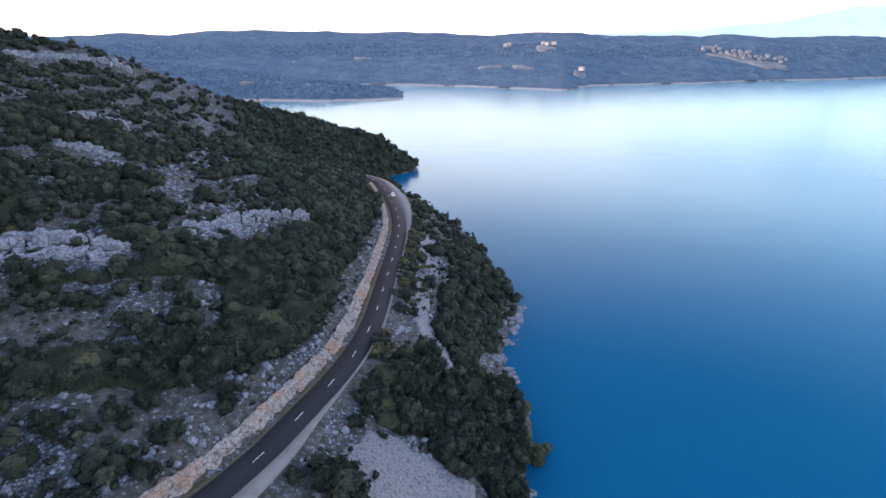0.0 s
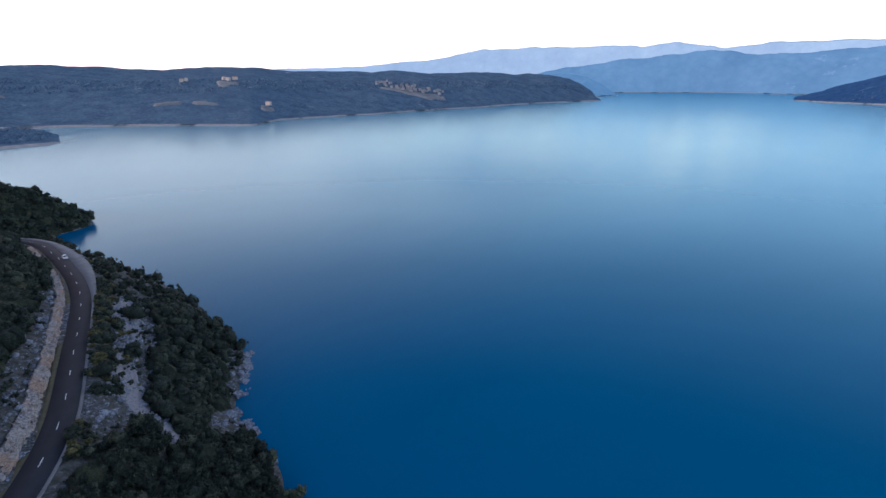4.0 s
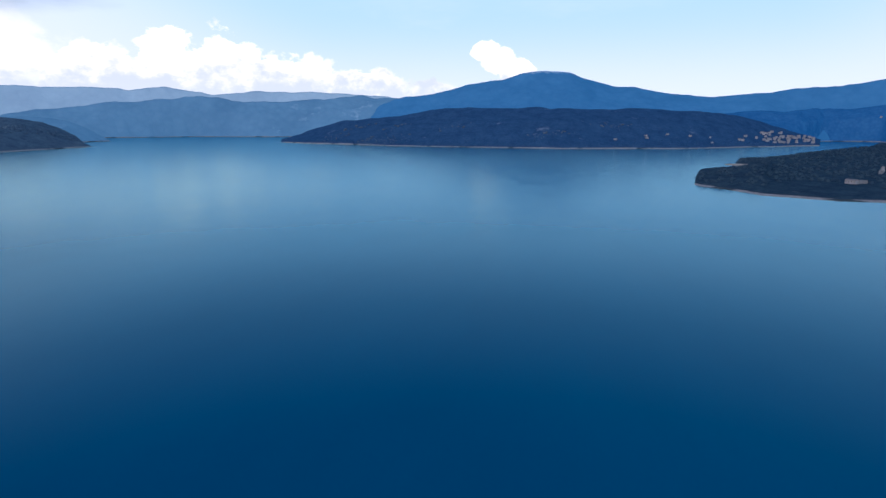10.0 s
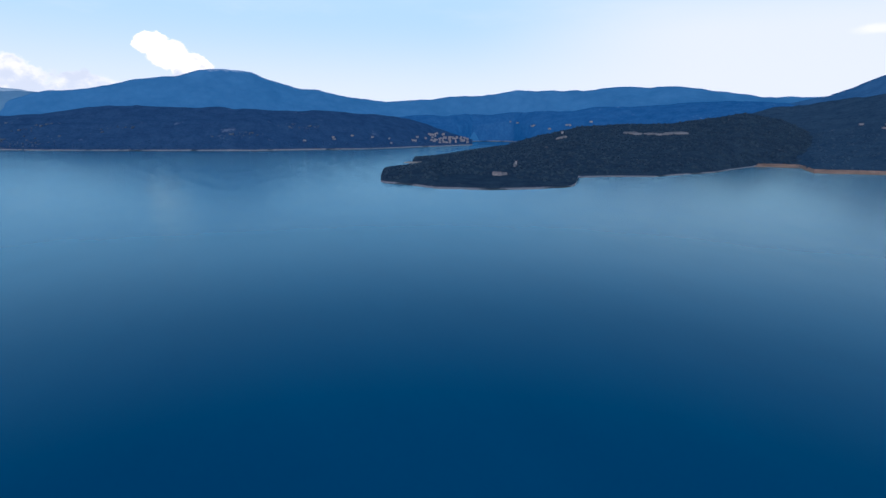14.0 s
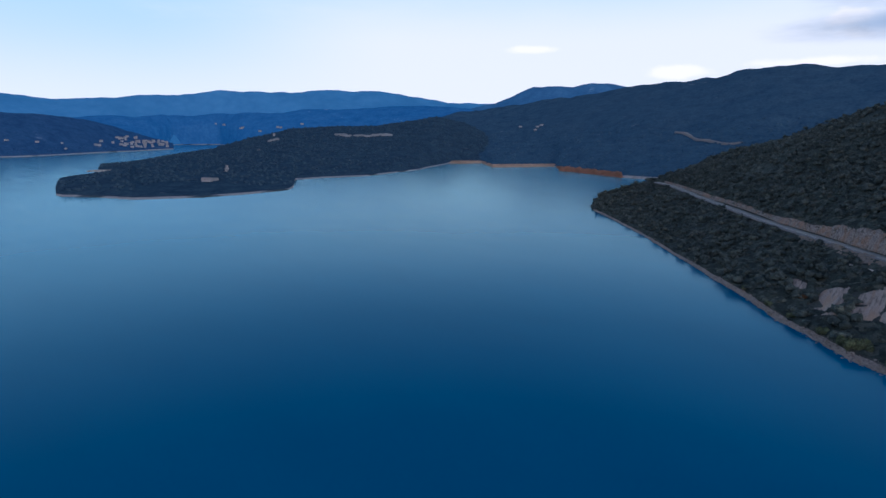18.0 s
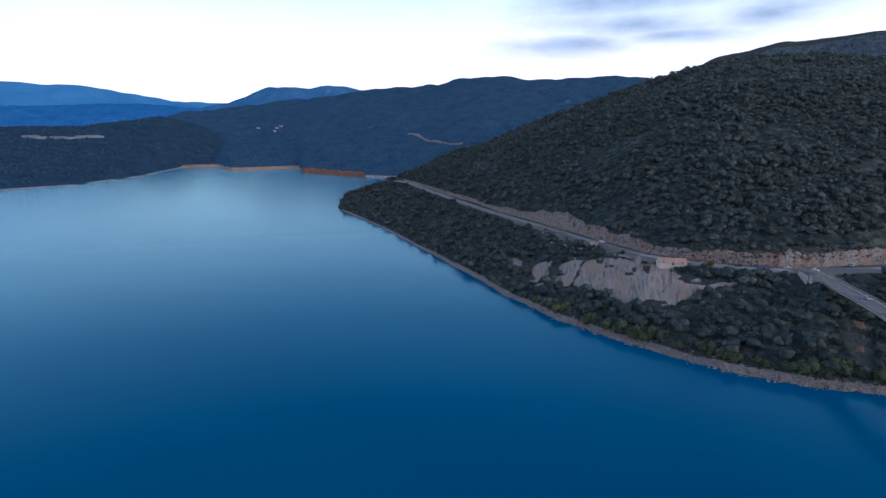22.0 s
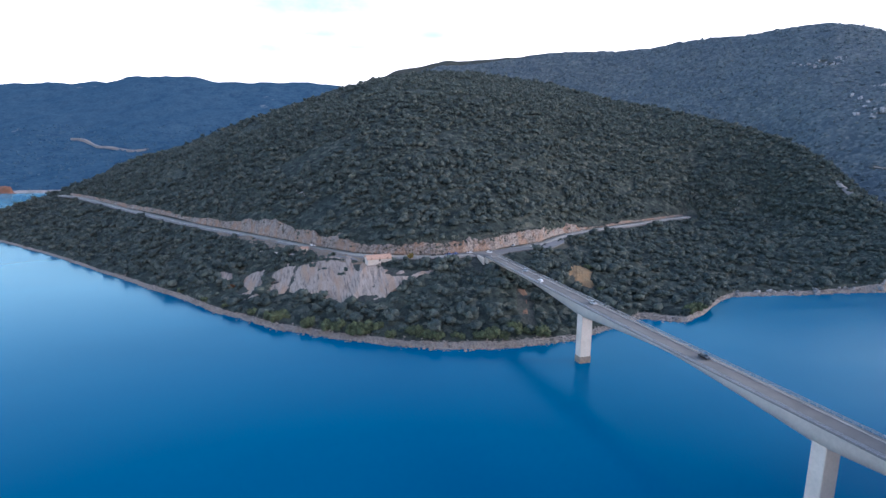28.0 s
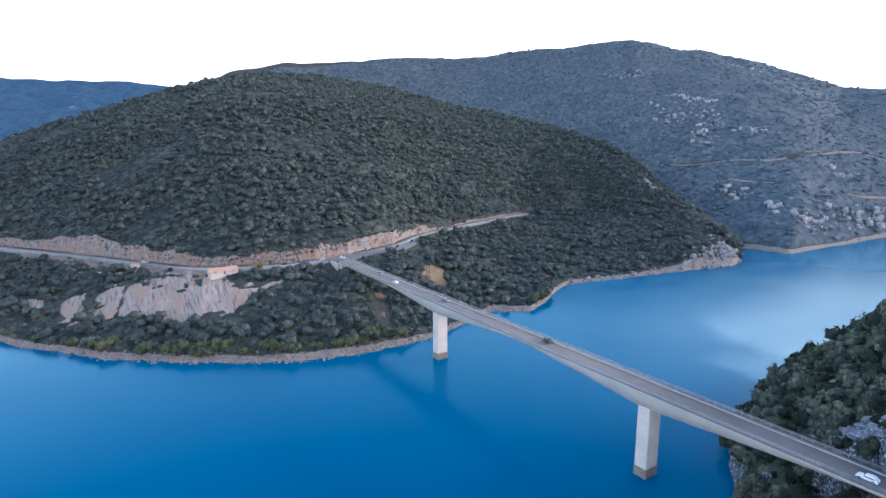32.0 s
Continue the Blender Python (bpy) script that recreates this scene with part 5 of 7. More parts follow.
def keep_h(x, y, z):
    d, side, _ = to_line(x, y, LINE_H)
    a = np.degrees(np.arctan2(x, y)) % 360
    r = np.hypot(x, y)
    shore = r - at(a, SHORE_H)
    torn = 5 * fbm(x, y, 9, 3)
    a = a + 0.13 * torn
    bare = (a > 175.6) & (a < 192.8) & (r > 4 + torn + at(a, SCREE_LO)) & (r < at(a, SCREE_HI) - 2 + torn)
    bare |= (a > 171.3) & (a < 186.4) & (r > 4 + torn + at(a, [(171, 476), (174.7, 424), (179.7, 376), (184, 349), (186.4, 346)])) & (r < at(a, ROAD_H)) & (fbm(x + 20, y, 11, 3) > 0.0)
    bare |= (a > 172.9) & (a < 175.2) & (r > 356 + torn) & (r < 388 + torn)
    bare |= (a > 170.8) & (a < 172.2) & (r > 384) & (r < 402)
    bare |= (a > 207.0) & (a < 209.7) & (r > 347 + torn) & (r < 382 + torn)
    bare |= (a > 201.8) & (a < 203.9) & (r > 288 + torn) & (r < 318 + torn)
    a = a - 0.13 * torn
    over = 6.5 + at(a, [(158, 0.6), (170, 1.4), (176, 3.2), (184, 2), (197, 2.1), (204, 2.4), (208, 1), (219, 1)])
    steep = np.sqrt(1 + at(a, [(158, 8), (163, 6), (169, 3.2), (175, 2.2), (180, 1.5), (184, 0.4), (193, 0.1), (199, 1.2), (204, 3), (210, 3.5), (218, 3)]))
    cut = (r > at(a, ROAD_H) - 5 * steep) & (r < at(a, ROAD_H) + over * steep) & (a < 219) & (a > 158.5)
    mouth = (((x > -128) & (x < -100) & (y > -352) & (y < -316)) | ((x > -157) & (x < -118) & (y > -362) & (y < -338 + 0.42 * (x + 118))) | ((x > -146) & (x < -92) & (y < -341) & (d < 18)))
    near_road = r < at(a, ROAD_H) + 9 * steep
    mouth &= near_road
    park = near_road & (x < -136) & (x > -194) & (y > -392) & (y < -345) & (d < 17)
    cliff = (a > 233.5) & (shore < 22) & (fbm(x, y, 9, 2) > -0.2)
    seen = (r < at(a, CREST_H) + 25) & (a > 152.5)
    front = r < at(a, ROAD_H)
    return (d > np.where(front & (a > 159) & (a < 218), 10.0 + 2.0 * fbm(x, y, 12, 2), 5.5)) & (shore > 6.5 + 3.5 * fbm(x, y, 14, 3)) & ~bare & ~cut & ~mouth & ~park & ~cliff & seen


def keep_wood(x, y, z):
    """Oaks stand thinner where the soil is poor."""
    poor = fbm(x + 77, y, 70, 3) + 0.5 * fbm(x, y + 31, 11, 2)
    return keep_h(x, y, z) & (poor > -0.32)


canopy(refine(G_H, 110, 620, 4, 41), keep_h, 5.0, 1.9, 21, M_CANOPY_H, "close-grown evergreen oaks on the slope above the water")
canopy(refine(G_H, 180, 480, 40, 122), keep_h, 5.8, 1.9, 22, M_CANOPY_H, "close-grown evergreen oak woodland over the hill")
P = np.concatenate([scatter(G_H[44:120], 30000, rng, keep_wood, 2), scatter(G_H[6:44], 4600, rng, keep_h, 2)])
_d = np.hypot(P[:, 0], P[:, 1])
nearer = _d < 400
for sel, shapes, lab in ((nearer, TUFTS, "dense dark evergreen oaks on the slope above the water"), (~nearer, FAR_TUFTS, "dense dark evergreen oak scrub covering the hilltop")):
    Q = P[sel]
    V, F = joined(shapes, Q, np.clip(rng.gamma(5.0, 0.56, len(Q)), 1.1, 5.2), rng, 0.55, (0.7, 1.1))
    part("scrub_main_hill", mesh_np("scrub", V, F, M_LEAF_H), None, lab, "scrub", "stuff")


def keep_verge(x, y, z):
    d, side, _ = to_line(x, y, LINE_H)
    a, r = np.degrees(np.arctan2(x, y)) % 360, np.hypot(x, y)
    mouth = (x > -150) & (x < -92) & (y < -316) & (y > -372)
    return (d > 5.6) & (d < 12) & (r < at(a, ROAD_H)) & (a > 159) & (a < 218) & ~mouth & (fbm(x, y, 16, 3) > -0.15)


# low bushes on the bank under the road, and on the terrace by the track
Q = scatter(G_H[20:46], 9000, rng, keep_verge, 2)
V, F = joined(FAR_TUFTS, Q, rng.gamma(3.0, 0.3, len(Q)) + 0.3, rng, 0.3, (0.6, 1.0))
part("scrub_low", mesh_np("scrub", V, F, M_LEAF_H), None, "low bushes on the bank under the hillside road", "scrub", "stuff")
Q = scatter(refine(G_H, 120, 400, 14, 40), 12000, rng, lambda x, y, z: (np.hypot(x, y) > 338) & (np.degrees(np.arctan2(x, y)) % 360 > 171.3) & (np.degrees(np.arctan2(x, y)) % 360 < 193) & (z > 19) & (z < 27.4) & (fbm(x, y, 9, 3) > 0.12) & (to_line(x, y, LINE_H)[0] > 6), 2)
V, F = joined(TUFTS, Q, rng.gamma(3.0, 0.35, len(Q)) + 0.4, rng, 0.3, (0.7, 1.0))
part("scrub_low", mesh_np("scrub", V, F, M_LEAF_H), None, "scattered bushes at the top of the scree", "scrub", "stuff")


# bushes hanging on the cut face and along its lip
_a = rng.uniform(160, 212, 620)
_f = rng.beta(2.2, 0.9, len(_a)) * 1.12
_ft, _tp, _ct = (np.interp(_a, AZ_H, v) for v in (FOOT_H, TOP_H, CUT_H))
_r = _ft + (_tp - _ft) * _f - 0.5
Q = np.column_stack([_r * np.sin(np.radians(_a)), _r * np.cos(np.radians(_a)), 28 + _ct * np.minimum(_f, 1.02)])
V, F = joined(FAR_TUFTS, Q, rng.gamma(2.6, 0.26, len(Q)) + 0.3, rng, 0.2, (0.6, 1.0))
part("scrub_low", mesh_np("scrub", V, F, M_LEAF_H), None, "small bushes clinging to the cut rock face", "scrub", "stuff")

CRAGS_I = [(230.9, 1054), (232.3, 1141), (233.0, 1105), (233.5, 1071), (234.3, 1013), (235.1, 976), (234.0, 931), (231.5, 1006), (227.2, 1272), (227.7, 1258), (236.3, 1415), (238.5, 951), (237.2, 759), (240.0, 720), (245, 900)]
CLIFF_I = [(242.4, 696), (243.2, 702), (243.9, 712), (245.2, 756), (246.0, 768), (246.9, 783), (247.7, 811), (248.5, 822), (249.3, 835)]
TRACKS_I = [[(231.6, 866), (232.4, 862), (234.6, 857), (236.8, 862), (238.6, 862), (240.2, 868), (243.2, 931), (245.7, 987), (248, 1010)], [(236.6, 806), (238.5, 790), (240.6, 780)], [(245.6, 832), (246.5, 844), (248.2, 884), (250, 905)]]
LINES_I = [polyline([tuple(spot(a, r)) for a, r in t], 4.0) for t in TRACKS_I]


def keep_i(x, y, z):
    a = np.degrees(np.arctan2(x, y)) % 360
    r = np.hypot(x, y)
    bare = np.zeros(np.shape(x), bool)
    for ca, cr in CRAGS_I + CLIFF_I:
        q = spot(ca, cr)
        bare |= np.hypot(x - q.x, y - q.y) < 6.5 + 9 * fbm(x, y, 12, 3)
    for ln in LINES_I:
        bare |= to_line(x, y, ln)[0] < 4.5 + 3 * fbm(x, y, 14, 2)
    return ~bare & (r - at(a, SHORE_I) > 7 + 3 * fbm(x, y, 12, 2)) & (z > 4) & (r < 1560)


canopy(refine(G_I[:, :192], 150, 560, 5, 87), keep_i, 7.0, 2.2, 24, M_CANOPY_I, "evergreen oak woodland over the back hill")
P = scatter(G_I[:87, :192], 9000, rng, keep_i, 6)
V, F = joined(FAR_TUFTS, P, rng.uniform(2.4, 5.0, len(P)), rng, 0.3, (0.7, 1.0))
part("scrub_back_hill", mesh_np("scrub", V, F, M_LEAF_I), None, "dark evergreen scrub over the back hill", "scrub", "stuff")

# woods along the far shores, coarse crowns that break the outlines
for G, n, size, mat, lab in ((G_F, 5200, (3.0, 5.5), M_FAR_F, "dark woods on the peninsula"), (G_F2, 420, (3.0, 5.5), M_FAR_F, "dark woods on the second point"), (G_SPIT, 1500, (3.5, 6), M_FAR_B, "woods on the low spit"), (G_B[20:30], 2200, (3, 6), M_FAR_B, "woods along the far shore's crest"), (G_G[:40], 2600, (2.5, 5), M_FAR_G, "woods on the valley side"), (G_D[:12], 600, (3, 5), M_FAR_D, "woods on the dark promontory")):
    P = scatter(G, n, rng, None, 5)
    V, F = joined(SMALL, P, rng.uniform(*size, len(P)), rng, lift=0.1)
    part("woods", mesh_np("woods", V, F, mat, True), None, lab, "woods", "stuff")


def bare_patch(x, y):
    return fbm(x + 300, y + 90, 30, 4)


# thickets of oak on the near hill, in plan
THICKETS = [
    [(-88, 140), (-68, 147), (-57, 156), (-50, 176), (-58, 192), (-64, 215), (-90, 237), (-150, 395), (-100, 440), (-50, 440), (-33, 300), (-32, 225), (-32, 155), (-36, 128), (-40, 112), (-45, 104), (-51, 109), (-54, 122), (-60, 128), (-74, 123), (-84, 112), (-94, 104), (-97, 110), (-86, 122)],
    [(-150, 395), (-100, 430), (-50, 435), (-30, 452), (-26, 475), (-45, 505), (-110, 560), (-200, 500)],
    [(-106, 58), (-88, 60), (-76, 70), (-80, 86), (-95, 92), (-108, 80)],
    [(-84, 80), (-84, 88), (-68, 97), (-62, 107), (-47, 110), (-44, 103), (-52, 95), (-64, 88)],
    [(-148, 187), (-153, 210), (-117, 206), (-112, 216), (-106, 197), (-122, 190), (-124, 168), (-137, 169)],
    [(-114, 159), (-110, 178), (-102, 185), (-92, 165), (-102, 145)],
    [(-127, 150), (-121, 157), (-107, 141), (-101, 118), (-108, 116)],
    [(24, 275), (28, 228), (18, 168), (6, 133), (-6, 150), (1, 189), (4, 260)],
    [(-18, 106), (-13, 119), (-5, 130), (0, 108), (-5, 101), (-13, 99)],
    [(-1, 124), (14, 140), (25, 154), (22, 123), (17, 98), (12, 88), (8, 97), (-2, 99), (0, 108)]]
OPEN_A = [(-16, 97), (-9, 99), (-2, 98), (6, 96), (10, 84), (6, 60), (-30, 60), (-22, 85)]


# limestone steps on the near hill: line in plan, height, depth, description
LEDGES = [
    ([(-110, 116), (-103, 121), (-96, 126), (-89, 129), (-81, 131)], 2.6, 2.6, "long pale limestone ledge across the scrub slope"),
    ([(-103, 113), (-96, 118), (-89, 122), (-82, 124)], 1.9, 2.4, "low pale limestone step below the long ledge"),
    ([(-77, 153), (-73, 158), (-70, 164), (-66, 171), (-62, 179), (-60, 184)], 3.4, 2.0, "pale fissured limestone crag among oak bushes"),
    ([(-73, 152), (-69, 157), (-66, 163)], 2.4, 2.0, "pale limestone step at the foot of the crag"),
    ([(-55, 189), (-53, 194)], 4.0, 2.0, "lone pale limestone block among dark bushes"),
    ([(-138, 206), (-132, 211), (-124, 217)], 2.4, 2.6, "low pale limestone step on the open slope"),
    ([(-127, 178), (-119, 184), (-113, 187)], 1.6, 2.2, "low limestone step in the scrub"),
    ([(-216, 284), (-212, 300), (-208, 316), (-199, 330), (-188, 343)], 2.6, 3.6, "bare limestone pavement near the hilltop")]
LEDGE_LINES = [polyline(q[0], 2.0) for q in LEDGES]


def off_ledge(x, y):
    """Ground clear of the limestone steps and of the foot of each."""
    ok = np.ones(np.shape(x), bool)
    for ln, q in zip(LEDGE_LINES, LEDGES):
        front = ln - ln / np.linalg.norm(ln, axis=1)[:, None] * 3.5
        ok &= (to_line(x, y, ln)[0] > 2.6) & (to_line(x, y, front)[0] > 2.8 + 0.6 * q[1])
    return ok


def thicket(x, y):
    jx, jy = x + 5 * fbm(x, y, 12, 3), y + 5 * fbm(x + 50, y, 12, 3)
    m = np.zeros(np.shape(x), bool)
    for poly in THICKETS:
        m |= inside(jx, jy, poly)
    return m


def keep_a(x, y, z):
    d, side, _ = to_line(x, y, LINE_A)
    dense = bare_patch(x, y) - 0.12 + np.clip((y - 260) / 150, 0, 0.5) + np.where(y < 0, 0.9, 0)
    sparse = (dense > 0) | (fbm(x * 3 + 11, y * 3, 20, 2) > 0.42)
    low = (side < 0) & (y > 60) & (y < 300)
    sparse = np.where(low, bare_patch(x * 1.5, y * 1.5) > 0.28 - np.clip((y - 190) / 100, 0, 0.8), sparse)
    m = (thicket(x, y) | sparse) & ~inside(x, y, OPEN_A) & off_ledge(x, y)
    return (d > np.where(side > 0, 9.5, np.interp(y, [100, 230, 262, 300], [6.0, 7.5, 10.5, 9]))) & m


def keep_thicket(x, y, z):
    d, side, _ = to_line(x, y, LINE_A)
    return thicket(x, y) & (d > np.where(side > 0, 10.0, 7.5)) & (z > 1.2) & off_ledge(x, y)


_gx, _gy = np.meshgrid(np.arange(-158, 30, 1.0), np.arange(56, 520, 1.0), indexing="ij")
G_T = np.stack([_gx, _gy, near_height(_gx, _gy)], 2)
canopy(G_T, keep_thicket, 4.6, 3.2, 23, M_CANOPY_A, "dense thicket of dark evergreen oaks on the limestone slope")
P = np.concatenate([scatter(G_A, 11000, rng, keep_a, 1.0), scatter(G_T, 7500, rng, keep_thicket, 1.0)])
_d, _az = np.hypot(P[:, 0], P[:, 1]), np.degrees(np.arctan2(P[:, 0], P[:, 1]))
_see = ((_az > -52) & (_az < 14)) | ((_az < -100) & (_az > -125))
P, _d = P[_see | (_d < 60)], _d[_see | (_d < 60)]
order = np.argsort(_d)
P = P[order]


def crown_mesh(seed, mat):
    """A crown of leafy clumps with loose sprays of leaves round them."""
    v, f = leafy(seed, 13, 800, 0.115, 0.8, 0.75)
    return mesh_np("crown", v, f, mat)


def trunk_mesh(seed):
    """A short crooked trunk that tapers into three limbs."""
    r = random.Random(seed)
    bm = bmesh.new()

    def limb(p, q, r0, r1):
        m = (Vector(q) - Vector(p)).to_track_quat("Z", "Y").to_matrix().to_4x4()
        h = (Vector(q) - Vector(p)).length
        bmesh.ops.create_cone(bm, cap_ends=True, segments=7, radius1=r0, radius2=r1, depth=h, matrix=Matrix.Translation((Vector(p) + Vector(q)) / 2) @ m)

    k = (r.uniform(-0.08, 0.08), r.uniform(-0.08, 0.08), 0.15)
    limb((0, 0, -0.6), k, 0.08, 0.06)
    for j in range(3):
        a = 2.1 * j + r.random()
        limb(k, (0.45 * math.cos(a), 0.45 * math.sin(a), 0.5), 0.05, 0.02)
    return bm_mesh("trunk", bm, M_BARK)


CROWNS = {m.name: [crown_mesh(100 + k, m) for k in range(5)] for m in (M_LEAF_A, M_LEAF_J, M_LEAF_LIGHT, M_LEAF_GOLD, M_LEAF_BROWN)}
TRUNKS = [trunk_mesh(k) for k in range(3)]


def tree(name, p, size, mat, label, group, tall=1.0, turn=0.0, k=0):
    ob = tagged(new(name), label, "tree", group)
    ob.matrix_world = Matrix.Translation(p) @ Matrix.Rotation(turn, 4, "Z") @ Matrix.Diagonal((size, size, size * tall, 1))
    part("crown", CROWNS[mat.name][k % 5], ob).location = (0, 0, 0.25)
    part("trunk", TRUNKS[k % 3], ob)
    return ob


_nt = 0
for k, p in enumerate(P):
    a = math.degrees(math.atan2(p[0], p[1]))
    if _nt >= 295 or not (-50 < a < 14):
        continue
    s = rng.uniform(1.7, 3.7) * (1.35 if p[0] > -14 else 1.0)
    tree("evergreen_oak", p, s, M_LEAF_A, "dark bushy evergreen oak rooted among limestone rubble", "oaks near the lakeside road", rng.uniform(0.85, 1.2), rng.rand() * 6.28, k)
    P[k, 2] = -999
    _nt += 1
P = P[P[:, 2] > -900]
_d = np.hypot(P[:, 0], P[:, 1])
for sel, shapes in ((_d < 170, BUSHES), ((_d >= 170) & (_d < 260), TUFTS), (_d >= 260, FAR_TUFTS)):
    Q = P[sel]
    V, F = joined(shapes, Q, np.clip(rng.gamma(7.0, 0.36, len(Q)), 0.9, 4.4) * np.where(Q[:, 1] < 0, 1.25, 1.0), rng)
    part("scrub_near_hill", mesh_np("scrub", V, F, M_LEAF_A), None, "evergreen oak bushes over the limestone slope", "scrub", "stuff")

# dwarf bushes over the open ground
def keep_dwarf(x, y, z):
    d, side, _ = to_line(x, y, LINE_A)
    return (fbm(x + 7, y * 1.3, 14, 3) > -0.05) & ~thicket(x, y) & (d > 8.3) & (~inside(x, y, OPEN_A) | (fbm(x, y, 3.0, 2) > 0.45))


_gx, _gy = np.meshgrid(np.arange(-165, 34, 2.0), np.arange(40, 330, 2.0), indexing="ij")
Q = scatter(np.stack([_gx, _gy, near_height(_gx, _gy)], 2), 6500, rng, keep_dwarf, 1.0)
V, F = joined(FAR_TUFTS, Q, rng.gamma(2.6, 0.27, len(Q)) + 0.25, rng, 0.3, (0.6, 1.0))
part("scrub_low", mesh_np("scrub", V, F, M_LEAF_A), None, "low tufts of dark scrub among limestone rubble", "scrub", "stuff")


def keep_round(x, y, z):
    """Rounded bushes in loose bands along the contours."""
    d, side, _ = to_line(x, y, LINE_A)
    band = np.sin(z * 0.95 + 2.5 * fbm(x, y, 45, 2)) * 0.35 + fbm(x + 19, y + 3, 16, 3)
    return (band > 0.06) & (side > 0) & ~thicket(x, y) & (d > 10) & off_ledge(x, y)


_gx, _gy = np.meshgrid(np.arange(-235, 0, 2.5), np.arange(40, 400, 2.5), indexing="ij")
Q = scatter(np.stack([_gx, _gy, near_height(_gx, _gy)], 2), 11500, rng, keep_round, 1.0)
V, F = joined(TUFTS, Q, np.clip(rng.gamma(5.0, 0.36, len(Q)), 0.7, 3.4), rng, 0.35, (0.7, 1.0))
part("scrub_round", mesh_np("scrub", V, F, M_LEAF_A), None, "rounded dark bushes dotted along the limestone slope", "scrub", "stuff")

# shrubs on the lake side of the road's verge
_u = rng.uniform(0, 1, 520)
_i = np.nonzero((_ya > 118) & (_ya < 275))[0]
_k = _i[(_u * (len(_i) - 1)).astype(int)]
_o = -(np.interp(LINE_A[_k, 1], _ya[_i], _wide[_i]) + 1.2 + rng.gamma(1.6, 1.5, len(_k)))
_xy = LINE_A[_k, :2] + sides(LINE_A)[_k] * _o[:, None] + rng.uniform(-1.2, 1.2, (len(_k), 2))
Q = np.column_stack([_xy, near_height(_xy[:, 0], _xy[:, 1])])
Q = Q[fbm(Q[:, 0], Q[:, 1], 13, 3) > -0.2]
_dry = rng.rand(len(Q)) < 0.35
for _sel, _mat, _lab in ((_dry, M_LEAF_OLIVE, "yellowing shrubs along the lakeside verge"), (~_dry, M_LEAF_A, "dark shrubs along the lakeside verge")):
    V, F = joined(TUFTS, Q[_sel], rng.gamma(3.0, 0.3, int(_sel.sum())) + 0.35, rng, 0.35, (0.6, 1.0))
    part("scrub_verge", mesh_np("scrub", V, F, _mat), None, _lab, "scrub", "stuff")

# bare stony slopes between the road and the water
M_STONY = rock_mat("pale_stony_slope", (0.32, 0.30, 0.325), (0.13, 0.122, 0.132), (0.40, 0.29, 0.22), 1.6, 0.1, None, 0.6)


def stony(poly, label):
    x0, x1, y0, y1 = min(p[0] for p in poly), max(p[0] for p in poly), min(p[1] for p in poly), max(p[1] for p in poly)
    X, Y = np.meshgrid(np.arange(x0 - 4, x1 + 4, 0.7), np.arange(y0 - 4, y1 + 4, 0.7), indexing="ij")
    d, _, _ = to_line(X, Y, LINE_A)
    m = inside(X + 3 * fbm(X, Y, 7, 4), Y + 3 * fbm(X + 90, Y, 7, 4), poly) & (d > 6.8)
    Z = near_height(X, Y) + np.where(m, 0.35 + 0.25 * fbm(X, Y, 2.0, 3), -0.6)
    F = grid_faces(*X.shape)
    F = F[m.ravel()[F].any(1)]
    part("stony_slope", mesh_np("stony_slope", np.stack([X, Y, Z], 2).reshape(-1, 3), F, M_STONY), None, label, "bare ground", "structure")


stony(OPEN_A, "bare pale stony slope between the road and the oaks")
stony([(-12, 150), (-4, 135), (4, 128), (12, 140), (6, 134), (-2, 142), (-6, 165), (-10, 185)], "narrow pale stony strip between dark oaks")
stony([(-12, 205), (-8, 185), (-3, 190), (-5, 215), (-8, 235)], "pale stony patch under the road's edge")

# lone trees by the lakeside road and on the near point
for x, y, s, tall, m, lab in ((-20.5, 79.5, 7.6, 0.95, M_LEAF_A, "large round evergreen oak on the slope under the road"), (-19.5, 96, 2.0, 1.3, M_LEAF_A, "slim young oak at the road's edge"), (21, 131, 3.2, 1.3, M_LEAF_LIGHT, "yellow-green tree leaning over the water"), (23, 116, 4.2, 1.3, M_LEAF_LIGHT, "tall pale green tree at the shore")):
    tree("lakeside_tree", (x, y, float(near_height(np.array([x]), np.array([y]))[0])), s, m, lab, "", tall, x, int(y))
for a, r, s, tall, m, lab in ((242.3, 243, 4.4, 2.0, M_LEAF_J, "ragged pine at the tip of the point"), (245.2, 232, 4.4, 1.3, M_LEAF_LIGHT, "yellow-green tree among dark oaks"), (240.6, 215, 3.4, 1.2, M_LEAF_A, "dark oak at the water beside the bridge"), (247.5, 268, 4.6, 1.1, M_LEAF_A, "tall dark oak on the crest of the point")):
    q = spot(a, r)
    tree("point_tree", (q.x, q.y, max(0.6, float(near_height(np.array([q.x]), np.array([q.y]))[0]) + 1.5)), s, m, lab, "", tall, a, int(r))

def keep_point(x, y, z):
    slab = np.hypot(x + 149, y + 56.5) < 10.5 + 3 * fbm(x, y, 6, 2)
    d, _, _ = to_line(x, y, LINE_A)
    return (z > 4.0 + 2.5 * fbm(x, y, 8, 2)) & ~slab & (d > 6) & ~((np.abs(x + 136) < 6.5) & (z > 15))


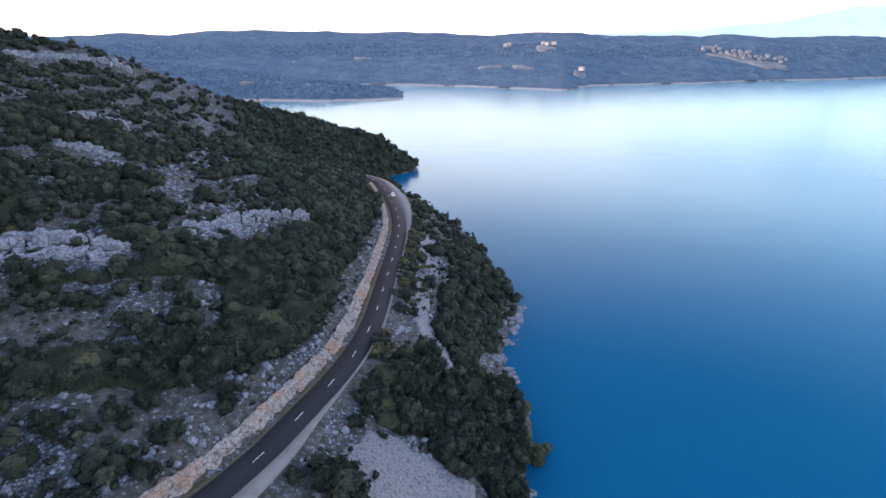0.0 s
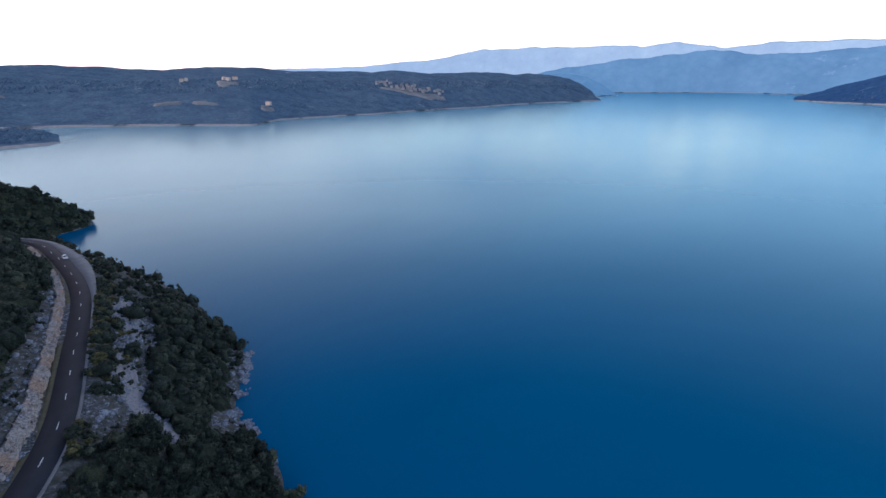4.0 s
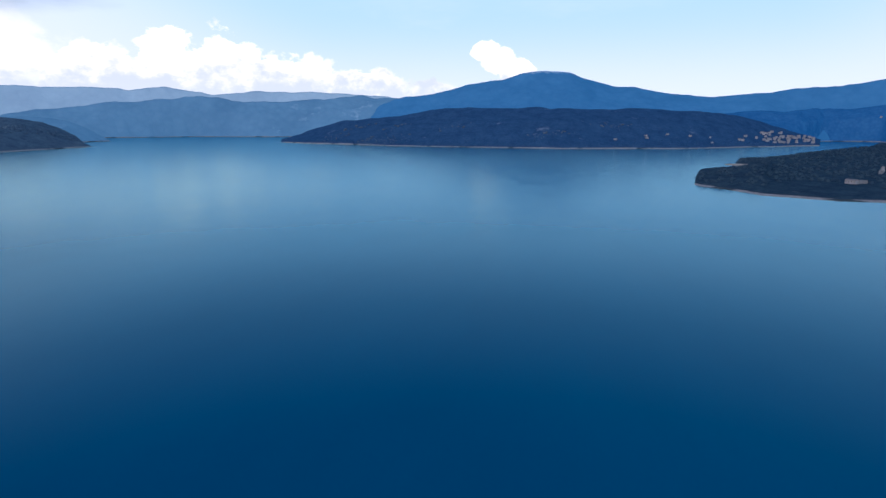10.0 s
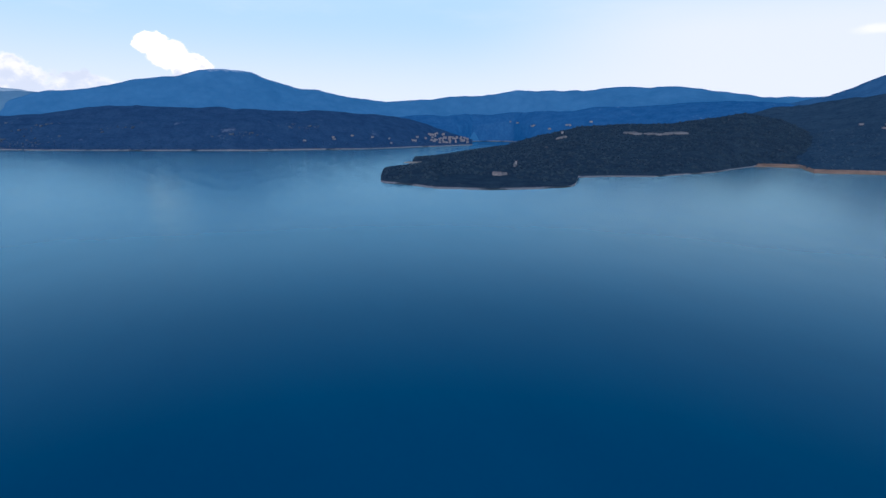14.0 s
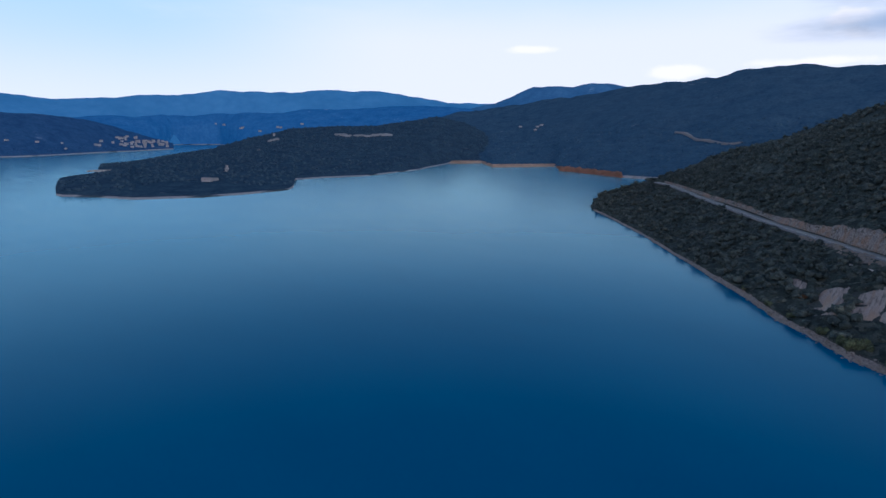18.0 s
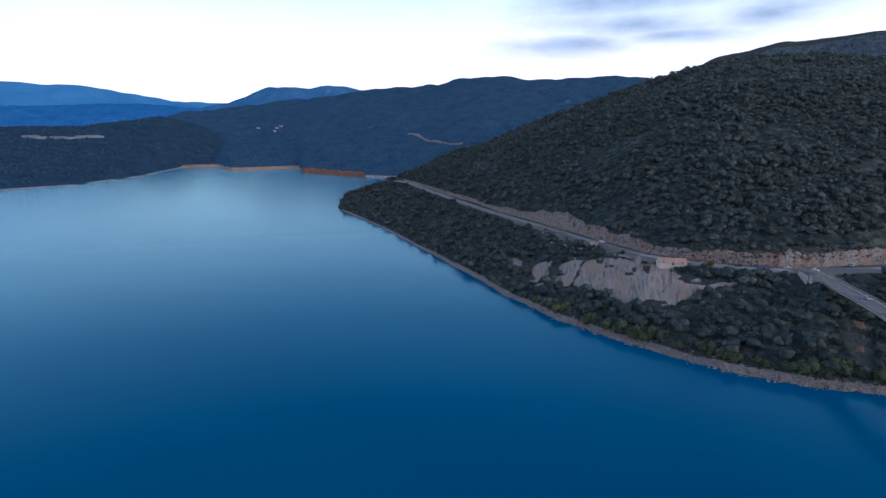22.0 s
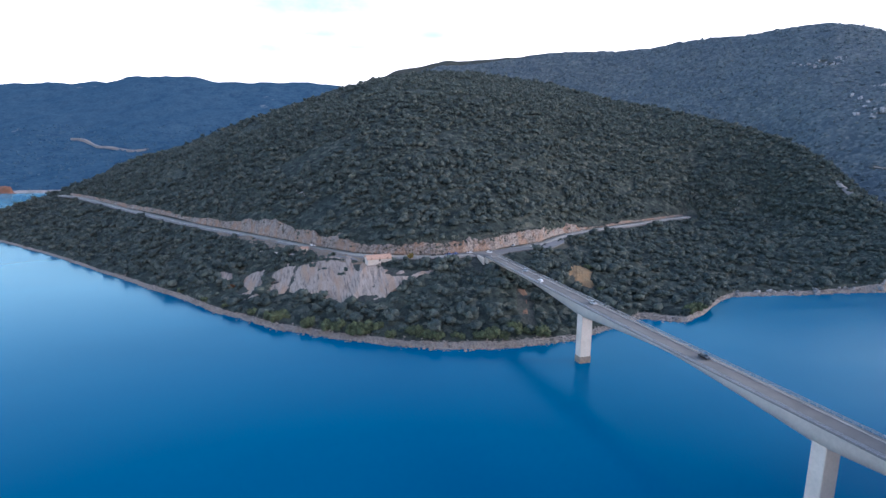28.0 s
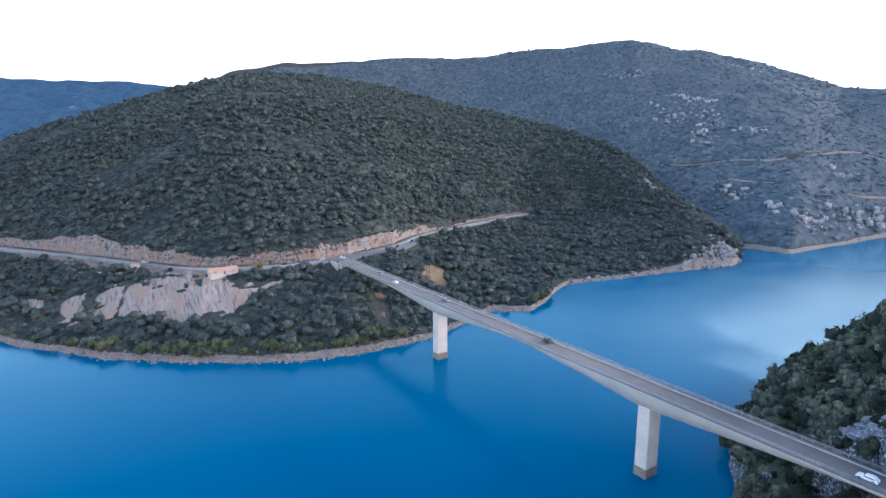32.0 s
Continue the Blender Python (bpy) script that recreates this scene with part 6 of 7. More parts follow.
_gx, _gy = np.meshgrid(np.arange(-300, -118, 1.2), np.arange(-128, -20, 1.2), indexing="ij")
G_J = np.stack([_gx, _gy, near_height(_gx, _gy)], 2)
canopy(G_J, keep_point, 5.6, 1.6, 25, M_CANOPY_J, "close-grown dark oaks covering the rocky point")
Q = scatter(G_J, 1100, rng, keep_point, 1.5)
V, F = joined(BUSHES, Q, np.clip(rng.gamma(9.0, 0.28, len(Q)), 1.0, 4.0), rng, 0.6, (0.8, 1.2))
part("scrub_near_point", mesh_np("scrub", V, F, M_LEAF_J), None, "dark oak bushes crowding the rocky point", "scrub", "stuff")
for k in range(150):
    x, y = rng.uniform(-250, -132), rng.uniform(-112, -40)
    z = float(near_height(np.array([x]), np.array([y]))[0])
    if z < 1.5 or math.hypot(x + 148, y + 56) < 13.5 or (abs(x + 136) < 8 and z > 17):
        continue
    tree("point_oak", (x, y, z), rng.uniform(2.4, 4.8), M_LEAF_J, "dark rounded oak crowding the rocky point", "oaks on the near point", rng.uniform(0.9, 1.25), rng.rand() * 6, k)

# pale trees at the foot of the main hill
for a in list(np.arange(168, 176, 1.9)) + list(np.arange(176.1, 205, 1.35)) + [219.3, 220.1, 219.7]:
    a2 = a + rng.uniform(-0.4, 0.4)
    r = float(at(a2, SHORE_H)) + rng.uniform(5.5, 12)
    p = spot(a2, r, height(G_H, AZ_H, a2, r))
    tree("shore_willow", p, rng.uniform(3.0, 5.2), M_LEAF_LIGHT, "pale green willow at the foot of the wooded slope", "willows along the shore", rng.uniform(0.9, 1.4), rng.rand() * 6, int(rng.randint(50)))
for a, r, s, m, lab in ((208.9, 384, 3.0, M_LEAF_LIGHT, "pale green tree at the top of an earth bank"), (210.4, 352, 3.6, M_LEAF_LIGHT, "pale green tree beside an earth bank"), (190.3, 350, 2.6, M_LEAF_GOLD, "yellowing roadside tree beside the house"), (172.0, 372, 3.0, M_LEAF_BROWN, "rusty bush in the wood"), (226.5, 480, 3.5, M_LEAF_BROWN, "rusty dead tree above the inlet"), (182.2, 368, 2.8, M_LEAF_H, "dark evergreen oak beside the hillside road")):
    p = spot(a, r, height(G_H, AZ_H, a, r))
    if m is M_LEAF_H:
        m = M_LEAF_A
    tree("hillside_tree", p, s, m, lab, "", 1.0, a, int(r))

# ---- rocks ----
STONES = [lumpy(1, 200 + k, 0.55, 0.65) for k in range(6)]
SLABS = []
for k in range(6):
    _v = np.array([(x, y, z) for x in (-1, 1) for y in (-1, 1) for z in (-1, 1)], float) * np.random.RandomState(k).uniform(0.55, 1.15, (8, 3))
    SLABS.append((_v, np.array([(0, 1, 3, 2), (4, 6, 7, 5), (0, 4, 5, 1), (2, 3, 7, 6), (0, 2, 6, 4), (1, 5, 7, 3)])))


def keep_rubble(x, y, z):
    d, side, _ = to_line(x, y, LINE_A)
    cluster = fbm(x * 2 + 70, y * 2, 25, 4)
    return ((cluster > 0.02) | ((side > 0) & (d < 16))) & ~thicket(x, y) & (d > 7) & (np.hypot(x, y) < 330)


_gx, _gy = np.meshgrid(np.arange(-165, 34, 2.0), np.arange(40, 310, 2.0), indexing="ij")
G_R = np.stack([_gx, _gy, near_height(_gx, _gy)], 2)
P = np.concatenate([scatter(G_A, 9000, rng, keep_rubble, 0.2), scatter(G_R, 17000, rng, keep_rubble, 0.2)])
_az = np.degrees(np.arctan2(P[:, 0], P[:, 1]))
P = P[((_az > -52) & (_az < 14)) | ((_az < -100) & (_az > -125))]
V, F = joined(STONES, P, np.minimum(rng.gamma(1.6, 0.22, len(P)) + 0.18, 1.1), rng, lift=0.15)
part("limestone_rubble", mesh_np("rubble", V, F, M_ROCK), None, "pale limestone rubble strewn over the slope", "rubble", "stuff")


# boulders and rubble along the main hill's waterline
_a = rng.uniform(153, 236, 5000)
_r = at(_a, SHORE_H) + rng.normal(1.5, 2.4, len(_a))
P = np.array([tuple(spot(a, r, max(-0.2, height(G_H, AZ_H, a, r)))) for a, r in zip(_a, _r)])
_a = rng.uniform(237.6, 262, 900)
_r = at(_a, SHORE_I) + rng.normal(2.0, 2.6, len(_a))
P = np.concatenate([P, [tuple(spot(a, r, max(-0.2, height(G_I, AZ_I, a, r)))) for a, r in zip(_a, _r)]])
V, F = joined(STONES, P, np.minimum(rng.gamma(1.3, 0.18, len(P)) + 0.12, 0.9), rng, lift=0.1)
part("shore_boulders", mesh_np("boulders", V, F, M_SHORE), None, "beige boulders and rubble along the waterline", "rubble", "stuff")


def block_mesh(seed):
    """A squared limestone block with knocked-off corners."""
    bm = bmesh.new()
    bmesh.ops.create_cube(bm, size=1.0)
    bmesh.ops.subdivide_edges(bm, edges=bm.edges[:], cuts=2, use_grid_fill=True)
    r = random.Random(seed)
    for v in bm.verts:
        v.co *= 0.92 + 0.16 * r.random() - 0.12 * (v.co.length > 0.75)
        v.co += Vector((r.uniform(-0.07, 0.07), r.uniform(-0.07, 0.07), r.uniform(-0.07, 0.07)))
    return bm_mesh("block", bm, M_ROCK)


BLOCKS = [block_mesh(k) for k in range(7)]


def ledge(points, high, deep, label):
    """A broken outcrop of squared limestone blocks along a line on the near hill."""
    ln = polyline(points, 2.4)
    r = np.random.RandomState(len(points) * 13 + int(abs(points[0][0])))
    z0 = float(near_height(np.array([points[0][0]]), np.array([points[0][1]]))[0])
    ob = tagged(new("rock_ledge"), label, "outcrop")
    ob.location = (points[0][0], points[0][1], z0)
    for p in ln:
        for j in range(3):
            x, y = p[0] + r.randn() * 1.3, p[1] + r.randn() * 1.3
            z = float(near_height(np.array([x]), np.array([y]))[0]) + high * 0.2
            b = part("block", BLOCKS[r.randint(7)], ob)
            b.location = (x - points[0][0], y - points[0][1], z - z0)
            b.rotation_euler = (r.randn() * 0.08, r.randn() * 0.08, r.rand() * 0.9)
            k = r.uniform(0.55, 1.1)
            b.scale = (2.8 * k * r.uniform(0.7, 1.3), deep * k, high * k)


for _q in LEDGES:
    ledge(*_q)
ledge([(24, 172), (27, 190), (31, 205)], 2.2, 2.4, "grey boulders at the water's edge")
ledge([(21, 150), (20, 162)], 1.8, 2.0, "grey boulders at the water's edge")
ledge([(17, 96), (21, 104)], 1.8, 2.2, "pale rock slab at the shore")
ledge([(-144, -52), (-149, -54), (-154, -58), (-152, -63), (-148, -60)], 1.5, 4.6, "pale bare rock slab on the near point")


def crag(G, azs, spots, high, wide, label, mat=M_CRAG):
    """Pale rock outcrops on the far slopes, each of several broken blocks."""
    V, F, b = [], [], 0
    r = np.random.RandomState(int(spots[0][0] * 7))
    for a, q in spots:
        for j in range(22):
            v, f = SLABS[r.randint(6)]
            c_, s_ = math.cos(r.rand() * 6), math.sin(r.rand() * 6)
            v = np.column_stack([v[:, 0] * c_ - v[:, 1] * s_, v[:, 0] * s_ + v[:, 1] * c_, v[:, 2]])
            da, dr = r.randn() * wide * 0.1, r.randn() * wide * 1.5
            p = spot(a + da, q + dr, height(G, azs, a + da, q + dr))
            k = min(1.2, r.gamma(1.6, 0.24) + 0.14)
            V.append(v * np.array([wide * 0.4 * r.uniform(0.5, 1.5), wide * 0.4 * r.uniform(0.5, 1.5), high * 0.5]) * k + np.array(p) + np.array([0, 0, 0.15 * high]))
            F.append(f + b)
            b += len(v)
    part("rock_outcrop", mesh_np("rock_outcrop", np.concatenate(V), np.concatenate(F), mat), None, label, "outcrop", "stuff")


crag(G_H, AZ_H, [(234.2, 500), (235.0, 510), (235.6, 520), (236.2, 525), (236.8, 528), (237.2, 538), (236.6, 545), (236.0, 552), (236.9, 534), (237.3, 542), (236.4, 532), (235.4, 514), (237.0, 548), (236.7, 556)], 4.6, 4.6, "pale limestone cliffs at the headland of the inlet")
crag(G_H, AZ_H, [(222.5, 418), (224.2, 428), (225.4, 434), (227, 444), (229, 456), (231, 472), (233, 490)], 2.2, 3.0, "low grey rocks along the inlet's shore")
crag(G_H, AZ_H, [(179.8, 470), (179.2, 476), (196.5, 520), (222.1, 655), (229.8, 670), (229.6, 640)], 1.8, 3.0, "small pale outcrops showing through the scrub")
crag(G_I, AZ_I, CLIFF_I, 8.0, 7.0, "white limestone cliff above the far shore of the inlet", M_CRAG_PALE)
crag(G_I, AZ_I, CRAGS_I, 7.4, 8.0, "pale limestone outcrops on the high slope", M_CRAG_PALE)

def sight(G, azs, a, e):
    """Distance at which land round the eye reaches e degrees over the eye's level."""
    r = np.arange(900, 4600, 5.0)
    z = np.array([height(G, azs, a, q) for q in r])
    ok = np.nonzero(z + 5 >= rise(r, e))[0]
    return float(r[ok[0]]) if len(ok) else 2000.0


# ---- houses ----
def house(p, size, turn, label, roof_mat=M_ROOF, wall_mat=M_PLASTER, detail=0, group=""):
    """A plain gabled house: walls, roof and, on the nearer ones, openings."""
    w, d, h = size
    ob = tagged(new("house"), label, "house", group)
    ob.matrix_world = Matrix.Translation(p) @ Matrix.Rotation(turn, 4, "Z")
    rise_ = d * 0.22
    bm = bmesh.new()
    b = [bm.verts.new(c) for c in ((-w / 2, -d / 2, -2.5), (w / 2, -d / 2, -2.5), (w / 2, d / 2, -2.5), (-w / 2, d / 2, -2.5))]
    t = [bm.verts.new(c) for c in ((-w / 2, -d / 2, h), (w / 2, -d / 2, h), (w / 2, d / 2, h), (-w / 2, d / 2, h))]
    g = [bm.verts.new((-w / 2, 0, h + rise_)), bm.verts.new((w / 2, 0, h + rise_))]
    for f in ((b[0], b[1], t[1], t[0]), (b[2], b[3], t[3], t[2]), (b[1], b[2], t[2], g[1], t[1]), (b[3], b[0], t[0], g[0], t[3])):
        bm.faces.new(f)
    part("wall", bm_mesh("wall", bm, wall_mat), ob)
    bm = bmesh.new()
    e, th = 0.5, 0.25
    rows = [[bm.verts.new((x, y, z)) for x in (-w / 2 - e, w / 2 + e)] for y, z in ((-d / 2 - e, h - e * 0.44), (0, h + rise_), (d / 2 + e, h - e * 0.44))]
    tops = [[bm.verts.new(v.co + Vector((0, 0, th))) for v in r] for r in rows]
    for k in (0, 1):
        bm.faces.new((rows[k][0], rows[k][1], rows[k + 1][1], rows[k + 1][0]))
        bm.faces.new((tops[k][0], tops[k + 1][0], tops[k + 1][1], tops[k][1]))
        for s in (0, 1):
            bm.faces.new((rows[k][s], rows[k + 1][s], tops[k + 1][s], tops[k][s]))
    for k in (0, 2):
        bm.faces.new((rows[k][0], rows[k][1], tops[k][1], tops[k][0]))
    bmesh.ops.recalc_face_normals(bm, faces=bm.faces[:])
    part("roof", bm_mesh("roof", bm, roof_mat), ob)
    for k in range(detail):
        x = -w / 2 + (k + 0.5) * w / detail
        tallw = 2.1 if k == detail // 2 else 1.2
        for s in (-1, 1):
            bm = bmesh.new()
            bmesh.ops.create_cube(bm, size=1.0)
            bmesh.ops.scale(bm, vec=(1.0, 0.16, tallw), verts=bm.verts)
            bmesh.ops.translate(bm, vec=(x, s * d / 2, tallw / 2 + (0.0 if tallw > 2 else 1.0)), verts=bm.verts)
            part("door" if tallw > 2 else "window", bm_mesh("opening", bm, M_SHUTTER), ob)
    return ob


_p = spot(186.9, 347.5, 27.2)
house(_p, (15.5, 8.5, 1.5), radians(8), "low pale house with a faded pink tiled roof beside the road", detail=3)
house(spot(179.4, 386, height(G_H, AZ_H, 179.4, 386) + 0.8), (4.2, 3.6, 2.6), radians(15), "tiny plastered hut on a terrace below the road", detail=1)
AZ_B, AZ_D, AZ_F, AZ_G = arange(314, 406.3, 0.3), arange(60.9, 112, 0.25), arange(102.5, 144, 0.2), arange(137, 196, 0.25)
for k in range(46):
    f = rng.rand()
    a = 383.2 + 6.9 * f + rng.uniform(-0.3, 0.3)
    r = 2190 - 60 * f + rng.uniform(-80, 60)
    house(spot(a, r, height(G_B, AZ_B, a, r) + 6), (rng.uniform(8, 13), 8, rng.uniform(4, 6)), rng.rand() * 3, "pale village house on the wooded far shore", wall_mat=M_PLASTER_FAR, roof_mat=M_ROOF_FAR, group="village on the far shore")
for a, r in ((365.6, 1860), (366.0, 1870), (369.2, 1900), (369.6, 1885), (370.2, 1895), (373, 1620)):
    house(spot(a, r, height(G_B, AZ_B, a, r) + 6), (14, 9, 6), a, "lone pale farmhouse in the far woods", group="farmhouses on the far shore")
for k in range(64):
    a = float(np.clip(rng.normal(109.2, 1.35), 105.8, 111.4))
    e = min(float(at(a, SKY_D)) - 0.12, rng.uniform(-1.55, -0.95 + 0.35 * (abs(a - 108.3) < 0.9)))
    r = sight(G_D, AZ_D, a, e)
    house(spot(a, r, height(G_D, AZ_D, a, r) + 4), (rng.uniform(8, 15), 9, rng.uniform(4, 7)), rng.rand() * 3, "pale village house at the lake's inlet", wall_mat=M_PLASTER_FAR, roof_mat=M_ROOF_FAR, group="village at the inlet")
for a, r in ((97.8, 2600), (97.9, 2580), (99.7, 2660), (101.7, 2710), (103.4, 2800), (103.6, 2745), (95.0, 2520)):
    house(spot(a, r, height(G_D, AZ_D, a, r) + 8), (12, 8, 3), a, "pale villa on the dark wooded promontory", wall_mat=M_PLASTER_FAR, roof_mat=M_ROOF_FAR, group="villas on the promontory")
def patch(G, azs, a, r, wide, deep, mat, label, seed):
    """An irregular bare clearing lying on far land."""
    n, rg = 22, np.random.RandomState(seed)
    th = np.linspace(0, 2 * math.pi, n, endpoint=False)
    k = 0.8 + 0.22 * np.sin(2 * th + rg.rand() * 6) + 0.16 * np.sin(3 * th + rg.rand() * 6) + 0.1 * np.sin(5 * th + rg.rand() * 6)
    rows = [[tuple(spot(a + math.degrees(wide * f * q * math.cos(t) / r), r + deep * f * q * math.sin(t), height(G, azs, a + math.degrees(wide * f * q * math.cos(t) / r), r + deep * f * q * math.sin(t)) + 5.0 - 9.0 * (f == 1))) for t, q in zip(th, k)] for f in (0.05, 0.5, 0.85, 1)]
    G2 = np.array([row + row[:1] for row in rows])
    part("clearing", mesh_np("clearing", G2.reshape(-1, 3), grid_faces(*G2.shape[:2]), mat), None, label, "clearing", "structure")


for k, (a, e, w, d, lab) in enumerate(((369.4, -0.3, 32, 60, "pale field high on the far shore"), (372.8, -2.6, 26, 24, "pale clearing near the far shore's water"), (364.3, -2.0, 40, 16, "pale strip of field in the far woods"), (367.3, -2.0, 40, 16, "pale strip of field in the far woods"), (386.2, -1.1, 90, 50, "pale open ground round the far village"), (388.6, -1.55, 60, 60, "pale open ground below the far village"), (351.5, -1.2, 30, 14, "pale strip of field in the far woods"))):
    patch(G_B, AZ_B, a, sight(G_B, AZ_B, a, e), w, d, M_CLEAR, lab, 60 + k)
for k, (a, e, w, d, lab) in enumerate(((127.6, -0.3, 40, 30, "pale field on the peninsula's back"), (129.6, -0.37, 45, 24, "pale field on the peninsula's back"), (131.5, -0.26, 40, 30, "pale field on the peninsula's back"), (120.9, -0.8, 20, 22, "pale clearing round a ridge house"), (114.9, -4.5, 14, 14, "dry clearing round the peninsula house"), (116.3, -3.6, 5, 30, "pale path through the peninsula's woods"))):
    patch(G_F, AZ_F, a, sight(G_F, AZ_F, a, e), w, d, M_CLEAR, lab, 80 + k)
for a, e in ((115.7, -0.45), (117.9, 0.12), (118.1, 0.2), (121.3, 0.3), (121.6, 0.25), (123.6, 0.62), (119.6, -0.1), (116.4, -0.2)):
    r = sight(G_FOOT, arange(94, 147, 0.3), a, e)
    house(spot(a, r, height(G_FOOT, arange(94, 147, 0.3), a, r) + 5), (18, 11, 6), a, "pale house scattered in the blue foothills", wall_mat=M_PLASTER_FAR, roof_mat=M_ROOF_FAR, group="houses in the foothills")
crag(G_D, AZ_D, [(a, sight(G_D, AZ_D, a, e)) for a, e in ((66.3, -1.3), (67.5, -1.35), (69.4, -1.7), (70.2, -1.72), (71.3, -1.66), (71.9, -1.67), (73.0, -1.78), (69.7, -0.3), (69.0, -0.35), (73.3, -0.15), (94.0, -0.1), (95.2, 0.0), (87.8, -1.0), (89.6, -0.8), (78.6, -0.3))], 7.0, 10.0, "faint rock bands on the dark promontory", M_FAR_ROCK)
patch(G_SPIT, arange(330, 356.9, 0.2), 340.5, sight(G_SPIT, arange(330, 356.9, 0.2), 340.5, -3.3), 16, 6, M_CLEAR, "pale clearing on the wooded spit", 71)
house(spot(114.5, 1130, height(G_F, AZ_F, 114.5, 1130) + 4), (17, 8, 3.5), 0.6, "large pale house among the peninsula's trees", wall_mat=M_PLASTER_FAR, roof_mat=M_ROOF_FAR, detail=4)
house(spot(120.9, 2200, height(G_F, AZ_F, 120.9, 2200) + 6), (6, 6, 6), 0.3, "pale tower house on the peninsula's ridge", wall_mat=M_PLASTER_FAR, roof_mat=M_ROOF_FAR)
house(spot(116.4, 1330, height(G_F, AZ_F, 116.4, 1330) + 4), (4, 4, 8), 0.2, "slender pale tower above the trees", wall_mat=M_PLASTER_FAR, roof_mat=M_ROOF_FAR)
for a, r in ((147.2, 2534), (147.0, 2500), (145.5, 2640), (147.6, 2545)):
    house(spot(a, r, height(G_G, AZ_G, a, r) + 8), (14, 9, 3), a, "pale farm buildings in the valley woods", wall_mat=M_PLASTER_FAR, roof_mat=M_ROOF_FAR, group="valley farm")

# ---- bare earth, beaches, far road ----
def strip_on(G, azs, rows, width, mat, name, label, lift=1.0, cat="ground"):
    """A strip of bare ground laid along a line of (degree, distance)."""
    pts = polyline([tuple(spot(a, r, height(G, azs, a, r) + lift)) for a, r in rows], 8.0)
    n = sides(pts)
    w = width * (0.6 + 0.4 * np.sin(np.linspace(0, math.pi, len(pts)))) * np.clip(0.9 + 0.9 * fbm(pts[:, 0], pts[:, 1], 40, 3), 0.15, 1.6)
    V, F = ribbon(np.column_stack([pts[:, :2], pts[:, 2]]), -w / 2, w / 2, 0.0, 6.0)
    part(name, mesh_np(name, V, F, mat), None, label, cat, "structure")


def bare_bank(a0, a1, high, mat, name, label):
    """A bare earth bank along the bay's waterline, ragged along its top."""
    azs = arange(a0, a1, 0.05)
    r = at(azs, SHORE_G)
    h = high + 0.6 * high * fbm(azs * 20, azs * 0, 6.0, 3)
    e = np.clip(np.minimum(azs - a0, a1 - azs) * 3, 0, 1)
    G = polar_grid(azs, [(r - 6, -3 + 0 * r), (r - 3, 0.4 + 0 * r), (r + 8, 0.5 + (h + 2) * e), (r + 26, -2 + (h + 9) * e)], [2, 8, 3], 1.0, 12.0)
    part(name, mesh_np(name, G.reshape(-1, 3), grid_faces(*G.shape[:2]), mat), None, label, "bank", "structure")


bare_bank(149.2, 155.9, 5.0, M_RED, "red_bank", "bare red-earth bank round the bay")
bare_bank(138.2, 149.5, 0.9, M_ORANGE, "orange_beach", "low orange-beige beach at the head of the bay")
_az = arange(104.9, 108.4, 0.05)
_e = np.sin(np.clip((_az - 104.9) / 3.5, 0, 1) * math.pi)
_G = polar_grid(_az, [(1580 - 22 * _e, -1 + 0 * _az), (1590 - 14 * _e, 1.4 * _e), (1620 + 0 * _az, 2.2 * _e), (1680 + 0 * _az, -1 + 0 * _az)], [2, 4, 3])
part("sand_spit", mesh_np("sand_spit", _G.reshape(-1, 3), grid_faces(*_G.shape[:2]), M_SAND), None, "low pale sand spit off the peninsula", "beach", "structure")
for _rows in TRACKS_I:
    strip_on(G_I, AZ_I, _rows, 3.6, M_TRACK_I, "track", "pale earth track across the back hill", 1.2, "track")
strip_on(G_H, AZ_H, [(229.3, 676), (229.7, 668), (230.1, 662), (230.9, 652)], 7, M_GRAVEL, "track", "pale road winding over the hill's shoulder", 3.2, "track")
strip_on(G_G, AZ_G, [(160.2, 1880), (161.0, 1850), (162.0, 1790), (162.8, 1770), (164.5, 1715), (166, 1690)], 16, M_GRAVEL, "far_road", "pale road winding down the wooded valley", 6.0, "road")

# ---- cars, signs and small things ----
def loft(profile, width, inset, mat, name):
    """A side outline (x, z) given width across y, its upper points drawn in by inset."""
    zs = [z for _, z in profile]
    lo, hi = min(zs), max(zs)
    bm = bmesh.new()
    rows = []
    for s in (-1, 1):
        rows.append([bm.verts.new((x, s * (width / 2 - inset * ((z - lo) / (hi - lo)) ** 1.5), z)) for x, z in profile])
    n = len(profile)
    for k in range(n):
        bm.faces.new((rows[0][k], rows[0][(k + 1) % n], rows[1][(k + 1) % n], rows[1][k]))
    bm.faces.new(rows[0][::-1])
    bm.faces.new(rows[1])
    bmesh.ops.recalc_face_normals(bm, faces=bm.faces[:])
    bmesh.ops.bevel(bm, geom=bm.edges[:], offset=0.05, segments=2, affect="EDGES")
    return bm_mesh(name, bm, mat)


def wheel_mesh(radius, wide, mat, name):
    bm = bmesh.new()
    bmesh.ops.create_cone(bm, cap_ends=True, segments=16, radius1=radius, radius2=radius, depth=wide, matrix=Matrix.Rotation(math.pi / 2, 4, "X"))
    bmesh.ops.bevel(bm, geom=bm.edges[:], offset=0.03, segments=1, affect="EDGES")
    return bm_mesh(name, bm, mat)


def box_mesh(size, mat, name="box", bevel=0.02):
    bm = bmesh.new()
    bmesh.ops.create_cube(bm, size=1.0)
    bmesh.ops.scale(bm, vec=size, verts=bm.verts)
    bmesh.ops.bevel(bm, geom=bm.edges[:], offset=bevel, segments=1, affect="EDGES")
    return bm_mesh(name, bm, mat)


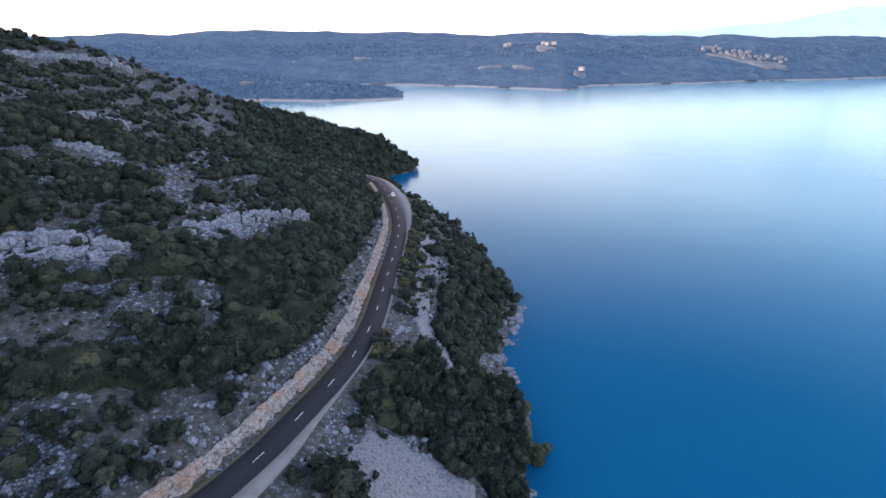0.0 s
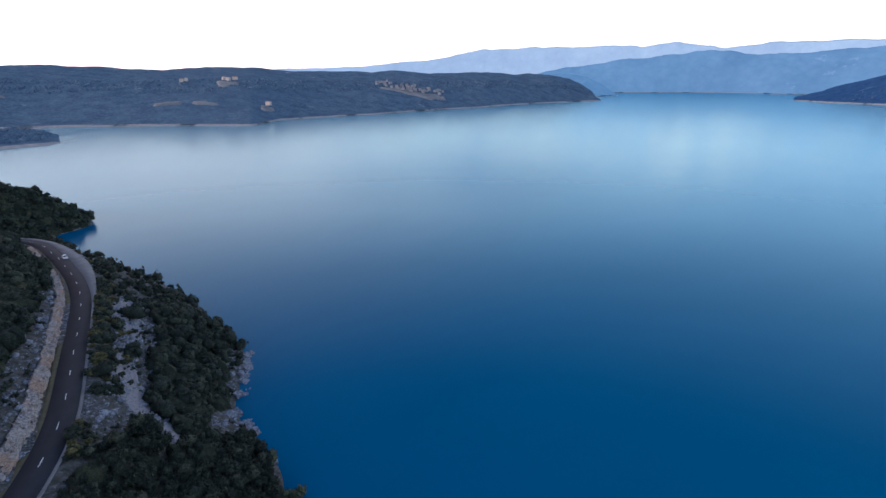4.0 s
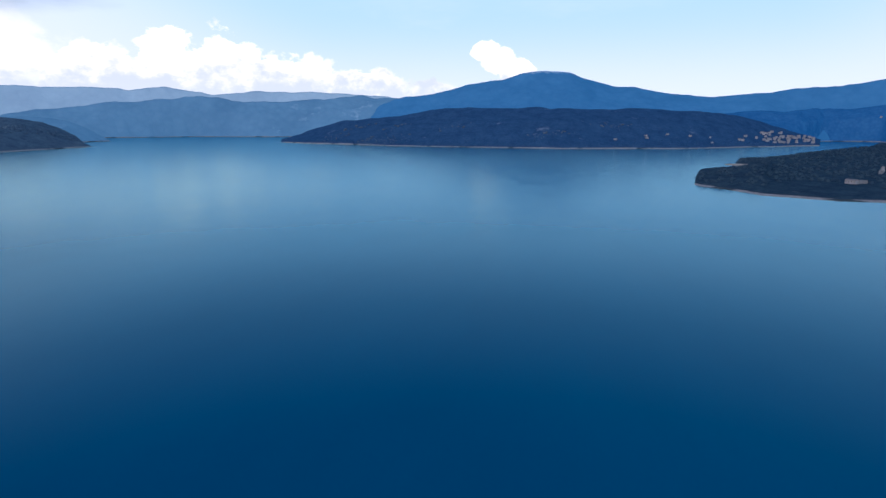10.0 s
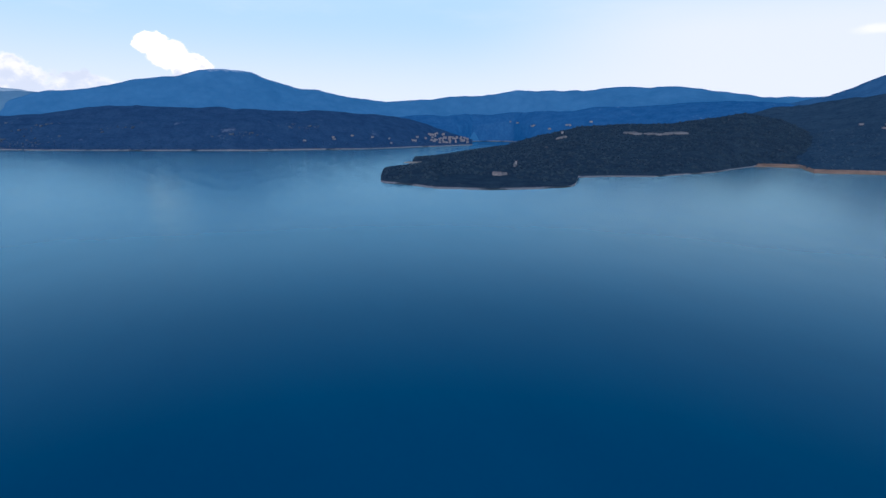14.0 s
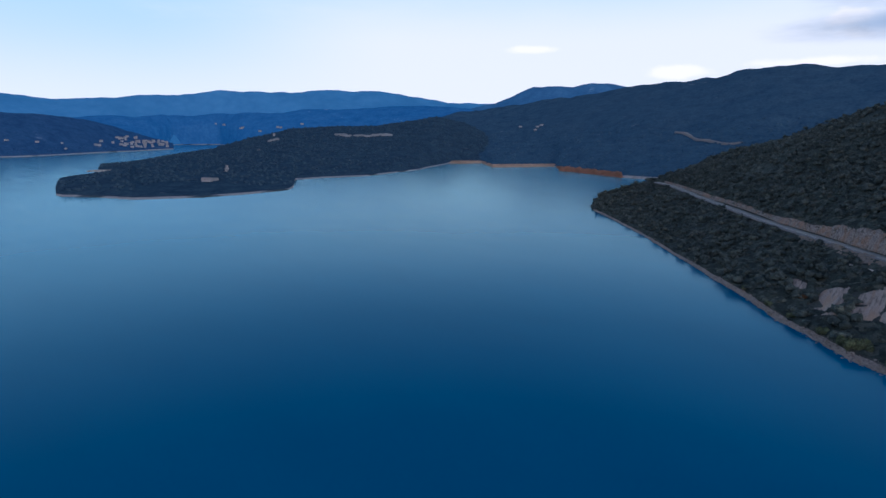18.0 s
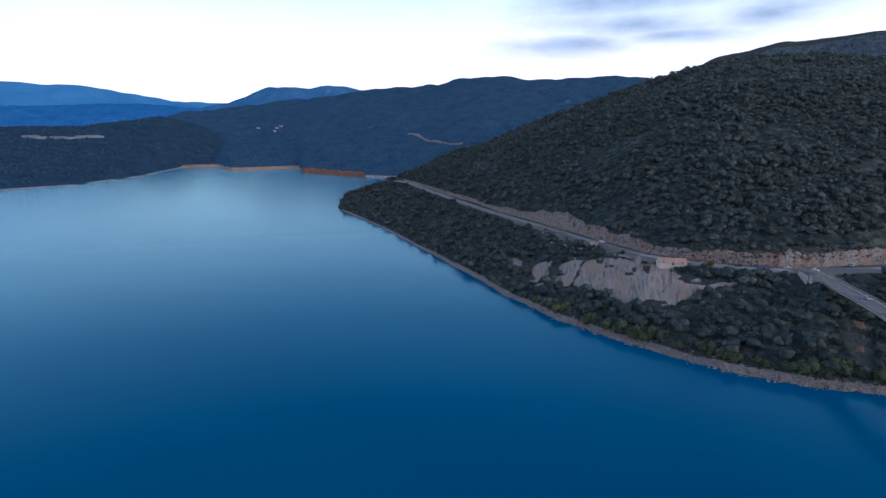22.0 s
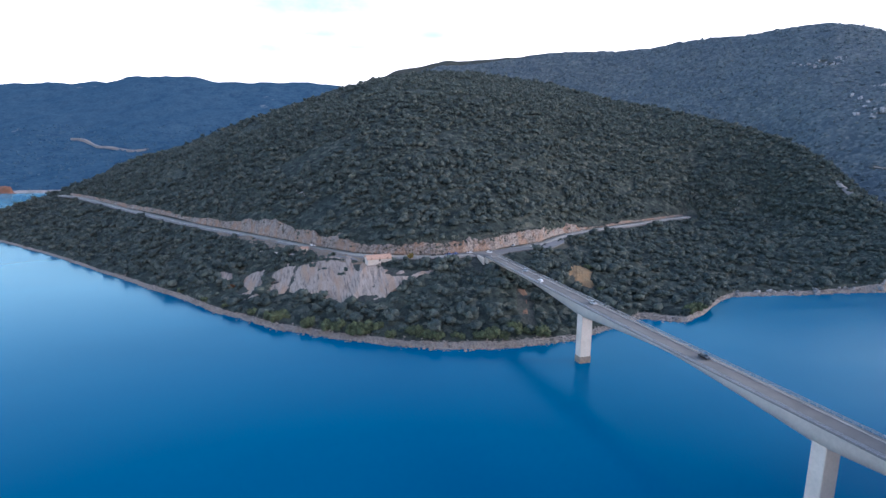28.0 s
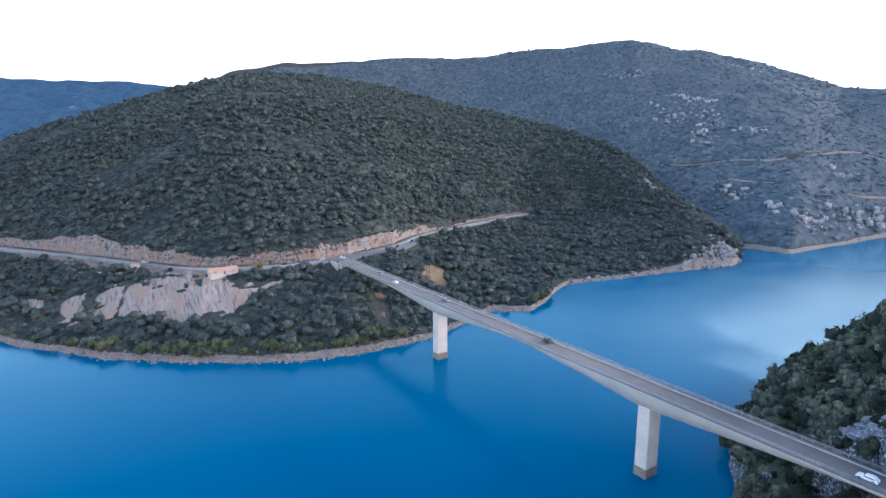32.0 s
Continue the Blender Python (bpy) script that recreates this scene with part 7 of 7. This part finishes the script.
TYRE, RIM = wheel_mesh(0.32, 0.2, M_TYRE, "tyre"), wheel_mesh(0.2, 0.215, M_STEEL, "rim")
CAR_CABIN = [(-1.75, 0.85), (-1.5, 1.38), (-1.2, 1.47), (0.1, 1.47), (0.35, 1.38), (0.95, 0.88)]
CAR_GLASS = [(-1.62, 0.9), (-1.42, 1.36), (0.28, 1.36), (0.82, 0.9)]
CAR_BODY = [(-2.05, 0.3), (-2.1, 0.65), (-1.95, 0.9), (0.95, 0.92), (1.75, 0.8), (2.08, 0.6), (2.05, 0.3)]


def car(p, turn, paint, label):
    ob = tagged(new("car"), label, "car", "cars on the road")
    ob.matrix_world = Matrix.Translation(p) @ Matrix.Rotation(turn, 4, "Z")
    part("body", loft(CAR_BODY, 1.78, 0.06, paint, "body"), ob)
    roof = part("cabin", loft(CAR_CABIN, 1.62, 0.2, paint, "cabin"), ob)
    part("side_windows", loft(CAR_GLASS, 1.66, 0.2, M_GLASS, "side_windows"), roof, "dark tinted side windows")
    w = part("windscreen", box_mesh((0.62, 1.28, 0.03), M_GLASS, "windscreen", 0.01), roof, "dark windscreen")
    w.matrix_local = Matrix.Translation((0.67, 0, 1.14)) @ Matrix.Rotation(radians(40), 4, "Y")
    for x in (-1.28, 1.3):
        for y in (-0.8, 0.8):
            q = part("wheel", TYRE, ob)
            q.location = (x, y, 0.32)
            part("rim", RIM, q)
    for y in (-0.62, 0.62):
        part("headlight", box_mesh((0.08, 0.34, 0.14), M_LAMP, "headlight"), ob).location = (2.02, y, 0.62)
        part("tail_light", box_mesh((0.08, 0.3, 0.16), M_TAIL, "tail_light"), ob).location = (-2.06, y, 0.72)
    return ob


PAINT = {k: simple_mat(k + "_car_paint", c, 0.3, 2.0, 0.06, spec=0.5) for k, c in (("white", (0.75, 0.75, 0.75)), ("silver", (0.4, 0.41, 0.43)), ("black", (0.02, 0.02, 0.025)), ("blue", (0.04, 0.08, 0.22)))}
_t = (AX1 - AX0).normalized()
_turn = math.atan2(_t.y, _t.x)
for s, o, k, back in ((180.0, 1.7, "black", 0), (282.0, -1.7, "white", 1), (68.0, -1.7, "white", 1), (44.0, 1.7, "silver", 0), (112.0, 1.7, "silver", 0)):
    q = AX0 + _t * s + Vector((-_t.y, _t.x)) * o
    car((q.x, q.y, DECK + 0.01), _turn + math.pi * back, PAINT[k], k + " small car crossing the concrete bridge")
for x, y, turn, k, lab in ((-117.5, -347.0, 2.2, "white", "white small car at the bridge junction"), (-160, -362.5, 0.9, "black", "black car parked in the lay-by"), (-167, -367, 0.9, "black", "black car parked in the lay-by"), (-78, -345.0, 0.1, "black", "dark car on the hillside road"), (-88.5, -346.0, 0.2, "blue", "blue car on the hillside road"), (-93.5, -346.8, 0.2, "blue", "blue car on the hillside road"), (-104, -348.6, 0.3, "silver", "silver car on the hillside road"), (-142.5, -367, 0.9, "silver", "silver car beyond the bridge junction"), (-1.5, -396.5, 2.6, "white", "white car on the hillside road")):
    z = 28.16 if k != "black" or y > -350 else 28.12
    car((x, y, z), turn, PAINT[k], lab)
car((-28.2, 274, 28.17), math.atan2(-40, 10), PAINT["white"], "white car driving round the lakeside bend")


def sign(p, turn, label, size=(1.1, 0.06, 0.8)):
    ob = tagged(new("road_sign"), label, "road sign", "signs at the junction")
    ob.matrix_world = Matrix.Translation(p) @ Matrix.Rotation(turn, 4, "Z")
    part("post", box_mesh((0.1, 0.1, 3.0), M_STEEL, "post", 0.015), ob).location = (0, 0, 1.3)
    part("panel", box_mesh(size, M_SIGN, "panel", 0.01), ob, "white panel").location = (0, 0.08, 2.5)
    return ob


sign((-121.5, -363.5, 28.0), 0.3, "large white direction sign at the bridge junction", (2.6, 0.08, 1.4))
sign((-110.5, -357.0, 28.0), 0.2, "white direction sign by the rock face", (1.6, 0.08, 1.0))
sign((-106.8, -356.4, 28.0), 0.2, "small white sign by the rock face")
for s in (8.0, 30.0, 52.0):
    q = AX0 + _t * s - Vector((-_t.y, _t.x)) * 4.3
    sign((q.x, q.y, DECK), 1.2, "small white marker at the bridge end", (0.5, 0.05, 0.7))
# a dead pole on the near slope
_z = float(near_height(np.array([-45.5]), np.array([103.5]))[0])
_pole = tagged(new("pole", box_mesh((0.18, 0.18, 7.0), M_BARK, "pole", 0.03)), "leaning bare wooden pole on the scrub slope", "pole")
_pole.matrix_world = Matrix.Translation((-45.5, 103.5, _z + 3.2)) @ Matrix.Rotation(0.06, 4, "Y")
